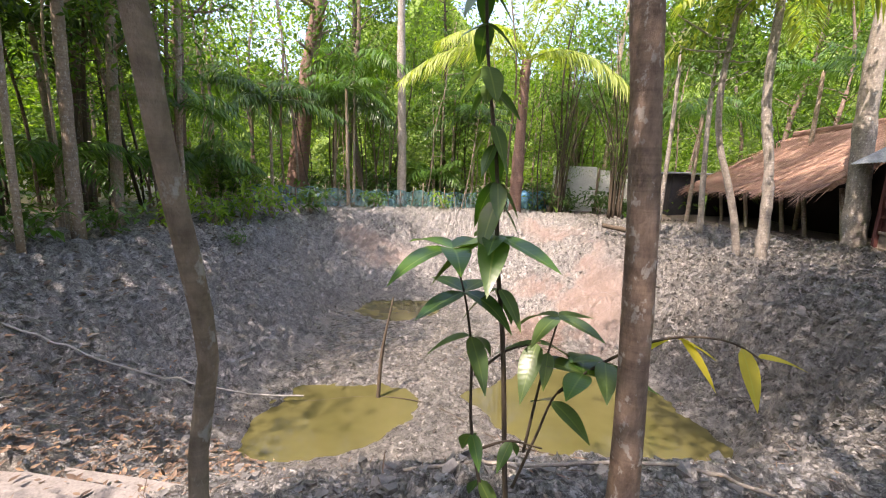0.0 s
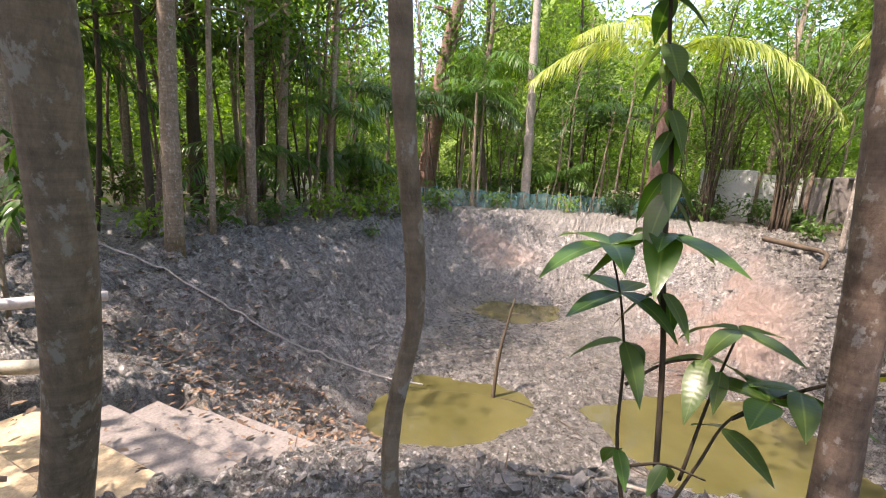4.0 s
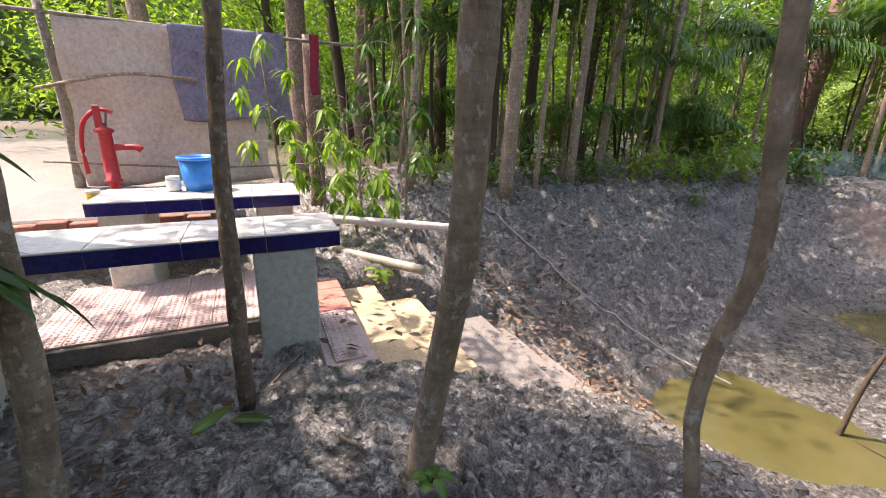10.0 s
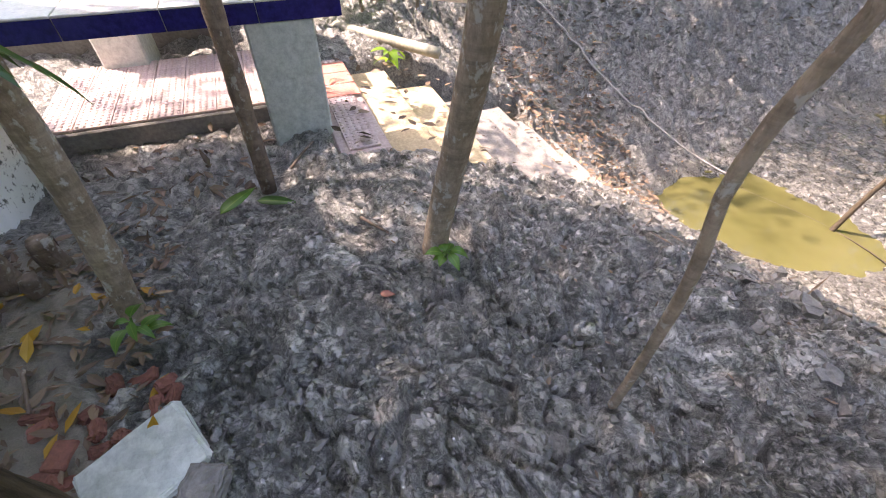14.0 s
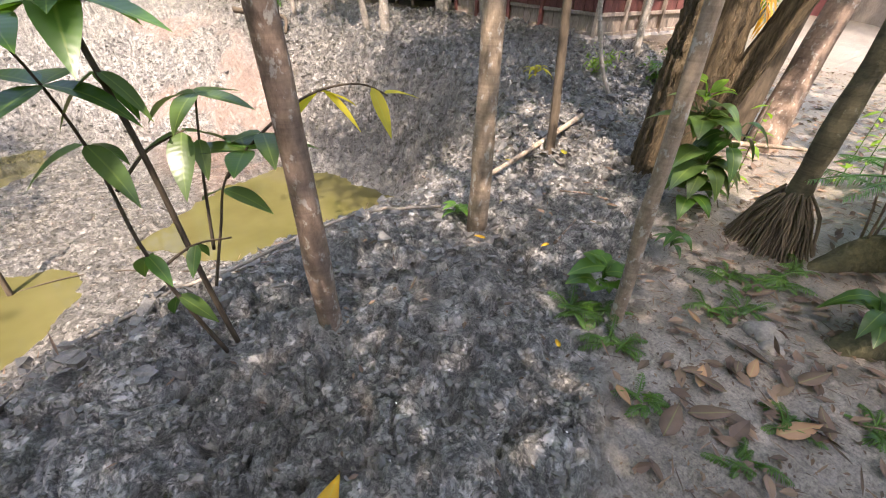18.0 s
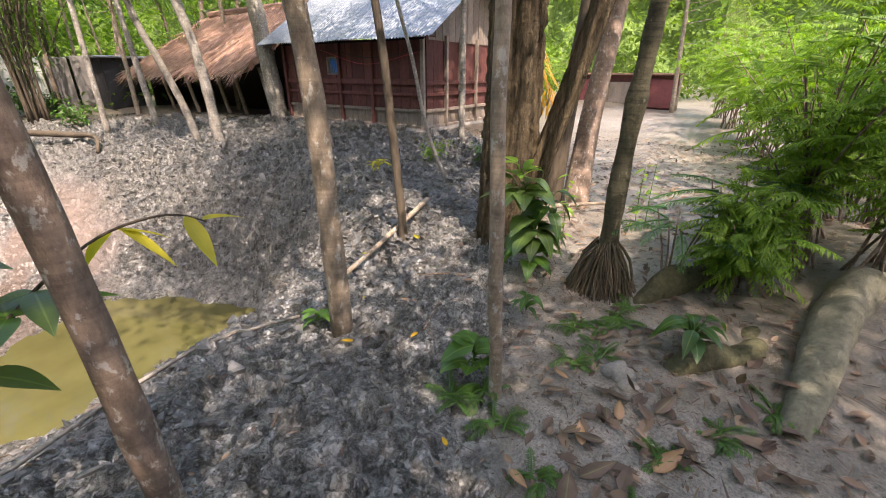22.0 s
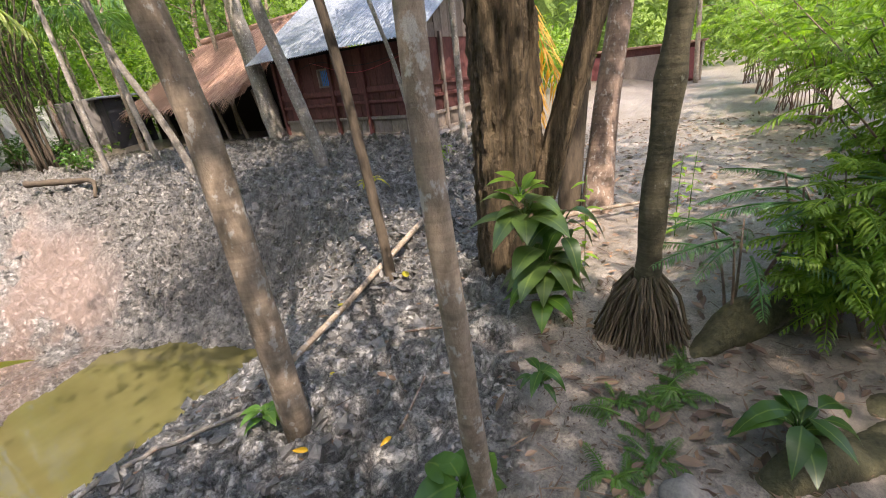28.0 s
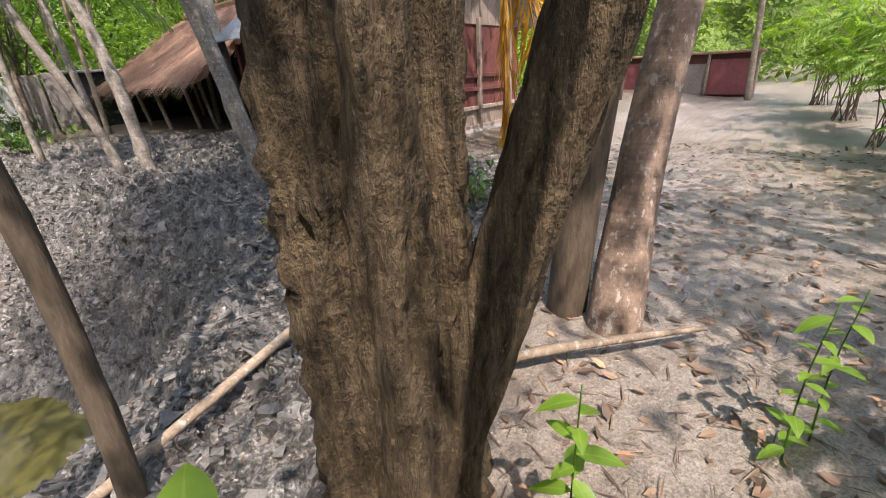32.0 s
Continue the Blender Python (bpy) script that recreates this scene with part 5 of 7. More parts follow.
# woodland: templates, then copies set about the banks
LEFT = [(-12.9, 3.2, 0.30, "bark_brown", (0.0, 0.3)), (-10.5, 2.35, 0.12, "bark_dark", (-0.6, -0.8)), (-9.6, 6.9, 0.12, "bark_dark", (0.1, 0.0)), (-10.5, 4.7, 0.14, "bark_dark", (-0.5, 0.2)), (-7.2, 6.43, 0.09, "bark_pale", (0.0, 0.1)), (-6.45, 4.29, 0.115, "bark_pale", (0.15, 0.1)),
        (-7.9, 7.9, 0.10, "bark_pale", (0.1, 0.3)), (-8.7, 17.0, 0.36, "bark_red", (0.9, 0.2)), (-10.5, 9.5, 0.2, "bark_brown", (0.2, 0.0)), (-9.4, 11.5, 0.15, "bark_red", (0.0, 0.3)), (-8.2, 0.9, 0.16, "bark_brown", (-0.2, 0.1)), (-7.0, 2.6, 0.055, "bark_pale", (0.0, 0.3)), (-7.7, 4.7, 0.06, "bark_dark", (-0.3, 0.2)), (-6.9, 5.3, 0.045, "bark_pale", (0.1, 0.1)), (-7.6, 9.3, 0.07, "bark_pale", (0.2, 0.2))]
for k, (x, y, r, mat, lean) in enumerate(LEFT):
    z0 = gz(x, y)
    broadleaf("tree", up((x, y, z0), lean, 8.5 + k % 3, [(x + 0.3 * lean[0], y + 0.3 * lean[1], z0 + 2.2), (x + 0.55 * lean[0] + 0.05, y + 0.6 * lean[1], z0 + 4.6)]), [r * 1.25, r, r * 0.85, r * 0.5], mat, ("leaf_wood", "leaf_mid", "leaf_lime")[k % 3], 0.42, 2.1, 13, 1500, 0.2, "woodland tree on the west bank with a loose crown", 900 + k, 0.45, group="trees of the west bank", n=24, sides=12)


def template(seed, h, r, barkmat, leafmat, leaves, leaf_len, reach, limbs, start):
    g = np.random.default_rng(seed)
    line = [(0, 0, -0.25), (0.1 * g.normal(), 0.1 * g.normal(), h * 0.33), (0.2 * g.normal(), 0.2 * g.normal(), h * 0.66), (0.35 * g.normal(), 0.35 * g.normal(), h)]
    return broadleaf("tree", line, [r * 1.3, r, r * 0.8, r * 0.3], barkmat, leafmat, start, reach, limbs, leaves, leaf_len, "tall woodland tree with a loose leafy crown", seed, 0.48, group="woodland round the pond", n=20, sides=9)


KINDS = [template(101, 9.5, 0.095, "bark_brown", "leaf_wood", 3000, 0.19, 2.3, 16, 0.3), template(102, 11.5, 0.125, "bark_dark", "leaf_wood", 3400, 0.2, 2.7, 18, 0.32),
         template(103, 8.0, 0.06, "bark_pale", "leaf_lime", 2400, 0.16, 1.9, 16, 0.28), template(104, 10.5, 0.11, "bark_pale", "leaf_mid", 3000, 0.18, 2.5, 17, 0.35),
         template(105, 8.5, 0.075, "bark_brown", "leaf_mid", 800, 0.17, 1.6, 12, 0.4)]
SPOTS = [(-11.5, 6.5), (-13.5, 9.5), (-14, 13), (-16, 20), (-12, 19), (-6.5, 19.5), (-3, 23), (1.5, 23.5), (4.5, 20.5), (7.5, 19), (10.5, 18), (-9, 24), (-1, 28), (6, 26), (12, 24), (-18, 8), (-17, 1), (-13, -3),
                                         (-9.5, -1.5), (12.5, 12.5), (14, 8.5), (16, 5), (18, 2), (15.5, -2.5), (9.8, 14.5), (-5, -7), (0, -8), (13, 17), (20, 9), (-15, 27), (3, 31), (19, 16)]
g0 = np.random.default_rng(77)
for k, (x, y) in enumerate(SPOTS):
    s = 1.0 if k < 5 else 0.85 + 0.45 * g0.random()
    src = KINDS[k % 5]
    m = pose(x, y, gz(x, y), 3 * g0.normal(), 3 * g0.normal(), 360 * g0.random()) @ Matrix.Diagonal((s, s, s, 1))
    if k < 5:
        src.matrix_basis = m
    else:
        copy_thing(src, m)


# thin poles of young trees all through the woodland
THIN = [broadleaf("sapling", [(0, 0, -0.2), (0.05, 0.08, 2.0), (-0.1, 0.1, 4.2), (0.1, -0.1, 6.5)], [0.04, 0.034, 0.028, 0.012], mat, leafmat, 0.45, 1.0, 9, 300, 0.17, "thin pole-like young tree in the woodland", 120 + k, 0.35, group="thin young trees in the woodland", n=16, sides=7)
        for k, (mat, leafmat) in enumerate([("bark_pale", "leaf_mid"), ("bark_dark", "leaf_wood"), ("bark_brown", "leaf_lime")])]
gt = np.random.default_rng(79)
for k in range(96):
    if k % 2:
        x, y = -13 + 5.6 * gt.random(), 2.6 + 13.5 * gt.random()
    else:
        x, y = -9 + 17 * gt.random(), 17.3 + 4.5 * gt.random()
    s = 1.0 if k < 3 else 0.75 + 0.6 * gt.random()
    m = pose(x, y, gz(x, y), 5 * gt.normal(), 5 * gt.normal(), 360 * gt.random()) @ Matrix.Diagonal((s, s, s, 1))
    if k < 3:
        THIN[k].matrix_basis = m
    else:
        copy_thing(THIN[k % 3], m)


def shrub_mesh(seed, h, r, leafmat, count, leaf_len, width, name="foliage"):
    g = np.random.default_rng(seed)
    stems, tips = [], []
    for k in range(9):
        a, l = g.uniform(0, 6.28), r * g.uniform(0.3, 1.0)
        end = np.array((math.cos(a) * l, math.sin(a) * l, h * g.uniform(0.5, 1.0)))
        mid = end * (0.35, 0.35, 0.55)
        stems.append(tube_arrays(smoothed([(0, 0, -0.05), mid, end], 7), np.linspace(0.014, 0.004, 7), 5))
        tips += [tuple(mid), tuple((mid + end) / 2), tuple(end)]
    v, f = crown_arrays(tips, count, r * 0.3, leaf_len, width, g)
    return [mesh_of("stem", sv, sf, "bark_pale", True) for sv, sf in stems], mesh_of(name, v, f, leafmat)


def shrub(x, y, h, seed, meshes, label, group="undergrowth on the banks", z=None, scale=1.0):
    t = thing("shrub", pose(x, y, gz(x, y) if z is None else z, 0, 0, seed * 77 % 360) @ Matrix.Scale(scale, 4), label, "shrub", group)
    for me in meshes[0]:
        put("stem", me, t)
    put("foliage", meshes[1], t)


SHRUBS = [shrub_mesh(201, 1.3, 0.8, "leaf_wood", 420, 0.2, 0.35), shrub_mesh(202, 1.0, 0.7, "leaf_deep", 420, 0.2, 0.35), shrub_mesh(203, 1.6, 0.9, "leaf_lime", 500, 0.18, 0.35)]
gs = np.random.default_rng(88)
for k in range(90):
    side = k % 3
    if side == 0:
        if k % 6:
            continue
        x, y = -8.2 - 5 * gs.random(), 2.5 + 14 * gs.random()
    elif side == 1:
        x, y = -9 + 16 * gs.random(), 17.5 + 6 * gs.random()
    else:
        x, y = 11 + 6 * gs.random(), 6 + 12 * gs.random()
    shrub(x, y, 1, k, SHRUBS[k % 3], "leafy undergrowth shrub among the trees", scale=0.7 + 0.7 * gs.random())


RIMSHRUBS = [shrub_mesh(204, 0.9, 0.6, "leaf_lime", 170, 0.2, 0.36), shrub_mesh(205, 0.8, 0.55, "leaf_mid", 170, 0.22, 0.38)]
for k, (x, y, s) in enumerate([(-6.4, 10.2, 1.2), (-6.7, 9.4, 0.9), (-6.9, 8.2, 1.1), (-7.1, 7.0, 0.9), (-6.4, 11.3, 1.3), (-7.3, 5.6, 1.0), (-7.0, 4.3, 0.8), (-5.7, 8.7, 0.45), (-6.4, 8.9, 1.0), (-6.0, 12.9, 1.2), (-7.4, 3.2, 0.9), (-4.6, 15.4, 1.0), (-2.2, 16.6, 0.9), (4.4, 14.2, 0.8), (5.9, 4.0, 0.4), (6.3, 3.2, 0.5)]):
    shrub(x, y, 1, 100 + k, RIMSHRUBS[k % 2], "light green broad-leaved shrub on the pond's edge", "shrubs on the pond's edge", scale=s)


def leaf_cloud(name, n, seed, dist, high, mat, size, label, arc=(0, 2 * math.pi), gaps=-0.7, centre=(0, 5), low=0.0):
    """Masses of leaves in clumps, seen only from afar."""
    g = np.random.default_rng(seed)
    k = n // 60
    a, d = g.uniform(*arc, k), g.uniform(*dist, k)
    z = low + (high - low) * g.beta(1.0, 1.4, k)
    c = np.stack([centre[0] + d * np.cos(a), centre[1] + d * np.sin(a), z], 1)
    pos = (c[:, None] + g.normal(size=(k, 60, 3)) * np.array([1.1, 1.1, 0.7]) * size * 1.6).reshape(-1, 3)
    pos = pos[pos[:, 2] > 0.05]
    m = len(pos)
    L = size * g.uniform(0.6, 1.2, m)
    v, f = leaf_arrays(pos, aimless(m, 0.4, g), np.tile((0, 0, 1.0), (m, 1)) + 0.6 * g.normal(size=(m, 3)), L, L * 0.45, 2)
    put(name, mesh_of(name, v, f, mat), label=label, category="woods", kind="stuff")


leaf_cloud("far_woods", 60000, 99, (26, 40), 17, "far_leaf", 0.5, "dense sunlit leaves of the woods beyond", (-0.9, 3.9))
leaf_cloud("far_woods", 46000, 98, (19, 27), 17, "leaf_lime", 0.34, "brighter leaves of the woods beyond", (0.2, 3.6))
leaf_cloud("far_woods", 9000, 94, (13, 20), 10, "leaf_lime", 0.26, "sunlit leaves between the trees of the west bank", (2.3, 3.5), centre=(0, 4), low=1.5)
leaf_cloud("far_woods", 30000, 95, (17, 24), 9, "leaf_wood", 0.3, "deep green leaves of the woods beyond", (0.6, 3.5))
leaf_cloud("undergrowth", 7000, 97, (14.5, 21), 3.4, "leaf_wood", 0.24, "tangled leafy undergrowth behind the pond", (0.75, 3.3), centre=(-1, 4))
leaf_cloud("undergrowth", 1500, 96, (10.5, 15), 2.4, "leaf_deep", 0.2, "tangled dark undergrowth on the near bank", (2.2, 3.4), centre=(-0.5, 4))


def build_backdrop():
    """Plain hazy green distance beyond the woods."""
    g = np.random.default_rng(3)
    n, rows = 160, 8
    top = 19 + 5 * np.convolve(g.normal(size=n + 8), np.ones(5) / 2.2, "valid")[:n]
    v = []
    for k in range(n):
        a = 2 * math.pi * k / n
        for j in range(rows):
            r = 56 + 1.5 * g.normal()
            v.append((r * math.cos(a), 5 + r * math.sin(a), -3 + (max(12, top[k]) + 3) * j / (rows - 1)))
    f = [(k * rows + j, ((k + 1) % n) * rows + j, ((k + 1) % n) * rows + j + 1, k * rows + j + 1) for k in range(n) for j in range(rows - 1)]
    put("backdrop", mesh_of("backdrop", v, f, "distance"), label="hazy green mass of distant trees", category="backdrop", kind="structure")


M["distance"] = surface("distant_foliage", (0.05, 0.10, 0.02), (0.20, 0.29, 0.07), 0.35, 0.95, fine=2.2, strength=1.0, dist=0.6, spec=0.1)
build_backdrop()

# clumped feather palms among the trees
CLUMPS = [feather_palm("palm", (0, 0, 0), [], h, 0.05, n, ln, mat, "bark_pale", "clumping feather palm among the woodland trees", 640 + k, 0.05, leaflets=34, up_from=up_from, group="feather palms in the woodland")
          for k, (h, n, ln, mat, up_from) in enumerate([(1.2, 14, 2.2, "leaf_mid", 0.7), (3.4, 13, 2.5, "leaf_deep", 0.3), (5.5, 12, 2.6, "leaf_mid", 0.1)])]
for k, (x, y) in enumerate([(-8.0, 10.6), (-7.6, 13.4), (-5.9, 16.6), (-3.0, 18.6), (-9.6, 8.2), (-10.6, 5.9), (-11.0, 4.0), (-1.4, 19.8), (4.9, 19.6), (-11.4, 15.2), (-7.3, 17.9), (7.0, 21.2), (9.4, 16.4), (-9.0, 3.3), (12.4, 14.6), (-12.3, 10.9)]):
    s = 1.0 if k < 3 else 0.8 + 0.4 * g0.random()
    m = pose(x, y, gz(x, y), 4 * g0.normal(), 4 * g0.normal(), 360 * g0.random()) @ Matrix.Diagonal((s, s, s, 1))
    if k < 3:
        CLUMPS[k].matrix_basis = m
    else:
        copy_thing(CLUMPS[k % 3], m)

# ---- houses ----
def build_thatch_hut():
    """Open hut: thatch on leaning posts, dark inside."""
    h = thing("thatched_hut", (0, 0, 0), "open hut with a shaggy red-brown thatched roof on pole posts", "hut")
    g = np.random.default_rng(21)
    # roof: a slope facing the pond, an opposite slope, and a hipped end
    low_a, low_b = np.array((6.9, 17.0, 1.25)), np.array((7.0, 10.35, 1.42))
    top_a, top_b = np.array((9.2, 15.2, 3.0)), np.array((9.2, 9.9, 3.1))
    back_a, back_b = np.array((11.4, 17.0, 1.35)), np.array((11.4, 10.3, 1.45))

    def slope(a, b, c, d, name):
        n = 12
        v = [a + (b - a) * i / n + (d + (c - d) * i / n - (a + (b - a) * i / n)) * j / n + g.normal(size=3) * 0.03 for i in range(n + 1) for j in range(n + 1)]
        f = [(i * (n + 1) + j, (i + 1) * (n + 1) + j, (i + 1) * (n + 1) + j + 1, i * (n + 1) + j + 1) for i in range(n) for j in range(n)]
        ob = put(name, mesh_of(name, v, f, "thatch"), h)
        ob.modifiers.new("thickness", "SOLIDIFY").thickness = 0.12
        # straws lying down the slope, overhanging the eave
        m = 8000
        s, u = g.random(m), g.random(m) ** 0.8
        lo, hi = a + np.outer(s, b - a), d + np.outer(s, c - d)
        p = lo + (hi - lo) * u[:, None]
        nrm = np.cross(b - a, d - a)
        nrm /= np.linalg.norm(nrm)
        nrm *= np.sign(nrm[2])
        way = (lo - hi) / np.linalg.norm(lo - hi, axis=1)[:, None] + 0.13 * g.normal(size=(m, 3))
        v, f = leaf_arrays(p + nrm * g.uniform(0.02, 0.08, m)[:, None], way, np.tile(nrm, (m, 1)), g.uniform(0.3, 0.75, m), 0.026, 2, 0.08, 0.1)
        put("thatch", mesh_of("thatch", v, f, "straw"), h, label="loose dry thatch straw", kind="stuff")
    slope(low_a, low_b, top_b, top_a, "roof_slope")
    slope(back_a, back_b, top_b, top_a, "back_slope")
    slope(back_a, low_a, top_a + (0, -0.01, 0), top_a, "hip_slope")
    for x, y in [(7.25, 13.93), (7.5, 12.7), (7.6, 11.98), (7.35, 15.6), (7.5, 10.6)]:
        tube("post", [(x + 0.15, y - 0.2, 0.0), (x, y, 1.45)], [0.06, 0.045], "bark_pale", h, 8, 6, 0.06)
    # near-black inner walls: the hut's indoor shade is in their colour
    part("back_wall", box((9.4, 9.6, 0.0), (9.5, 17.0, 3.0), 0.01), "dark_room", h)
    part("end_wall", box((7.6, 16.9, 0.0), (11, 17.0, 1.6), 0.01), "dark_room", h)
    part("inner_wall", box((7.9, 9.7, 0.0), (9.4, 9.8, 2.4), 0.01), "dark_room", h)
    part("ridge", box((9.05, 9.85, 2.98), (9.35, 15.3, 3.16), 0.05), "thatch", h)


build_thatch_hut()


def build_house():
    """Plank-walled house with a tin roof."""
    h = thing("plank_house", (0, 0, 0), "red-brown plank house with corrugated tin roof and mud plinth", "house")
    X, Y0, Y1, Z0, Z1 = 7.5, 5.3, 9.45, 0.28, 1.92
    g = np.random.default_rng(31)
    part("plinth", box((X - 0.12, Y0 - 0.12, -0.1), (11.0, Y1 + 0.2, Z0), 0.05), "grey_step", h, "worn earth plinth")
    # near-black block behind the planks, coloured for the unlit inside
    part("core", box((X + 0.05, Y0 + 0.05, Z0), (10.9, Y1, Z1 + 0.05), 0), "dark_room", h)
    WY0, WY1, WZ0, WZ1 = 7.58, 8.0, 1.29, 1.66

    def boards(lo, hi, z0, z1, mat, front=True):
        a = lo
        while a < hi - 0.02:
            w = min(g.uniform(0.16, 0.24), hi - a)
            d = g.uniform(0, 0.012)
            if front:
                b = box((X - 0.005 - d, a + 0.003, z0), (X + 0.03 - d, a + w - 0.003, z1), 0.003)
            else:
                b = box((a + 0.003, Y0 - 0.005 - d, z0), (a + w - 0.003, Y0 + 0.03 - d, z1), 0.003)
            part("plank", b, mat, h)
            a += w
    boards(Y0, Y1, Z0, 0.62, "plank_grey")
    boards(Y0, Y1, 0.62, 1.08, "plank_red")
    boards(Y0, WY0, 1.08, Z1, "plank_red")
    boards(WY1, Y1, 1.08, Z1, "plank_red")
    boards(WY0, WY1, 1.08, WZ0, "plank_red")
    boards(WY0, WY1, WZ1, Z1, "plank_red")
    boards(X + 0.03, 10.8, Z0, 0.62, "plank_grey", False)
    boards(X + 0.03, 10.8, 0.62, 2.0, "plank_red", False)
    for z in (0.3, 0.62, 0.93, 1.14):
        part("rail", box((X - 0.06, Y0 - 0.02, z - 0.03), (X - 0.018, Y1, z + 0.03 + (0.05 if z > 1 else 0)), 0.005), "plank_red" if z > 0.7 else "plank_grey", h)
        part("rail", box((X - 0.02, Y0 - 0.055, z - 0.03), (10.8, Y0 - 0.018, z + 0.035), 0.005), "plank_grey" if z < 0.7 else "plank_red", h)
    for y in (Y0 - 0.03, 6.6, 7.55, 8.6, Y1 - 0.05):
        part("post", box((X - 0.09, y, Z0 - 0.05), (X - 0.02, y + 0.08, Z1), 0.006), "plank_grey" if y < 6 else "plank_red", h)
    for x in (8.15, 8.7, 9.4, 10.4):
        part("post", box((x, Y0 - 0.09, Z0 - 0.05), (x + 0.07, Y0 - 0.02, Z1 + 0.1), 0.006), "plank_grey", h)
    win = put("window", None, h)
    for nm, lo, hi in (("frame", (WY0, WZ0), (WY0 + 0.04, WZ1)), ("frame", (WY1 - 0.04, WZ0), (WY1, WZ1)), ("frame", (WY0, WZ0), (WY1, WZ0 + 0.035)), ("frame", (WY0, WZ1 - 0.035), (WY1, WZ1))):
        part(nm, box((X - 0.045, lo[0], lo[1]), (X + 0.03, hi[0], hi[1]), 0.003), "plank_grey", win)
    for k in range(6):
        y = WY0 + 0.065 + 0.055 * k
        part("bar", box((X - 0.012, y, WZ0 + 0.03), (X + 0.004, y + 0.014, WZ1 - 0.03), 0.002), "tin", win)
    part("shutter", box((X + 0.035, WY0 + 0.03, WZ0 + 0.02), (X + 0.045, WY1 - 0.03, WZ1 - 0.02), 0.002), "blue_plastic", win, "faded blue cloth behind the bars")
    # corrugated roof, two slopes along y
    def tin(name, xe, ze, xr, zr, ya, yb):
        n, per = 260, 6
        v, f = [], []
        for k in range(n + 1):
            y = ya + (yb - ya) * k / n
            dz = 0.018 * math.sin(2 * math.pi * (y - ya) / 0.076)
            for j in range(per):
                s = j / (per - 1)
                v.append((xe + (xr - xe) * s, y, ze + (zr - ze) * s + dz + 0.01 * math.sin(3 * y + 4 * s)))
        f = [(k * per + j, (k + 1) * per + j, (k + 1) * per + j + 1, k * per + j + 1) for k in range(n) for j in range(per - 1)]
        put(name, mesh_of(name, v, f, "tin", True), h, label="grey corrugated tin roof sheet")
    tin("roof_sheet", 6.95, 1.93, 9.2, 3.35, 4.75, 9.75)
    tin("roof_sheet", 11.5, 1.93, 9.2, 3.35, 4.75, 9.75)
    v = [(X, Y0, Z1), (10.9, Y0, Z1), (9.2, Y0, 3.3), (X, Y0 + 0.03, Z1), (10.9, Y0 + 0.03, Z1), (9.2, Y0 + 0.03, 3.3)]
    put("gable", mesh_of("gable", v, [(0, 1, 2), (5, 4, 3), (0, 2, 5, 3), (1, 4, 5, 2), (0, 3, 4, 1)], "plank_grey"), h)
    for k in range(14):
        x = X + 0.1 + 0.24 * k
        top = Z1 + (3.3 - Z1) * max(0.05, 1 - abs(x - 9.2) / 1.7) - 0.03
        part("plank", box((x, Y0 - 0.03, Z1), (x + 0.23, Y0 - 0.004, top), 0.003), "plank_grey", h)
    tube("wire", [(X - 0.1, 9.2, 1.5), (X - 0.12, 8.0, 1.78), (X - 0.1, 6.6, 1.62), (X - 0.1, 5.3, 1.75)], 0.006, "black", h, 5, 20)
    tube("wire", [(X - 0.1, 8.1, 1.80), (X - 0.14, 6.7, 1.5), (X - 0.1, 5.4, 1.7)], 0.006, "pump_red", h, 5, 20)


build_house()


def build_black_shed():
    s = thing("shed", (0, 0, 0), "low shed walled in black sheeting beside the thatched hut", "shed")
    part("wall", box((6.4, 17.2, 0.0), (7.6, 20.5, 1.75), 0.02), "black", s)
    part("roof", box((6.2, 17.0, 1.75), (8.0, 20.8, 1.82), 0.02, Matrix.Translation((0, 0, 0)) @ Matrix.Rotation(0.0, 4, "X")), "tin", s)
    for k in range(16):
        part("board", box((6.38, 17.2 + 0.2 * k, 0.0), (6.405, 17.39 + 0.2 * k, 1.7 - 0.02 * (k % 3)), 0.004), "black", s)
    part("wall", box((5.2, 20.6, 0.0), (7.5, 20.7, 1.3), 0.01), "plank_grey", s)


build_black_shed()


def build_far_yard():
    f = thing("far_house", (0, 0, 0), "distant low dark red wall with a narrow thatched top", "house")
    part("wall", box((19.0, 2.0, 0.0), (19.3, 5.8, 1.25), 0.02), "plank_red", f)
    part("front_panel", box((18.9, 2.05, 0.1), (18.99, 3.2, 1.1), 0.01), "dull_red", f, "faded red panel")
    part("front_panel", box((18.9, 3.3, 0.1), (18.99, 4.5, 1.0), 0.01), "plank_grey", f, "weathered grey panel")
    part("front_panel", box((18.9, 4.6, 0.1), (18.99, 5.75, 1.1), 0.01), "dull_red", f, "faded red panel")
    part("roof", box((18.8, 1.9, 1.25), (19.6, 5.9, 1.33), 0.02), "thatch", f)
    for y in (2.0, 3.25, 4.55, 5.75):
        tube("post", [(18.88, y, -0.1), (18.88, y, 1.3)], 0.05, "bark_pale", f, 8, 4)


build_far_yard()


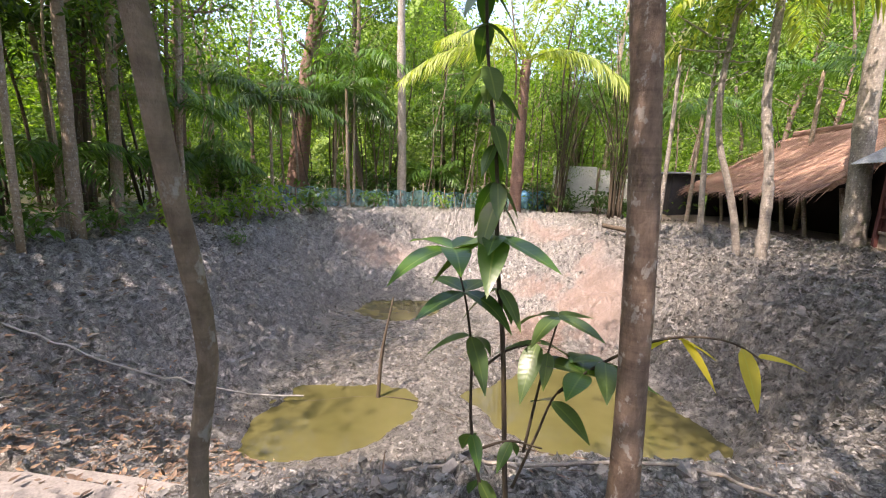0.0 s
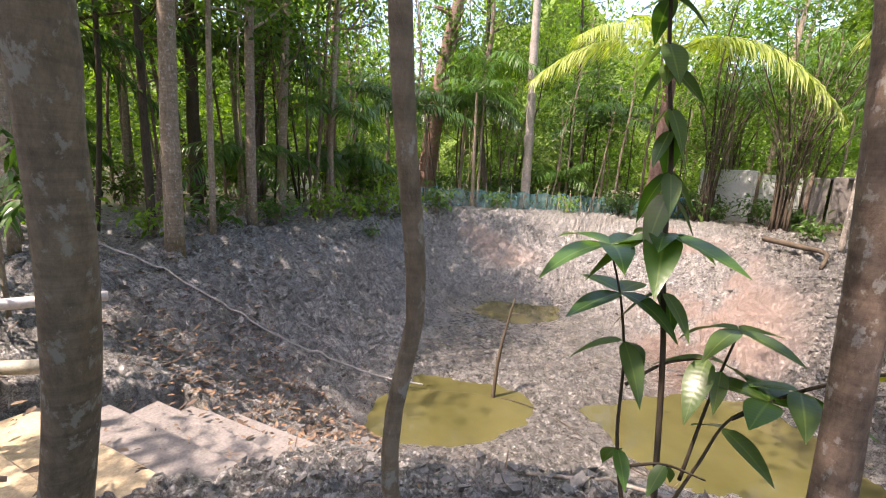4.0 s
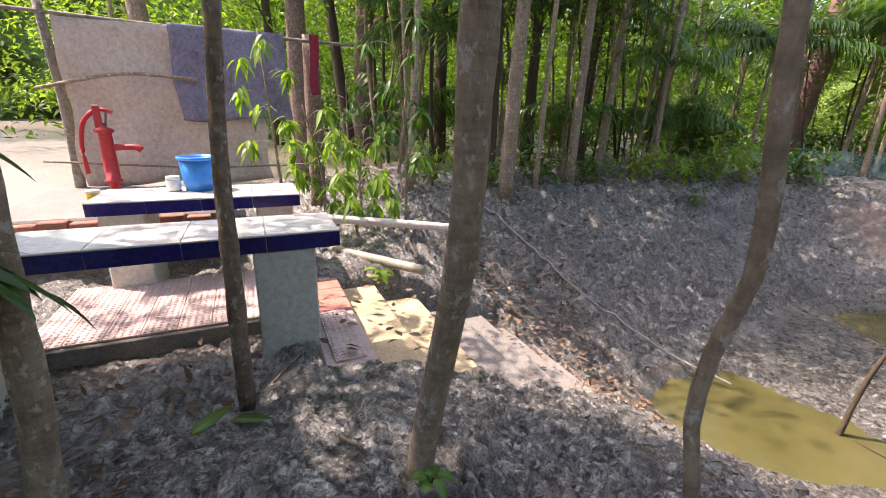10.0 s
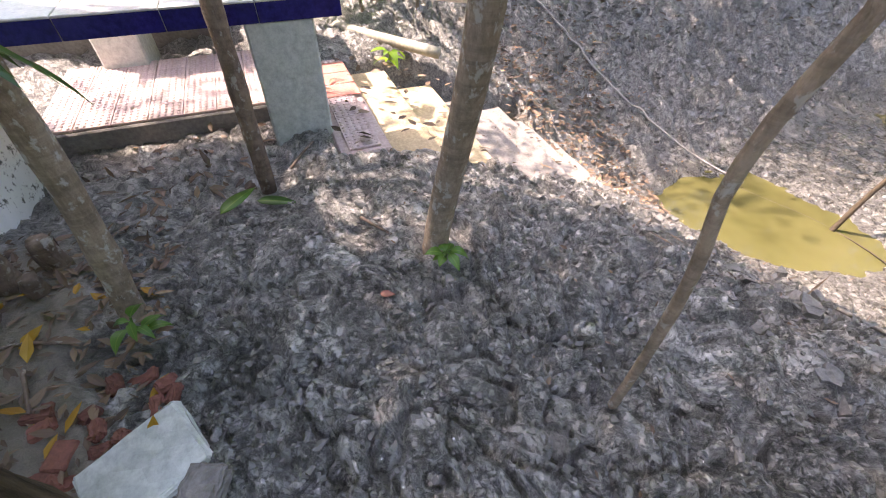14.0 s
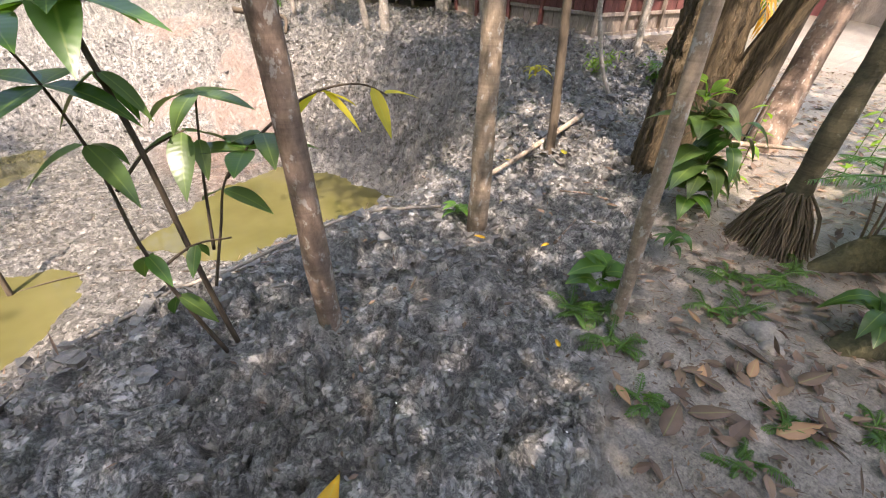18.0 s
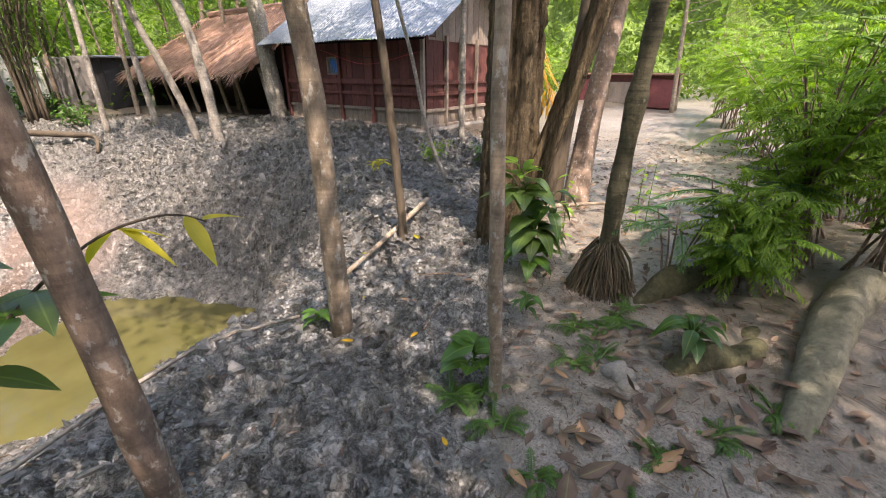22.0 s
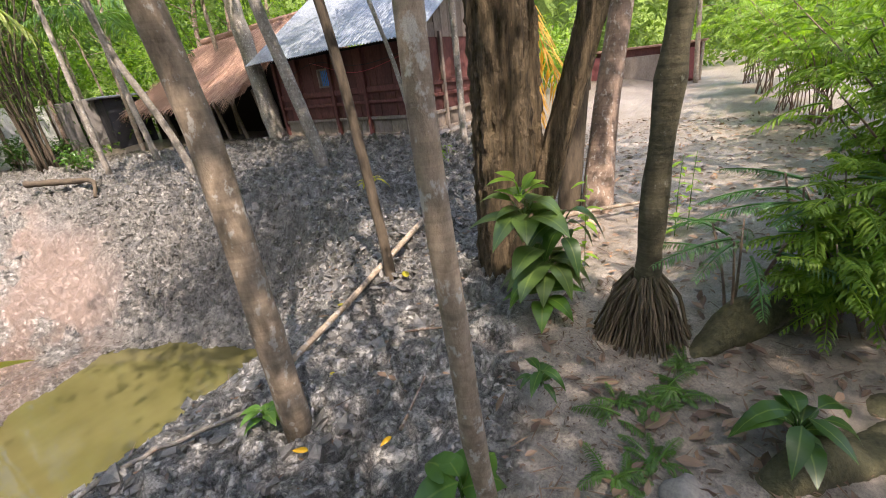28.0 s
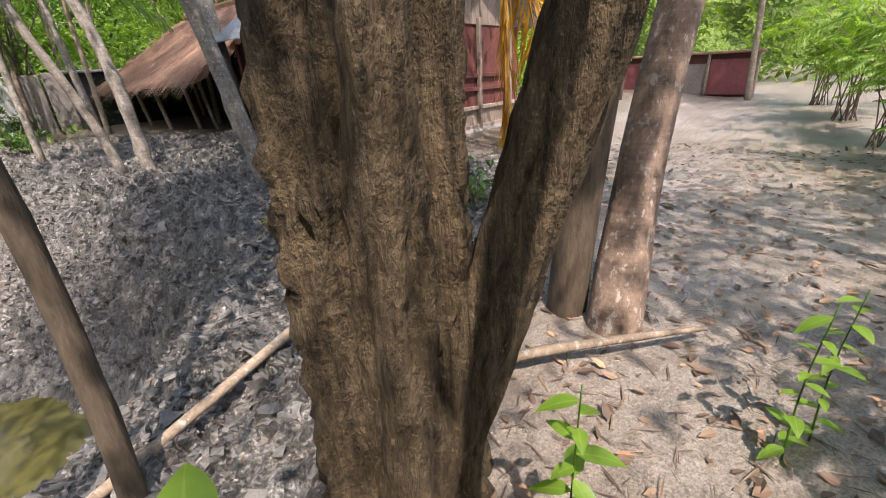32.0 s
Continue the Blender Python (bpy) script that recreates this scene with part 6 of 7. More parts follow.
def build_net_fence():
    f = thing("net_fence", (0, 0, 0), "low teal fishing-net fence on sticks along the far bank", "fence")
    line = smoothed([(-8.5, 13.6, 0), (-6.65, 14.6, 0), (-3.9, 16.6, 0), (-1.0, 18.4, 0), (2.4, 18.8, 0)], 26)
    g = np.random.default_rng(4)
    for k, p in enumerate(line):
        z = gz(p[0], p[1])
        tube("stick", [(p[0], p[1], z - 0.1), (p[0] + 0.05 * g.normal(), p[1], z + g.uniform(0.6, 1.0))], 0.02, "bark_pale", f, 6, 4)
    fine_line = smoothed([tuple(p) for p in line], 130)
    v = [(p[0], p[1] + 0.03 * math.sin(3 * k), gz(p[0], p[1]) + 0.02 + s * (0.62 + 0.05 * math.sin(0.7 * k))) for k, p in enumerate(fine_line) for s in (0.0, 0.5, 1.0)]
    fc = [(k * 3 + j, (k + 1) * 3 + j, (k + 1) * 3 + j + 1, k * 3 + j + 1) for k in range(129) for j in range(2)]
    put("netting", mesh_of("netting", v, fc, "net_sheet"), f, label="fine-meshed teal netting, half see-through")
    tube("top_cord", [tuple(v[k * 3 + 2]) for k in range(0, 130, 3)], 0.008, "net", f, 5, 120)


def net_mat():
    """Netting too fine to see its threads: half of the light passes."""
    m, t, p = nodes_of("fine_teal_net")
    n = noise_tex(t, t.nodes.new("ShaderNodeNewGeometry").outputs["Position"], 3, 4)
    t.links.new(ramp(t, n, [(0.3, (0.12, 0.30, 0.30)), (0.7, (0.25, 0.45, 0.44))]), p.inputs["Base Color"])
    t.links.new(ramp(t, n, [(0.3, (0.4, 0.4, 0.4)), (0.7, (0.62, 0.62, 0.62))]), p.inputs["Alpha"])
    p.inputs["Roughness"].default_value = 0.7
    return m


M["net_sheet"] = net_mat()
build_net_fence()


def build_far_wall():
    """Grey block wall along the yard, one bay whitewashed, and a blue sheet before it."""
    w = thing("yard_wall", (0, 0, 0), "grey block wall with a whitewashed bay behind bamboo", "wall")
    g = np.random.default_rng(44)
    part("white_bay", box((2.2, 18.9, -0.1), (4.0, 19.05, 1.95), 0.02), "concrete", w, "whitewashed bay with grey stains")
    for k in range(5):
        x0 = 4.02 + 0.62 * k
        part("panel", box((x0, 18.85 - 0.3 * k, -0.1), (x0 + 0.6, 19.0 - 0.3 * k, 1.75 + 0.05 * g.normal()), 0.015), "concrete" if k < 2 else "grey_step", w)
    for x, y in ((4.0, 18.8), (5.3, 18.2), (6.9, 17.4)):
        tube("post", [(x, y, -0.1), (x + 0.05, y, 1.9)], [0.06, 0.05], "bark_brown", w, 8, 5, 0.05)
    s = thing("blue_sheet", (0, 0, 0), "blue plastic sheet hung low behind the bamboo", "sheet")
    v = [(0.9 + 1.2 * i / 11, 18.75 + 0.04 * math.sin(2.2 * i) + 0.05 * j, 0.05 + 0.75 * j / 4 + 0.03 * math.sin(i)) for i in range(12) for j in range(5)]
    f = [(i * 5 + j, (i + 1) * 5 + j, (i + 1) * 5 + j + 1, i * 5 + j + 1) for i in range(11) for j in range(4)]
    ob = put("sheet", mesh_of("sheet", v, f, "sheet_blue", True), s)
    ob.modifiers.new("thickness", "SOLIDIFY").thickness = 0.01


M["sheet_blue"] = surface("faded_blue_sheet", (0.03, 0.16, 0.30), (0.07, 0.28, 0.45), 3, 0.5, fine=20, strength=0.2, dist=0.01)
build_far_wall()


# ---- plants near the path ----
def big_leaf_plant():
    """Young tree beside the camera: thin stems, large drooping leaves in loose whorls."""
    g = np.random.default_rng(61)
    t = thing("young_tree", (0, 0, 0), "young tree with thin stems and large glossy drooping leaves", "tree")
    stems = {
        "main": [(0.32, 1.54, -0.03), (0.29, 1.54, 0.25), (0.24, 1.55, 0.87), (0.2, 1.55, 1.2), (0.19, 1.55, 1.4), (0.14, 1.56, 1.75), (0.1, 1.57, 2.3)],
        "left": [(0.27, 1.54, -0.03), (0.2, 1.55, 0.25), (0.15, 1.55, 0.51), (0.13, 1.55, 0.85), (0.1, 1.56, 1.01), (0.05, 1.56, 1.17)],
        "right": [(0.31, 1.54, 0.3), (0.38, 1.53, 0.53), (0.44, 1.52, 0.71), (0.52, 1.5, 0.8)],
        "inner": [(0.34, 1.54, 0.45), (0.39, 1.54, 0.8), (0.42, 1.53, 0.97)],
        "twig": [(0.15, 1.55, 0.72), (0.26, 1.56, 0.82), (0.37, 1.54, 0.87)],
        "long": [(0.44, 1.53, 0.7), (0.59, 1.52, 0.84), (0.78, 1.51, 0.94), (0.95, 1.49, 0.94), (1.02, 1.48, 0.9)],
        "low": [(0.16, 1.55, 0.42), (0.3, 1.52, 0.5), (0.4, 1.5, 0.5)],
    }
    for k, s in stems.items():
        r = {"main": [0.011, 0.008, 0.004], "left": [0.009, 0.006, 0.003]}.get(k, [0.006, 0.003])
        tube("stem", s, r, "bark_dark", t, 7, 24)
    # (stem, place along it, leaves, length, tilt)
    whorls = [("left", 1.0, 5, 0.28, 0.15), ("left", 0.88, 4, 0.26, 0.0), ("left", 0.76, 3, 0.2, -0.5), ("left", 0.45, 2, 0.15, -0.8), ("left", 0.3, 2, 0.17, -1.2),
              ("main", 0.54, 5, 0.28, -0.1), ("main", 0.48, 3, 0.2, -0.8), ("main", 0.56, 2, 0.2, -0.2), ("main", 0.59, 3, 0.17, -0.9), ("main", 0.63, 3, 0.16, -1.2), ("main", 0.67, 3, 0.15, -1.4), ("main", 0.71, 3, 0.16, -1.0), ("main", 0.75, 3, 0.15, -0.8), ("main", 0.79, 3, 0.16, -1.2), ("main", 0.83, 3, 0.15, -0.4), ("main", 0.88, 3, 0.16, -1.1), ("main", 0.93, 3, 0.16, -0.9), ("main", 0.99, 5, 0.18, 0.2),
              ("right", 0.98, 4, 0.27, 0.0), ("right", 0.7, 2, 0.18, -0.4), ("inner", 1.0, 4, 0.22, -0.1), ("inner", 0.75, 1, 0.14, -1.0), ("twig", 0.95, 3, 0.2, -0.5), ("low", 0.6, 2, 0.13, -1.0), ("long", 0.3, 3, 0.2, -0.3)]
    for name, u, n, L, tilt in whorls:
        c = smoothed(stems[name], 40)
        p = c[int(u * 39)]
        a0 = g.uniform(0, 6.28)
        for k in range(n):
            a = a0 + 2 * math.pi * k / n + g.uniform(-0.3, 0.3)
            ln = 0.88 * L * g.uniform(0.75, 1.15)
            v, f = leaf_arrays([p], [[math.cos(a), math.sin(a), tilt + g.uniform(-0.25, 0.25)]], [[0.01, 0, 1.0]], ln, ln * (0.46 if L < 0.19 else 0.41), 8, g.uniform(0.1, 0.5), 0.1)
            put("leaf", blade_mesh("leaf", v, f, ("leaf_deep", "leaf_grey", "leaf_grey", "leaf_mid")[g.integers(0, 4)], 8), t)
    for k, (u, a, tilt) in enumerate([(0.62, 0.2, -0.3), (0.66, 5.6, -0.9), (0.92, 4.9, -1.3), (0.98, 0.1, -0.05), (0.64, 2.0, -0.7)]):
        p = smoothed(stems["long"], 40)[int(u * 39)]
        v, f = leaf_arrays([p], [[math.cos(a), math.sin(a), tilt]], [[0.01, 0, 1.0]], 0.17, 0.06, 8, 0.2, 0.1)
        put("leaf", blade_mesh("leaf", v, f, "leaf_yellow", 8), t, label="yellowing leaf")


big_leaf_plant()


def rosette(name, at, n, L, w, mat, label, seed, category="plant", tilt=0.5, droop=0.6, group="", rows=5):
    g = np.random.default_rng(seed)
    t = thing(name, (0, 0, 0), label, category, group)
    p0 = np.array(at, float)
    for k in range(n):
        a = 2.4 * k + g.uniform(-0.3, 0.3)
        stalk = p0 + np.array((math.cos(a), math.sin(a), 0)) * L * 0.25 * g.random() + (0, 0, g.uniform(0.0, L * 0.6))
        tube("stalk", [tuple(p0), tuple((p0 + stalk) / 2 + (0, 0, 0.02)), tuple(stalk)], 0.004, mat, t, 5, 5)
        ln = L * g.uniform(0.7, 1.15)
        v, f = leaf_arrays([stalk], [[math.cos(a), math.sin(a), tilt * g.uniform(0.2, 1.4)]], [[0, 0, 1.0]], ln, ln * w, rows, droop * g.uniform(0.6, 1.3), 0.1)
        put("leaf", blade_mesh("leaf", v, f, mat, rows), t)
    return t


rosette("climbing_plant", (3.02, 1.22, 0.52), 15, 0.28, 0.5, "leaf_grey", "broad-leaved climbing plant clinging to the forked tree", 71, tilt=0.4, rows=8)
rosette("climbing_plant", (3.08, 1.13, 0.24), 17, 0.28, 0.52, "leaf_grey", "broad-leaved climbing plant low on the forked tree", 72, tilt=0.3, droop=0.8, rows=8)
rosette("climbing_plant", (2.99, 1.23, 0.68), 7, 0.19, 0.42, "leaf_lime", "bright young leaves topping the climbing plant", 171, tilt=0.9, droop=0.3, rows=8)
rosette("climbing_plant", (3.0, 1.12, 0.1), 10, 0.26, 0.46, "leaf_mid", "broad-leaved plant at the foot of the forked tree", 173, tilt=0.5, droop=0.6, rows=8)


rosette("climbing_plant", (3.2, 1.1, 0.42), 10, 0.27, 0.44, "leaf_deep", "dark drooping leaves of the climbing plant", 175, tilt=0.1, droop=0.8, rows=8)


def thin_weed(x, y, seed, tall=0.62, leaf=1.0):
    g = np.random.default_rng(seed)
    t = thing("weed", (x, y, gz(x, y)), "thin upright weed with small bright leaves beside the path", "weed", "weeds beside the path")
    line = [(0, 0, -0.03), (0.02, 0.01, tall * 0.5), (-0.01, 0.0, tall)]
    tube("stem", line, [0.004, 0.002], "leaf_mid", t, 5, 10)
    c = smoothed(line, 16)
    for k in range(15):
        a = 2.4 * k
        L = leaf * g.uniform(0.06, 0.11)
        v, f = leaf_arrays([c[2 + k * 13 // 15]], [[math.cos(a), math.sin(a), g.uniform(-0.3, 0.4)]], [[0, 0, 1.0]], L, L * 0.42, 5, 0.3, 0.1)
        put("leaf", blade_mesh("leaf", v, f, "leaf_lime", 5), t)


thin_weed(3.7, 1.11, 172, 0.66, 1.25)
thin_weed(4.45, 0.67, 174)
thin_weed(4.59, 0.6, 176)
rosette("broad_plant", (1.78, 0.88, 0.1), 11, 0.19, 0.6, "leaf_mid", "low plant with broad glossy leaves at the mud edge", 73, tilt=0.7)
rosette("broad_plant", (2.5, 0.05, 0.12), 14, 0.2, 0.36, "leaf_deep", "low dark broad-leaved plant among roots", 74, tilt=0.5)
rosette("seedling", (2.39, 0.88, 0.08), 9, 0.14, 0.3, "leaf_deep", "small grey-green seedling on the trodden bank", 75)
rosette("seedling", (-0.98, 0.52, 0.03), 8, 0.09, 0.5, "leaf_mid", "small seedling at the foot of a sapling", 76)
rosette("seedling", (-3.2, 0.95, -0.02), 9, 0.16, 0.4, "leaf_lime", "bright green seedling beside the steps", 77)
rosette("seedling", (4.7, 4.1, 0.1), 14, 0.22, 0.25, "leaf_yellow", "variegated pale plant on the mud bank", 78)
rosette("seedling", (-1.0, -0.62, 0.05), 7, 0.12, 0.35, "leaf_mid", "small green seedling among fallen leaves", 79)
rosette("seedling", (1.72, 1.9, 0.0), 10, 0.13, 0.35, "leaf_mid", "green weeds at the foot of a sapling", 80)
for k, (x, y, s) in enumerate([(1.72, 0.8, 0.16), (1.6, 0.66, 0.15), (1.45, 0.42, 0.13), (2.15, 0.53, 0.15), (2.49, 0.59, 0.16), (2.68, 0.4, 0.16), (2.3, 0.42, 0.14), (2.0, -0.12, 0.15), (1.78, 0.05, 0.13), (2.55, 0.48, 0.15), (1.5, 0.1, 0.12), (2.25, -0.3, 0.14), (1.62, 0.88, 0.17), (2.85, 0.42, 0.15)]):
    g = np.random.default_rng(300 + k)
    t = thing("fern", (x, y, gz(x, y)), "small fern tuft on the trodden bank", "fern", "ferns along the path")
    for j in range(11):
        a = 2.4 * j + g.uniform(-0.5, 0.5)
        v, f = palm_frond((0.02 * g.normal(), 0.02 * g.normal(), 0), (math.cos(a), math.sin(a), g.uniform(0.3, 1.2)), s * g.uniform(0.6, 1.3), 16, s * 0.045, g, 0.5, wide=0.22)
        put("frond", mesh_of("frond", v, f, "leaf_mid"), t)


def mango_sprig(base, seed, n, mat, label, spots):
    g = np.random.default_rng(seed)
    t = thing("leafy_twig", (0, 0, 0), label, "twig")
    tube("twig", base, [0.01, 0.005], "bark_pale", t, 6, 14)
    c = smoothed(base, 20)
    for k in range(n):
        p = c[min(19, int((spots + (1 - spots) * k / n) * 19))]
        a = 2.4 * k
        L = g.uniform(0.15, 0.26)
        v, f = leaf_arrays([p], [[math.cos(a), math.sin(a), g.uniform(-0.9, 0.1)]], [[0, 0, 1.0]], L, L * 0.24, 6, g.uniform(0.2, 0.6), 0.12)
        put("leaf", mesh_of("leaf", v, f, mat, True), t)


mango_sprig([(-1.25, -0.62, 0.9), (-1.1, -0.66, 1.05), (-0.95, -0.68, 1.08)], 82, 24, "leaf_deep", "drooping dark narrow-leaved twig on the leaning sapling", 0.1)
mango_sprig([(-1.27, -0.61, 1.3), (-1.2, -0.75, 1.3), (-1.1, -0.85, 1.2)], 83, 16, "leaf_deep", "drooping dark narrow-leaved twig near the wall", 0.1)
def hanging_sapling(x, y, h, seed, mat):
    """Slim sapling whose long bright leaves hang in loose tufts from the twig ends."""
    g = np.random.default_rng(seed)
    z = gz(x, y)
    t = thing("sapling", (x, y, z), "sapling with long bright hanging leaves by the steps", "sapling", "bright saplings beyond the steps")
    line = [(0, 0, -0.1), (0.06 * g.normal(), 0.06 * g.normal(), h * 0.5), (0.12 * g.normal(), 0.12 * g.normal(), h)]
    tube("trunk", line, [0.022, 0.015, 0.007], "bark_pale", t, 8, 16, 0.04)
    c = smoothed(line, 20)
    for k in range(9):
        p = c[7 + k * 12 // 9]
        a = 2.4 * k + g.uniform(-0.4, 0.4)
        l = g.uniform(0.15, 0.45)
        end = p + np.array((math.cos(a) * l, math.sin(a) * l, g.uniform(0.0, 0.18)))
        tube("twig", [tuple(p), tuple((p + end) / 2 + (0, 0, 0.05)), tuple(end)], [0.006, 0.003], "bark_pale", t, 5, 6)
        m = 11
        b = g.uniform(0, 6.28, m)
        way = np.stack([0.6 * np.cos(b), 0.6 * np.sin(b), g.uniform(-1.1, 0.1, m)], 1)
        v, f = leaf_arrays(end + 0.03 * g.normal(size=(m, 3)), way, np.tile((0.1, 0, 1.0), (m, 1)), g.uniform(0.14, 0.25, m), 0.05, 4, 0.45, 0.12)
        put("leaf_tuft", mesh_of("leaf_tuft", v, f, mat, True), t)


for k, (x, y, h, mat) in enumerate([(-4.9, 0.75, 1.5, "leaf_lime"), (-5.25, 1.3, 1.2, "leaf_lime"), (-4.8, 1.75, 2.6, "leaf_mid"), (-5.3, 0.35, 2.3, "leaf_lime"), (-6.2, 2.2, 1.6, "leaf_mid"), (-5.9, 1.0, 1.1, "leaf_lime"), (-7.2, 1.6, 1.8, "leaf_mid"), (-4.6, 1.1, 0.8, "leaf_lime")]):
    hanging_sapling(x, y, h, 410 + k, mat)


def feathery_bush(x, y, h, r, seed, mat, label, n=46, size=1.0):
    g = np.random.default_rng(seed)
    t = thing("bush", (x, y, gz(x, y)), label, "bush", "bushes along the path")
    pieces, wood = [], []
    for k in range(16):
        a, l = g.uniform(0, 6.28), r * g.uniform(0.2, 1.0)
        end = (math.cos(a) * l, math.sin(a) * l, h * g.uniform(0.55, 1.0))
        line = smoothed([(0.12 * g.normal(), 0.12 * g.normal(), -0.05), (end[0] * 0.3, end[1] * 0.3, end[2] * 0.55), end], 10)
        wood.append(tube_arrays(line, np.linspace(0.011, 0.003, 10), 5))
        for j in range(n // 5):
            p = line[g.integers(4, 10)] + 0.08 * r * g.normal(size=3)
            b = g.uniform(0, 6.28)
            pieces.append(palm_frond(p, (math.cos(b), math.sin(b), g.uniform(-0.1, 0.6)), size * g.uniform(0.14, 0.3), 13, 0.013 * size, g, g.uniform(0.1, 0.6), wide=0.24))
    for v, f in wood:
        put("stem", mesh_of("stem", v, f, "bark_brown", True), t)
    v, f = joined(pieces)
    put("foliage", mesh_of("foliage", v, f, mat), t)


for k, (x, y, h, r, mat) in enumerate([(3.75, -0.35, 1.5, 0.6, "leaf_lime"), (4.3, -0.45, 1.7, 0.8, "leaf_lime"), (3.5, -0.75, 1.6, 0.7, "leaf_lime"), (3.3, -0.1, 0.7, 0.3, "leaf_lime"), (4.9, -0.6, 1.6, 0.8, "leaf_lime"), (5.6, -1.1, 1.7, 0.9, "leaf_lime"), (6.8, -1.2, 1.9, 1.0, "leaf_lime"), (8.2, -1.2, 2.1, 1.1, "leaf_lime"),
                                       (9.8, -0.5, 2.2, 1.2, "leaf_lime"), (11.5, -0.2, 2.4, 1.3, "leaf_lime"), (13.5, 0.2, 2.6, 1.4, "leaf_lime"), (7.5, -2.0, 2.8, 1.3, "leaf_lime"), (10, -2.2, 3.0, 1.4, "leaf_lime"), (5.2, -1.9, 2.2, 1.1, "leaf_mid"), (16, 0.5, 2.8, 1.5, "leaf_lime")]):
    feathery_bush(x, y, h, r, 500 + k, mat, "feathery bright green bush crowding the path", 80 if x < 6 else 75, 1.0 if x < 6 else 1.9)


def spreading_fronds(x, y, reach, seed, n, z=0.42):
    """Low shrub whose feathered leaves spread out flat over the ground."""
    g = np.random.default_rng(seed)
    t = thing("shrub", (x, y, gz(x, y)), "low shrub with flat blue-green feathered leaves", "shrub", "feathered shrubs at the path")
    for k in range(5):
        a = 1.26 * k + g.uniform(-0.3, 0.3)
        tube("stem", [(0.03 * math.cos(a), 0.03 * math.sin(a), -0.05), (0.08 * math.cos(a), 0.08 * math.sin(a), z * 0.5), (0.16 * math.cos(a), 0.16 * math.sin(a), z)], [0.009, 0.005], "bark_brown", t, 6, 8)
    for k in range(n):
        a = 2.4 * k
        p = (0.1 * math.cos(a), 0.1 * math.sin(a), z * g.uniform(0.75, 1.15))
        v, f = palm_frond(p, (math.cos(a), math.sin(a), g.uniform(-0.05, 0.35)), reach * g.uniform(0.7, 1.15), 30, 0.008, g, g.uniform(0.15, 0.4), 1.0, 0.17)
        put("frond", mesh_of("frond", v, f, "leaf_feather"), t)


M["leaf_feather"] = leaf_mat("feathered_blue_green_leaf", (0.03, 0.09, 0.03), (0.06, 0.16, 0.05), (0.12, 0.26, 0.09), 0.4, 0.4)
spreading_fronds(3.25, 0.25, 0.36, 951, 12, 0.5)
spreading_fronds(3.55, 0.0, 0.4, 952, 14, 0.62)


def bamboo(x, y, seed, n=16, h=6.5):
    g = np.random.default_rng(seed)
    t = thing("bamboo", (x, y, gz(x, y)), "dark arching bamboo clump with narrow leaves", "bamboo", "bamboo clumps on the far bank")
    tips = []
    for k in range(n):
        a = g.uniform(0, 6.28)
        d = np.array((math.cos(a), math.sin(a)))
        l = g.uniform(0.5, 2.2)
        hh = h * g.uniform(0.7, 1)
        pts = [(*(d * 0.25 * g.random()), -0.1), (*(d * l * 0.25), hh * 0.5), (*(d * l), hh)]
        tube("culm", pts, [0.035, 0.028, 0.01], "bark_dark", t, 7, 12)
        c = smoothed(pts, 10)
        tips += [tuple(c[j]) for j in range(3, 10)]
    v, f = crown_arrays(tips, 1800, 0.4, 0.22, 0.14, g)
    put("leaves", mesh_of("leaves", v, f, "leaf_wood"), t)


for k, (x, y) in enumerate([(2.4, 18.0), (4.3, 16.6), (5.4, 18.8), (3.4, 21)]):
    bamboo(x, y, 600 + k)


# dry orange frond hanging by the house corner
def dry_frond():
    g = np.random.default_rng(65)
    t = thing("dry_frond", (0, 0, 0), "dead orange palm fronds hanging beside the house", "palm frond")
    for k in range(3):
        v, f = palm_frond((8.4 + 0.15 * k, 4.1, 2.9), (0.15 * k, -0.1 * k, -0.6), 2.4, 30, 0.05, g, 0.15, 0.8, 0.3)
        put("frond", mesh_of("frond", v, f, "frond_dry"), t)


dry_frond()

# ---- things lying about ----
tagged(tube("fallen_pole", [(2.02, 2.1, gz(2.0, 2.1) + 0.04), (2.6, 2.27, gz(2.6, 2.27) + 0.05), (3.2, 2.48, gz(3.2, 2.48) + 0.06), (4.1, 2.82, gz(4.1, 2.82) + 0.06)], [0.018, 0.02, 0.024, 0.028], "bark_pale", None, 10, 14, 0.04), "pale fallen pole half sunk in the mud", "log")
tagged(tube("branch", [(4.0, 1.85, 0.04), (4.3, 1.68, 0.05), (4.75, 1.3, 0.05), (5.1, 1.0, 0.03)], [0.03, 0.025, 0.012], "bark_pale", None, 8, 16, 0.05), "thin fallen branch at the foot of the forked tree", "branch")
tagged(tube("branch", [(3.0, 12.4, gz(3.0, 12.4) + 0.25), (3.5, 11.6, gz(3.5, 11.6) + 0.2), (3.75, 11.0, gz(3.75, 11) + 0.15), (3.6, 10.7, gz(3.6, 10.7))], [0.07, 0.06, 0.03], "bark_dark", None, 8, 16, 0.1), "dark crooked branch on the sandy slope", "branch")
def heaved_root(pts, radii, mat, label, seed):
    v, f = tube_arrays(smoothed(pts, 40), np.interp(np.linspace(0, 1, 40), np.linspace(0, 1, len(radii)), radii), 22, 0.03, seed)
    w = 0.02 * np.sin(v[:, 0] * 17 + seed) + 0.02 * np.sin(v[:, 1] * 23 + v[:, 2] * 11)
    v[:, 2] += w
    tagged(put("tree_root", mesh_of("tree_root", v, f, mat, True)), label, "root", "roots heaved out of the bank")


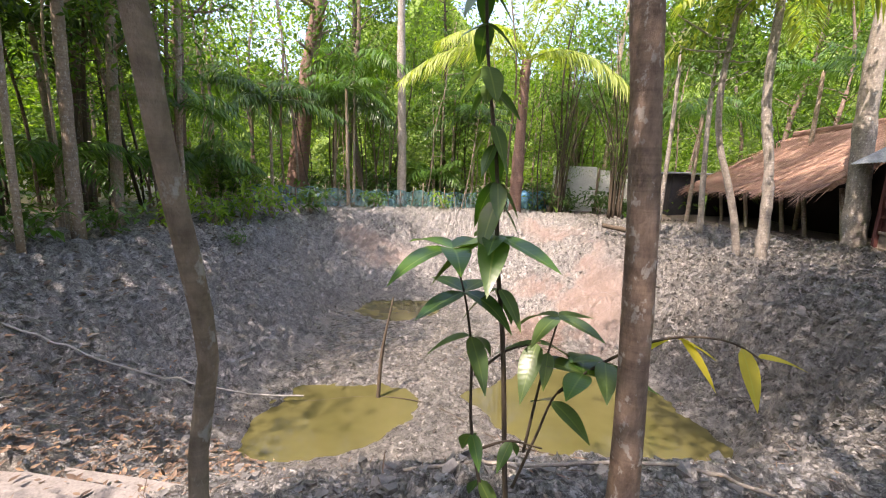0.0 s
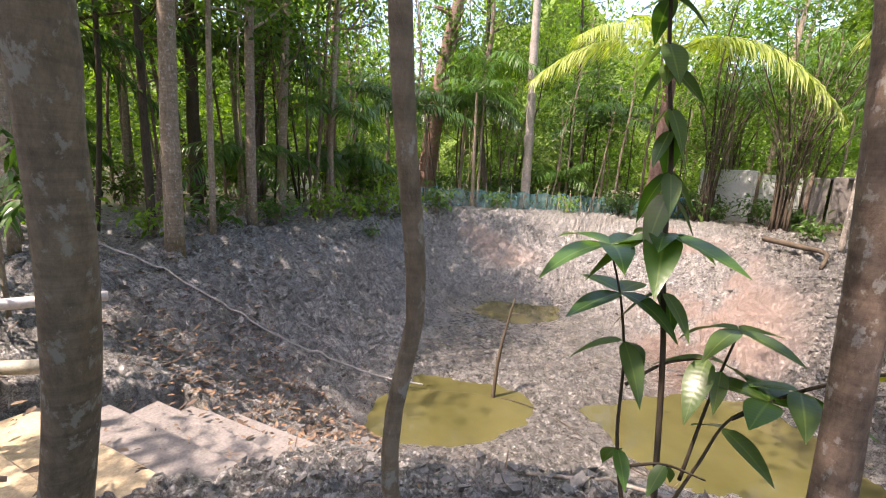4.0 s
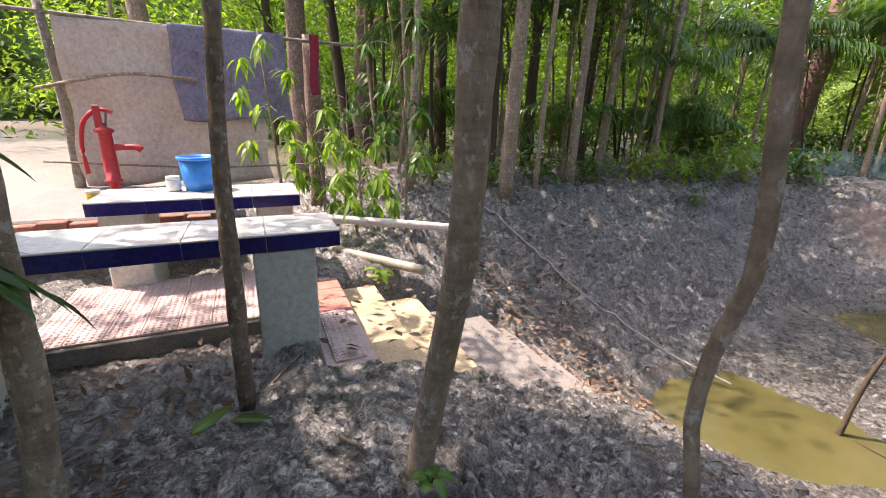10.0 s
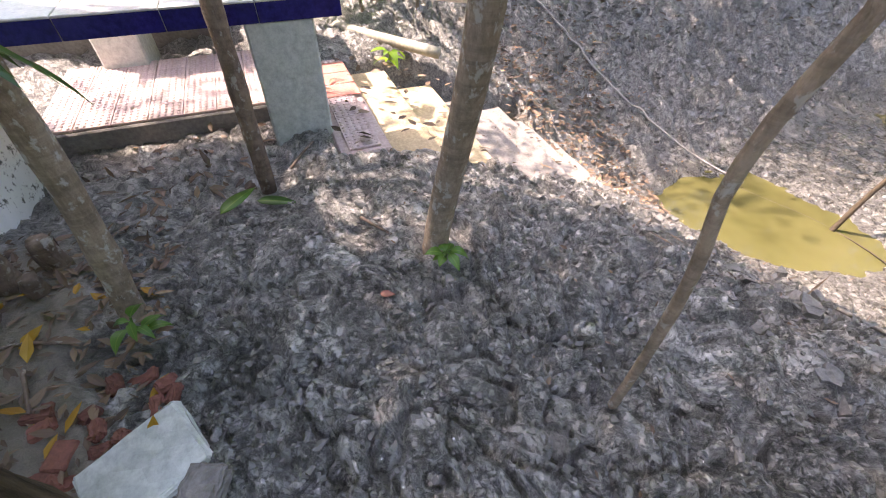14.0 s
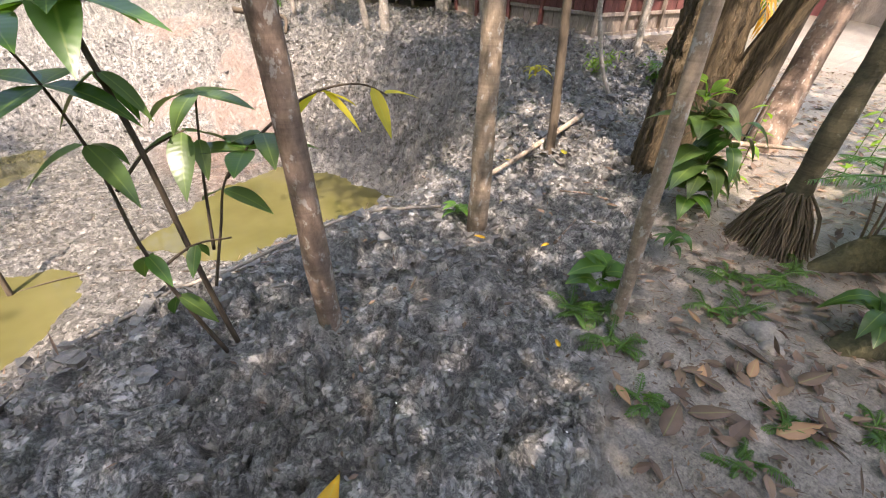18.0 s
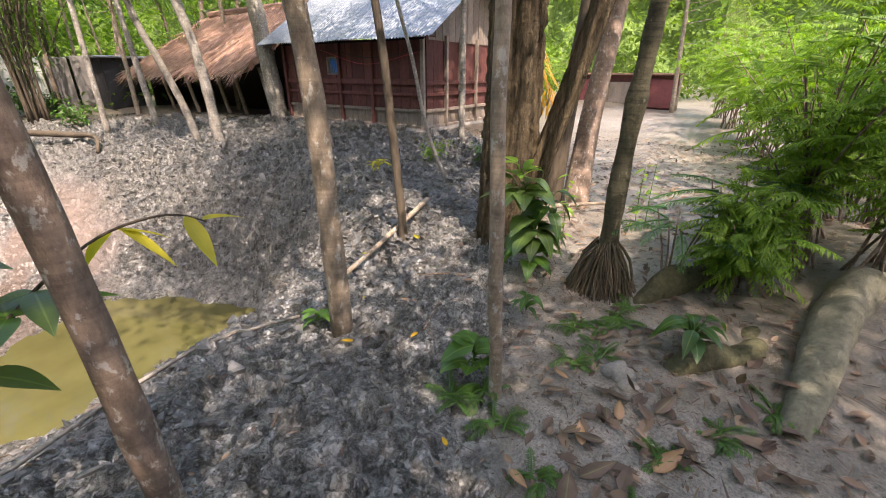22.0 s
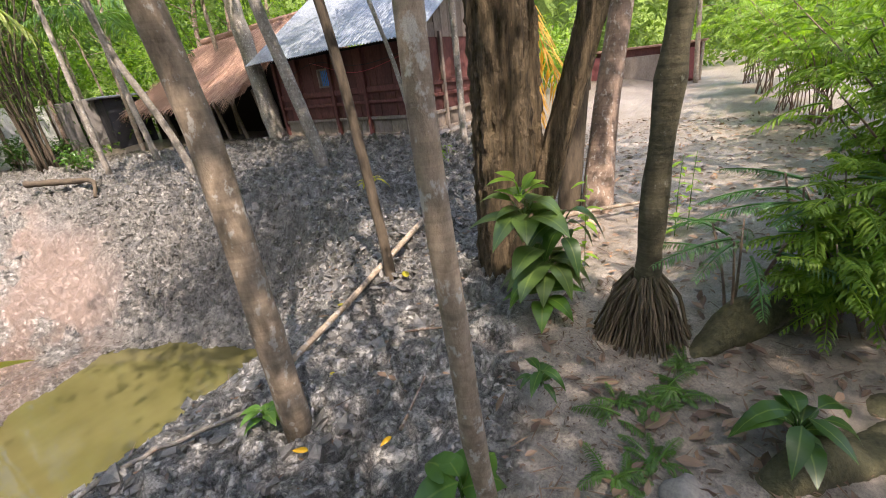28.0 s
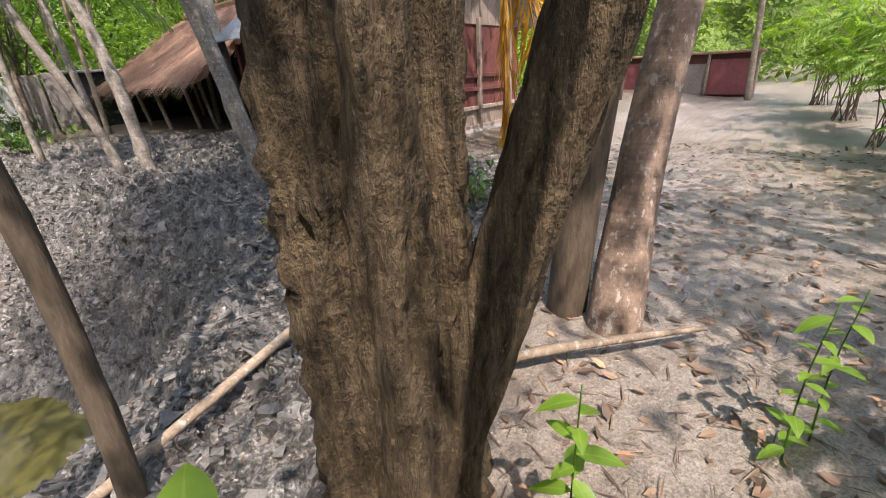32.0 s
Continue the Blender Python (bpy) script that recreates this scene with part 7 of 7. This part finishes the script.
heaved_root([(1.98, -0.3, -0.08), (2.2, -0.36, 0.02), (2.5, -0.43, 0.09), (2.85, -0.5, 0.15), (3.2, -0.6, 0.2), (3.6, -0.8, 0.26)], [0.04, 0.065, 0.085, 0.1, 0.11, 0.11], "root_pale", "pale grey-green buttress root running down to the path", 1)
heaved_root([(2.3, -0.12, -0.06), (2.45, 0.0, 0.02), (2.65, -0.08, 0.03), (2.85, -0.2, 0.0), (3.0, -0.3, -0.08)], [0.03, 0.045, 0.05, 0.06, 0.08], "moss_root", "brown mossy root with a plant growing on it", 2)


heaved_root([(2.95, 0.42, -0.08), (3.1, 0.3, 0.04), (3.35, 0.1, 0.1), (3.65, -0.1, 0.08), (4.0, -0.3, -0.08)], [0.05, 0.09, 0.11, 0.1, 0.06], "moss_root", "low brown root beside the stilt-rooted palm", 3)
heaved_root([(2.3, 0.16, -0.06), (2.42, 0.05, 0.02), (2.55, -0.08, 0.05), (2.7, -0.22, 0.02), (2.85, -0.3, -0.06)], [0.04, 0.06, 0.075, 0.07, 0.05], "moss_root", "knobbly mossy root under a broad-leaved plant", 4)


def stone(x, y, r, seed, label):
    g = np.random.default_rng(seed)
    bm = bmesh.new()
    bmesh.ops.create_icosphere(bm, subdivisions=3, radius=r)
    turn = g.uniform(0, 6.28)
    for v in bm.verts:
        q = v.co.normalized()
        v.co *= 1 + 0.14 * math.sin(3 * q.x + seed) + 0.1 * math.sin(5 * q.y + 2 * q.z + seed)
        v.co = Vector((v.co.x * 1.35, v.co.y, v.co.z * 0.5))
    bm.transform(Matrix.Rotation(turn, 4, "Z"))
    ob = part("stone", bm, "stone", None, smooth=True)
    ob.matrix_basis = Matrix.Translation((x, y, gz(x, y) + 0.1 * r))
    tagged(ob, label, "stone", "stones on the bank")


M["stone"] = surface("dull_grey_stone", (0.12, 0.11, 0.095), (0.27, 0.25, 0.22), 11, 0.9, fine=60, dist=0.006)
stone(2.2, 0.31, 0.07, 1, "rounded grey stone bedded in pale soil")
stone(2.12, 0.26, 0.045, 2, "small rounded grey stone beside a larger one")
stone(1.5, 0.78, 0.03, 3, "small grey stone at the mud's edge")


def rubble(name, x, y, size, mat, label, seed, turn=0.0, category="rubble"):
    """A broken lump: a box cut down and knocked about at its corners."""
    g = np.random.default_rng(seed)
    bm = box((-size[0] / 2, -size[1] / 2, -size[2]), (size[0] / 2, size[1] / 2, size[2]), 0.012)
    bmesh.ops.subdivide_edges(bm, edges=bm.edges[:], cuts=3, use_grid_fill=True)
    for v in bm.verts:
        v.co += Vector(g.normal(size=3)) * min(size) * 0.09
    z = float(ground_height(np.array([float(x)]), np.array([float(y)]))[0])
    ob = part(name, bm, mat, None, smooth=False)
    ob.matrix_basis = pose(x, y, z + size[2] * 0.25, 8 * g.normal(), 8 * g.normal(), turn)
    tagged(ob, label, category, "rubble by the wall")


rubble("concrete_chunk", -0.53, -0.58, (0.24, 0.3, 0.03), "concrete", "cracked pale concrete slab bedded in soil", 91, 25)
rubble("concrete_chunk", -0.42, -0.42, (0.12, 0.1, 0.03), "grey_step", "small pale concrete chunk beside the cracked slab", 92, 60)
gr = np.random.default_rng(930)
for k in range(20):
    x, y = -0.95 + 0.42 * gr.random(), -0.92 + 0.42 * gr.random()
    rubble("brick_chunk", x, y, (gr.uniform(0.04, 0.11), gr.uniform(0.03, 0.07), gr.uniform(0.008, 0.022)), "brick_dark", "flake of broken red brick among dead leaves", 93 + k, 360 * gr.random())


def stump(x, y, r, h, seed):
    g = np.random.default_rng(seed)
    z = gz(x, y)
    v, f = tube_arrays([(x, y, z - 0.1), (x + 0.01, y, z + h * 0.4), (x + 0.03, y + 0.02, z + h * 0.85), (x + 0.03, y + 0.02, z + h)], [r * 1.25, r, r * 0.92, r * 0.8], 18, 0.09, seed)
    tagged(put("stump", mesh_of("stump", v, f, "bark_brown", True)), "short rotten stump at the foot of the wall", "stump", "stumps by the wall")


stump(-1.48, -1.13, 0.05, 0.2, 96)
stump(-1.56, -1.0, 0.045, 0.17, 97)
stump(-1.4, -1.02, 0.035, 0.12, 98)
for k, (x, y, a, l) in enumerate([(-1.0, -1.1, 0.9, 0.3), (-1.12, -1.0, 1.4, 0.22), (-0.92, -0.95, 0.3, 0.18), (-2.1, 0.08, 2.2, 0.2), (-1.3, 0.3, 0.5, 0.2), (0.9, 0.2, 1.0, 0.25), (2.1, 1.35, 0.3, 0.3), (2.6, 1.6, 2.0, 0.35)]):
    p = [(x + l * s * math.cos(a), y + l * s * math.sin(a)) for s in (-0.5, 0.0, 0.5)]
    q = [(u, v, float(ground_height(np.array([u]), np.array([v]))[0]) + 0.015) for u, v in p]
    tagged(tube("stick", q, [0.009, 0.006], "bark_brown", None, 6, 8, 0.05), "short dead stick lying on the ground", "stick", "sticks on the ground")


def one_leaf(name, x, y, L, w, mat, label, a, lift=0.03, cat="leaf", droop=0.1):
    z = float(ground_height(np.array([float(x)]), np.array([float(y)]))[0])
    v, f = leaf_arrays([(x, y, z + lift)], [[math.cos(a), math.sin(a), 0.05]], [[0.1, 0, 1.0]], L, L * w, 7, droop, 0.08)
    ob = put(name, blade_mesh(name, v, f, mat, 7), label=label, category=cat)
    ob.modifiers.new("thickness", "SOLIDIFY").thickness = 0.002


one_leaf("fallen_leaf", 0.235, 0.60, 0.235, 0.36, "leaf_gold", "single golden-yellow leaf lying on grey mud", 0.7, 0.06, droop=0.0)
for k, (x, y, L, a) in enumerate([(3.02, 2.14, 0.13, 0.9), (1.72, 1.62, 0.08, 2.0), (2.1, 1.9, 0.07, 4.0), (1.35, 0.75, 0.05, 1.0), (2.55, 2.35, 0.08, 5.2), (1.9, 1.3, 0.06, 3.0)]):
    one_leaf("fallen_leaf", x, y, L, 0.4, ("leaf_yellow", "leaf_gold")[k % 2], "yellowing leaf fallen on dark mud", a, 0.04)
one_leaf("fallen_leaf", -0.86, 0.2, 0.06, 0.5, "brick", "small red-brown leaf on grey mud", 1.2, 0.03)
one_leaf("fallen_leaf", 1.36, 0.3, 0.19, 0.36, "leaf_dead", "large curled brown leaf on pale soil", 0.2, 0.03)
one_leaf("fallen_leaf", -1.6, -0.35, 0.25, 0.3, "leaf_mid", "fallen green leaf beside the landing", 2.4, 0.05)
one_leaf("fallen_leaf", -1.75, -0.2, 0.22, 0.3, "leaf_deep", "fallen dark leaf beside the landing", 1.2, 0.05)


for k, (x, y, L, a) in enumerate([(1.52, 0.3, 0.16, 5.6), (1.66, 0.33, 0.11, 0.4), (1.72, 0.26, 0.12, 1.9), (1.74, 0.36, 0.1, 2.6), (1.86, 0.24, 0.11, 0.2), (1.9, 0.3, 0.09, 3.4), (1.98, 0.12, 0.15, 5.9), (1.7, 0.08, 0.17, 5.8), (1.82, -0.04, 0.13, 0.6), (2.42, 0.48, 0.14, 5.7), (2.0, 0.5, 0.08, 1.2), (1.88, 0.56, 0.1, 5.0), (2.62, 0.62, 0.11, 2.2), (1.42, 0.52, 0.1, 4.2)]):
    one_leaf("fallen_leaf", x, y, L, 0.38, ("leaf_dead", "leaf_brown", "leaf_dead")[k % 3], "curled dead brown leaf on the trodden bank", a, 0.02, droop=-0.1)


def litter(name, n, inside, mat, label, lo, hi, seed, width=0.42, flat=0.15, bare=0.0):
    """Fallen leaves strewn over a stretch of ground."""
    g = np.random.default_rng(seed)
    x, y = g.uniform(*inside[0], n), g.uniform(*inside[1], n)
    z = ground_height(x, y)
    rim, floor_, soil, sand, mud, wet_shade = zones(x, y)
    ok = (z > WATER + 0.02) & (g.random(n) > mud * bare)
    x, y, z = x[ok], y[ok], z[ok]
    m = len(x)
    w = g.normal(size=(m, 3))
    w[:, 2] *= flat
    L = g.uniform(lo, hi, m)
    v, f = leaf_arrays(np.stack([x, y, z + 0.012], 1), w, np.tile((0, 0, 1.0), (m, 1)) + 0.3 * g.normal(size=(m, 3)), L, L * width, 3, 0.0, 0.12)
    put(name, mesh_of(name, v, f, mat), label=label, category="leaf litter", kind="stuff")


litter("leaf_litter", 800, ((-5.6, -2.0), (2.2, 4.4)), "leaf_dead", "dead brown leaves strewn over the bank", 0.03, 0.10, 701)
litter("leaf_litter", 3600, ((1.0, 11.0), (-1.0, 3.2)), "leaf_dead", "dead leaves strewn along the path", 0.03, 0.10, 702, bare=0.9)
litter("leaf_litter", 520, ((-1.85, -0.4), (-1.28, -0.6)), "leaf_dead", "brown leaves heaped against the wall", 0.03, 0.10, 703, 0.34, 0.35)
litter("leaf_litter", 1800, ((-12, -5), (2.0, 16.0)), "leaf_dead", "dead leaves under the trees", 0.06, 0.16, 704)
litter("leaf_litter", 700, ((-3.5, 4.5), (0.3, 4.5)), "leaf_dead", "bits of leaf in the mud", 0.015, 0.045, 705)
litter("leaf_litter", 26, ((-1.5, -0.55), (-1.25, -0.55)), "frond_dry", "yellow-brown leaves heaped against the wall", 0.06, 0.13, 709, 0.36, 0.3)
litter("leaf_litter", 900, ((-4.7, -2.6), (2.5, 4.3)), "leaf_dead", "drift of brown leaves on the slope beside the steps", 0.04, 0.11, 710)
litter("leaf_litter", 90, ((-2.7, -1.9), (-1.1, -0.1)), "leaf_dead", "dry leaves caught under the landing edge", 0.04, 0.12, 716, 0.35, 0.4)
litter("leaf_litter", 60, ((-3.7, -2.1), (0.3, 1.4)), "leaf_dead", "dry leaves on the steps", 0.05, 0.12, 706, flat=0.05)
litter("white_specks", 40, ((-1.0, 1.4), (0.0, 1.4)), "white_plastic", "tiny pale specks in the grey mud", 0.004, 0.009, 711, 0.8, 0.1)
litter("leaf_litter", 70, ((1.5, 2.7), (-0.5, 0.5)), "leaf_dead", "large curled brown leaves under the bushes", 0.07, 0.15, 712, 0.4, 0.35)
litter("leaf_litter", 220, ((3.6, 9.5), (-0.4, 3.0)), "leaf_brown", "tan dry leaves strewn along the path", 0.03, 0.08, 713, 0.4, 0.3, 0.95)
litter("leaf_litter", 340, ((-5.2, -2.2), (2.4, 5.2)), "leaf_brown", "tan dry leaves on the slope beside the steps", 0.03, 0.09, 714, 0.35, 0.3)
litter("twig_litter", 1600, ((1.05, 3.2), (-0.6, 1.1)), "leaf_dead", "crumbs of twig and leaf on pale soil", 0.008, 0.03, 715, 0.4, 0.3, 0.95)
litter("straw_litter", 1500, ((1.0, 5.5), (-1.0, 1.6)), "leaf_dead", "twigs and straw bits on the trodden soil", 0.04, 0.14, 707, 0.07, 0.05, 0.95)
litter("straw_litter", 1600, ((-6.5, 4.5), (1.6, 11.0)), "leaf_dead", "twigs and straw bits on the pond slopes", 0.04, 0.16, 708, 0.07, 0.1)
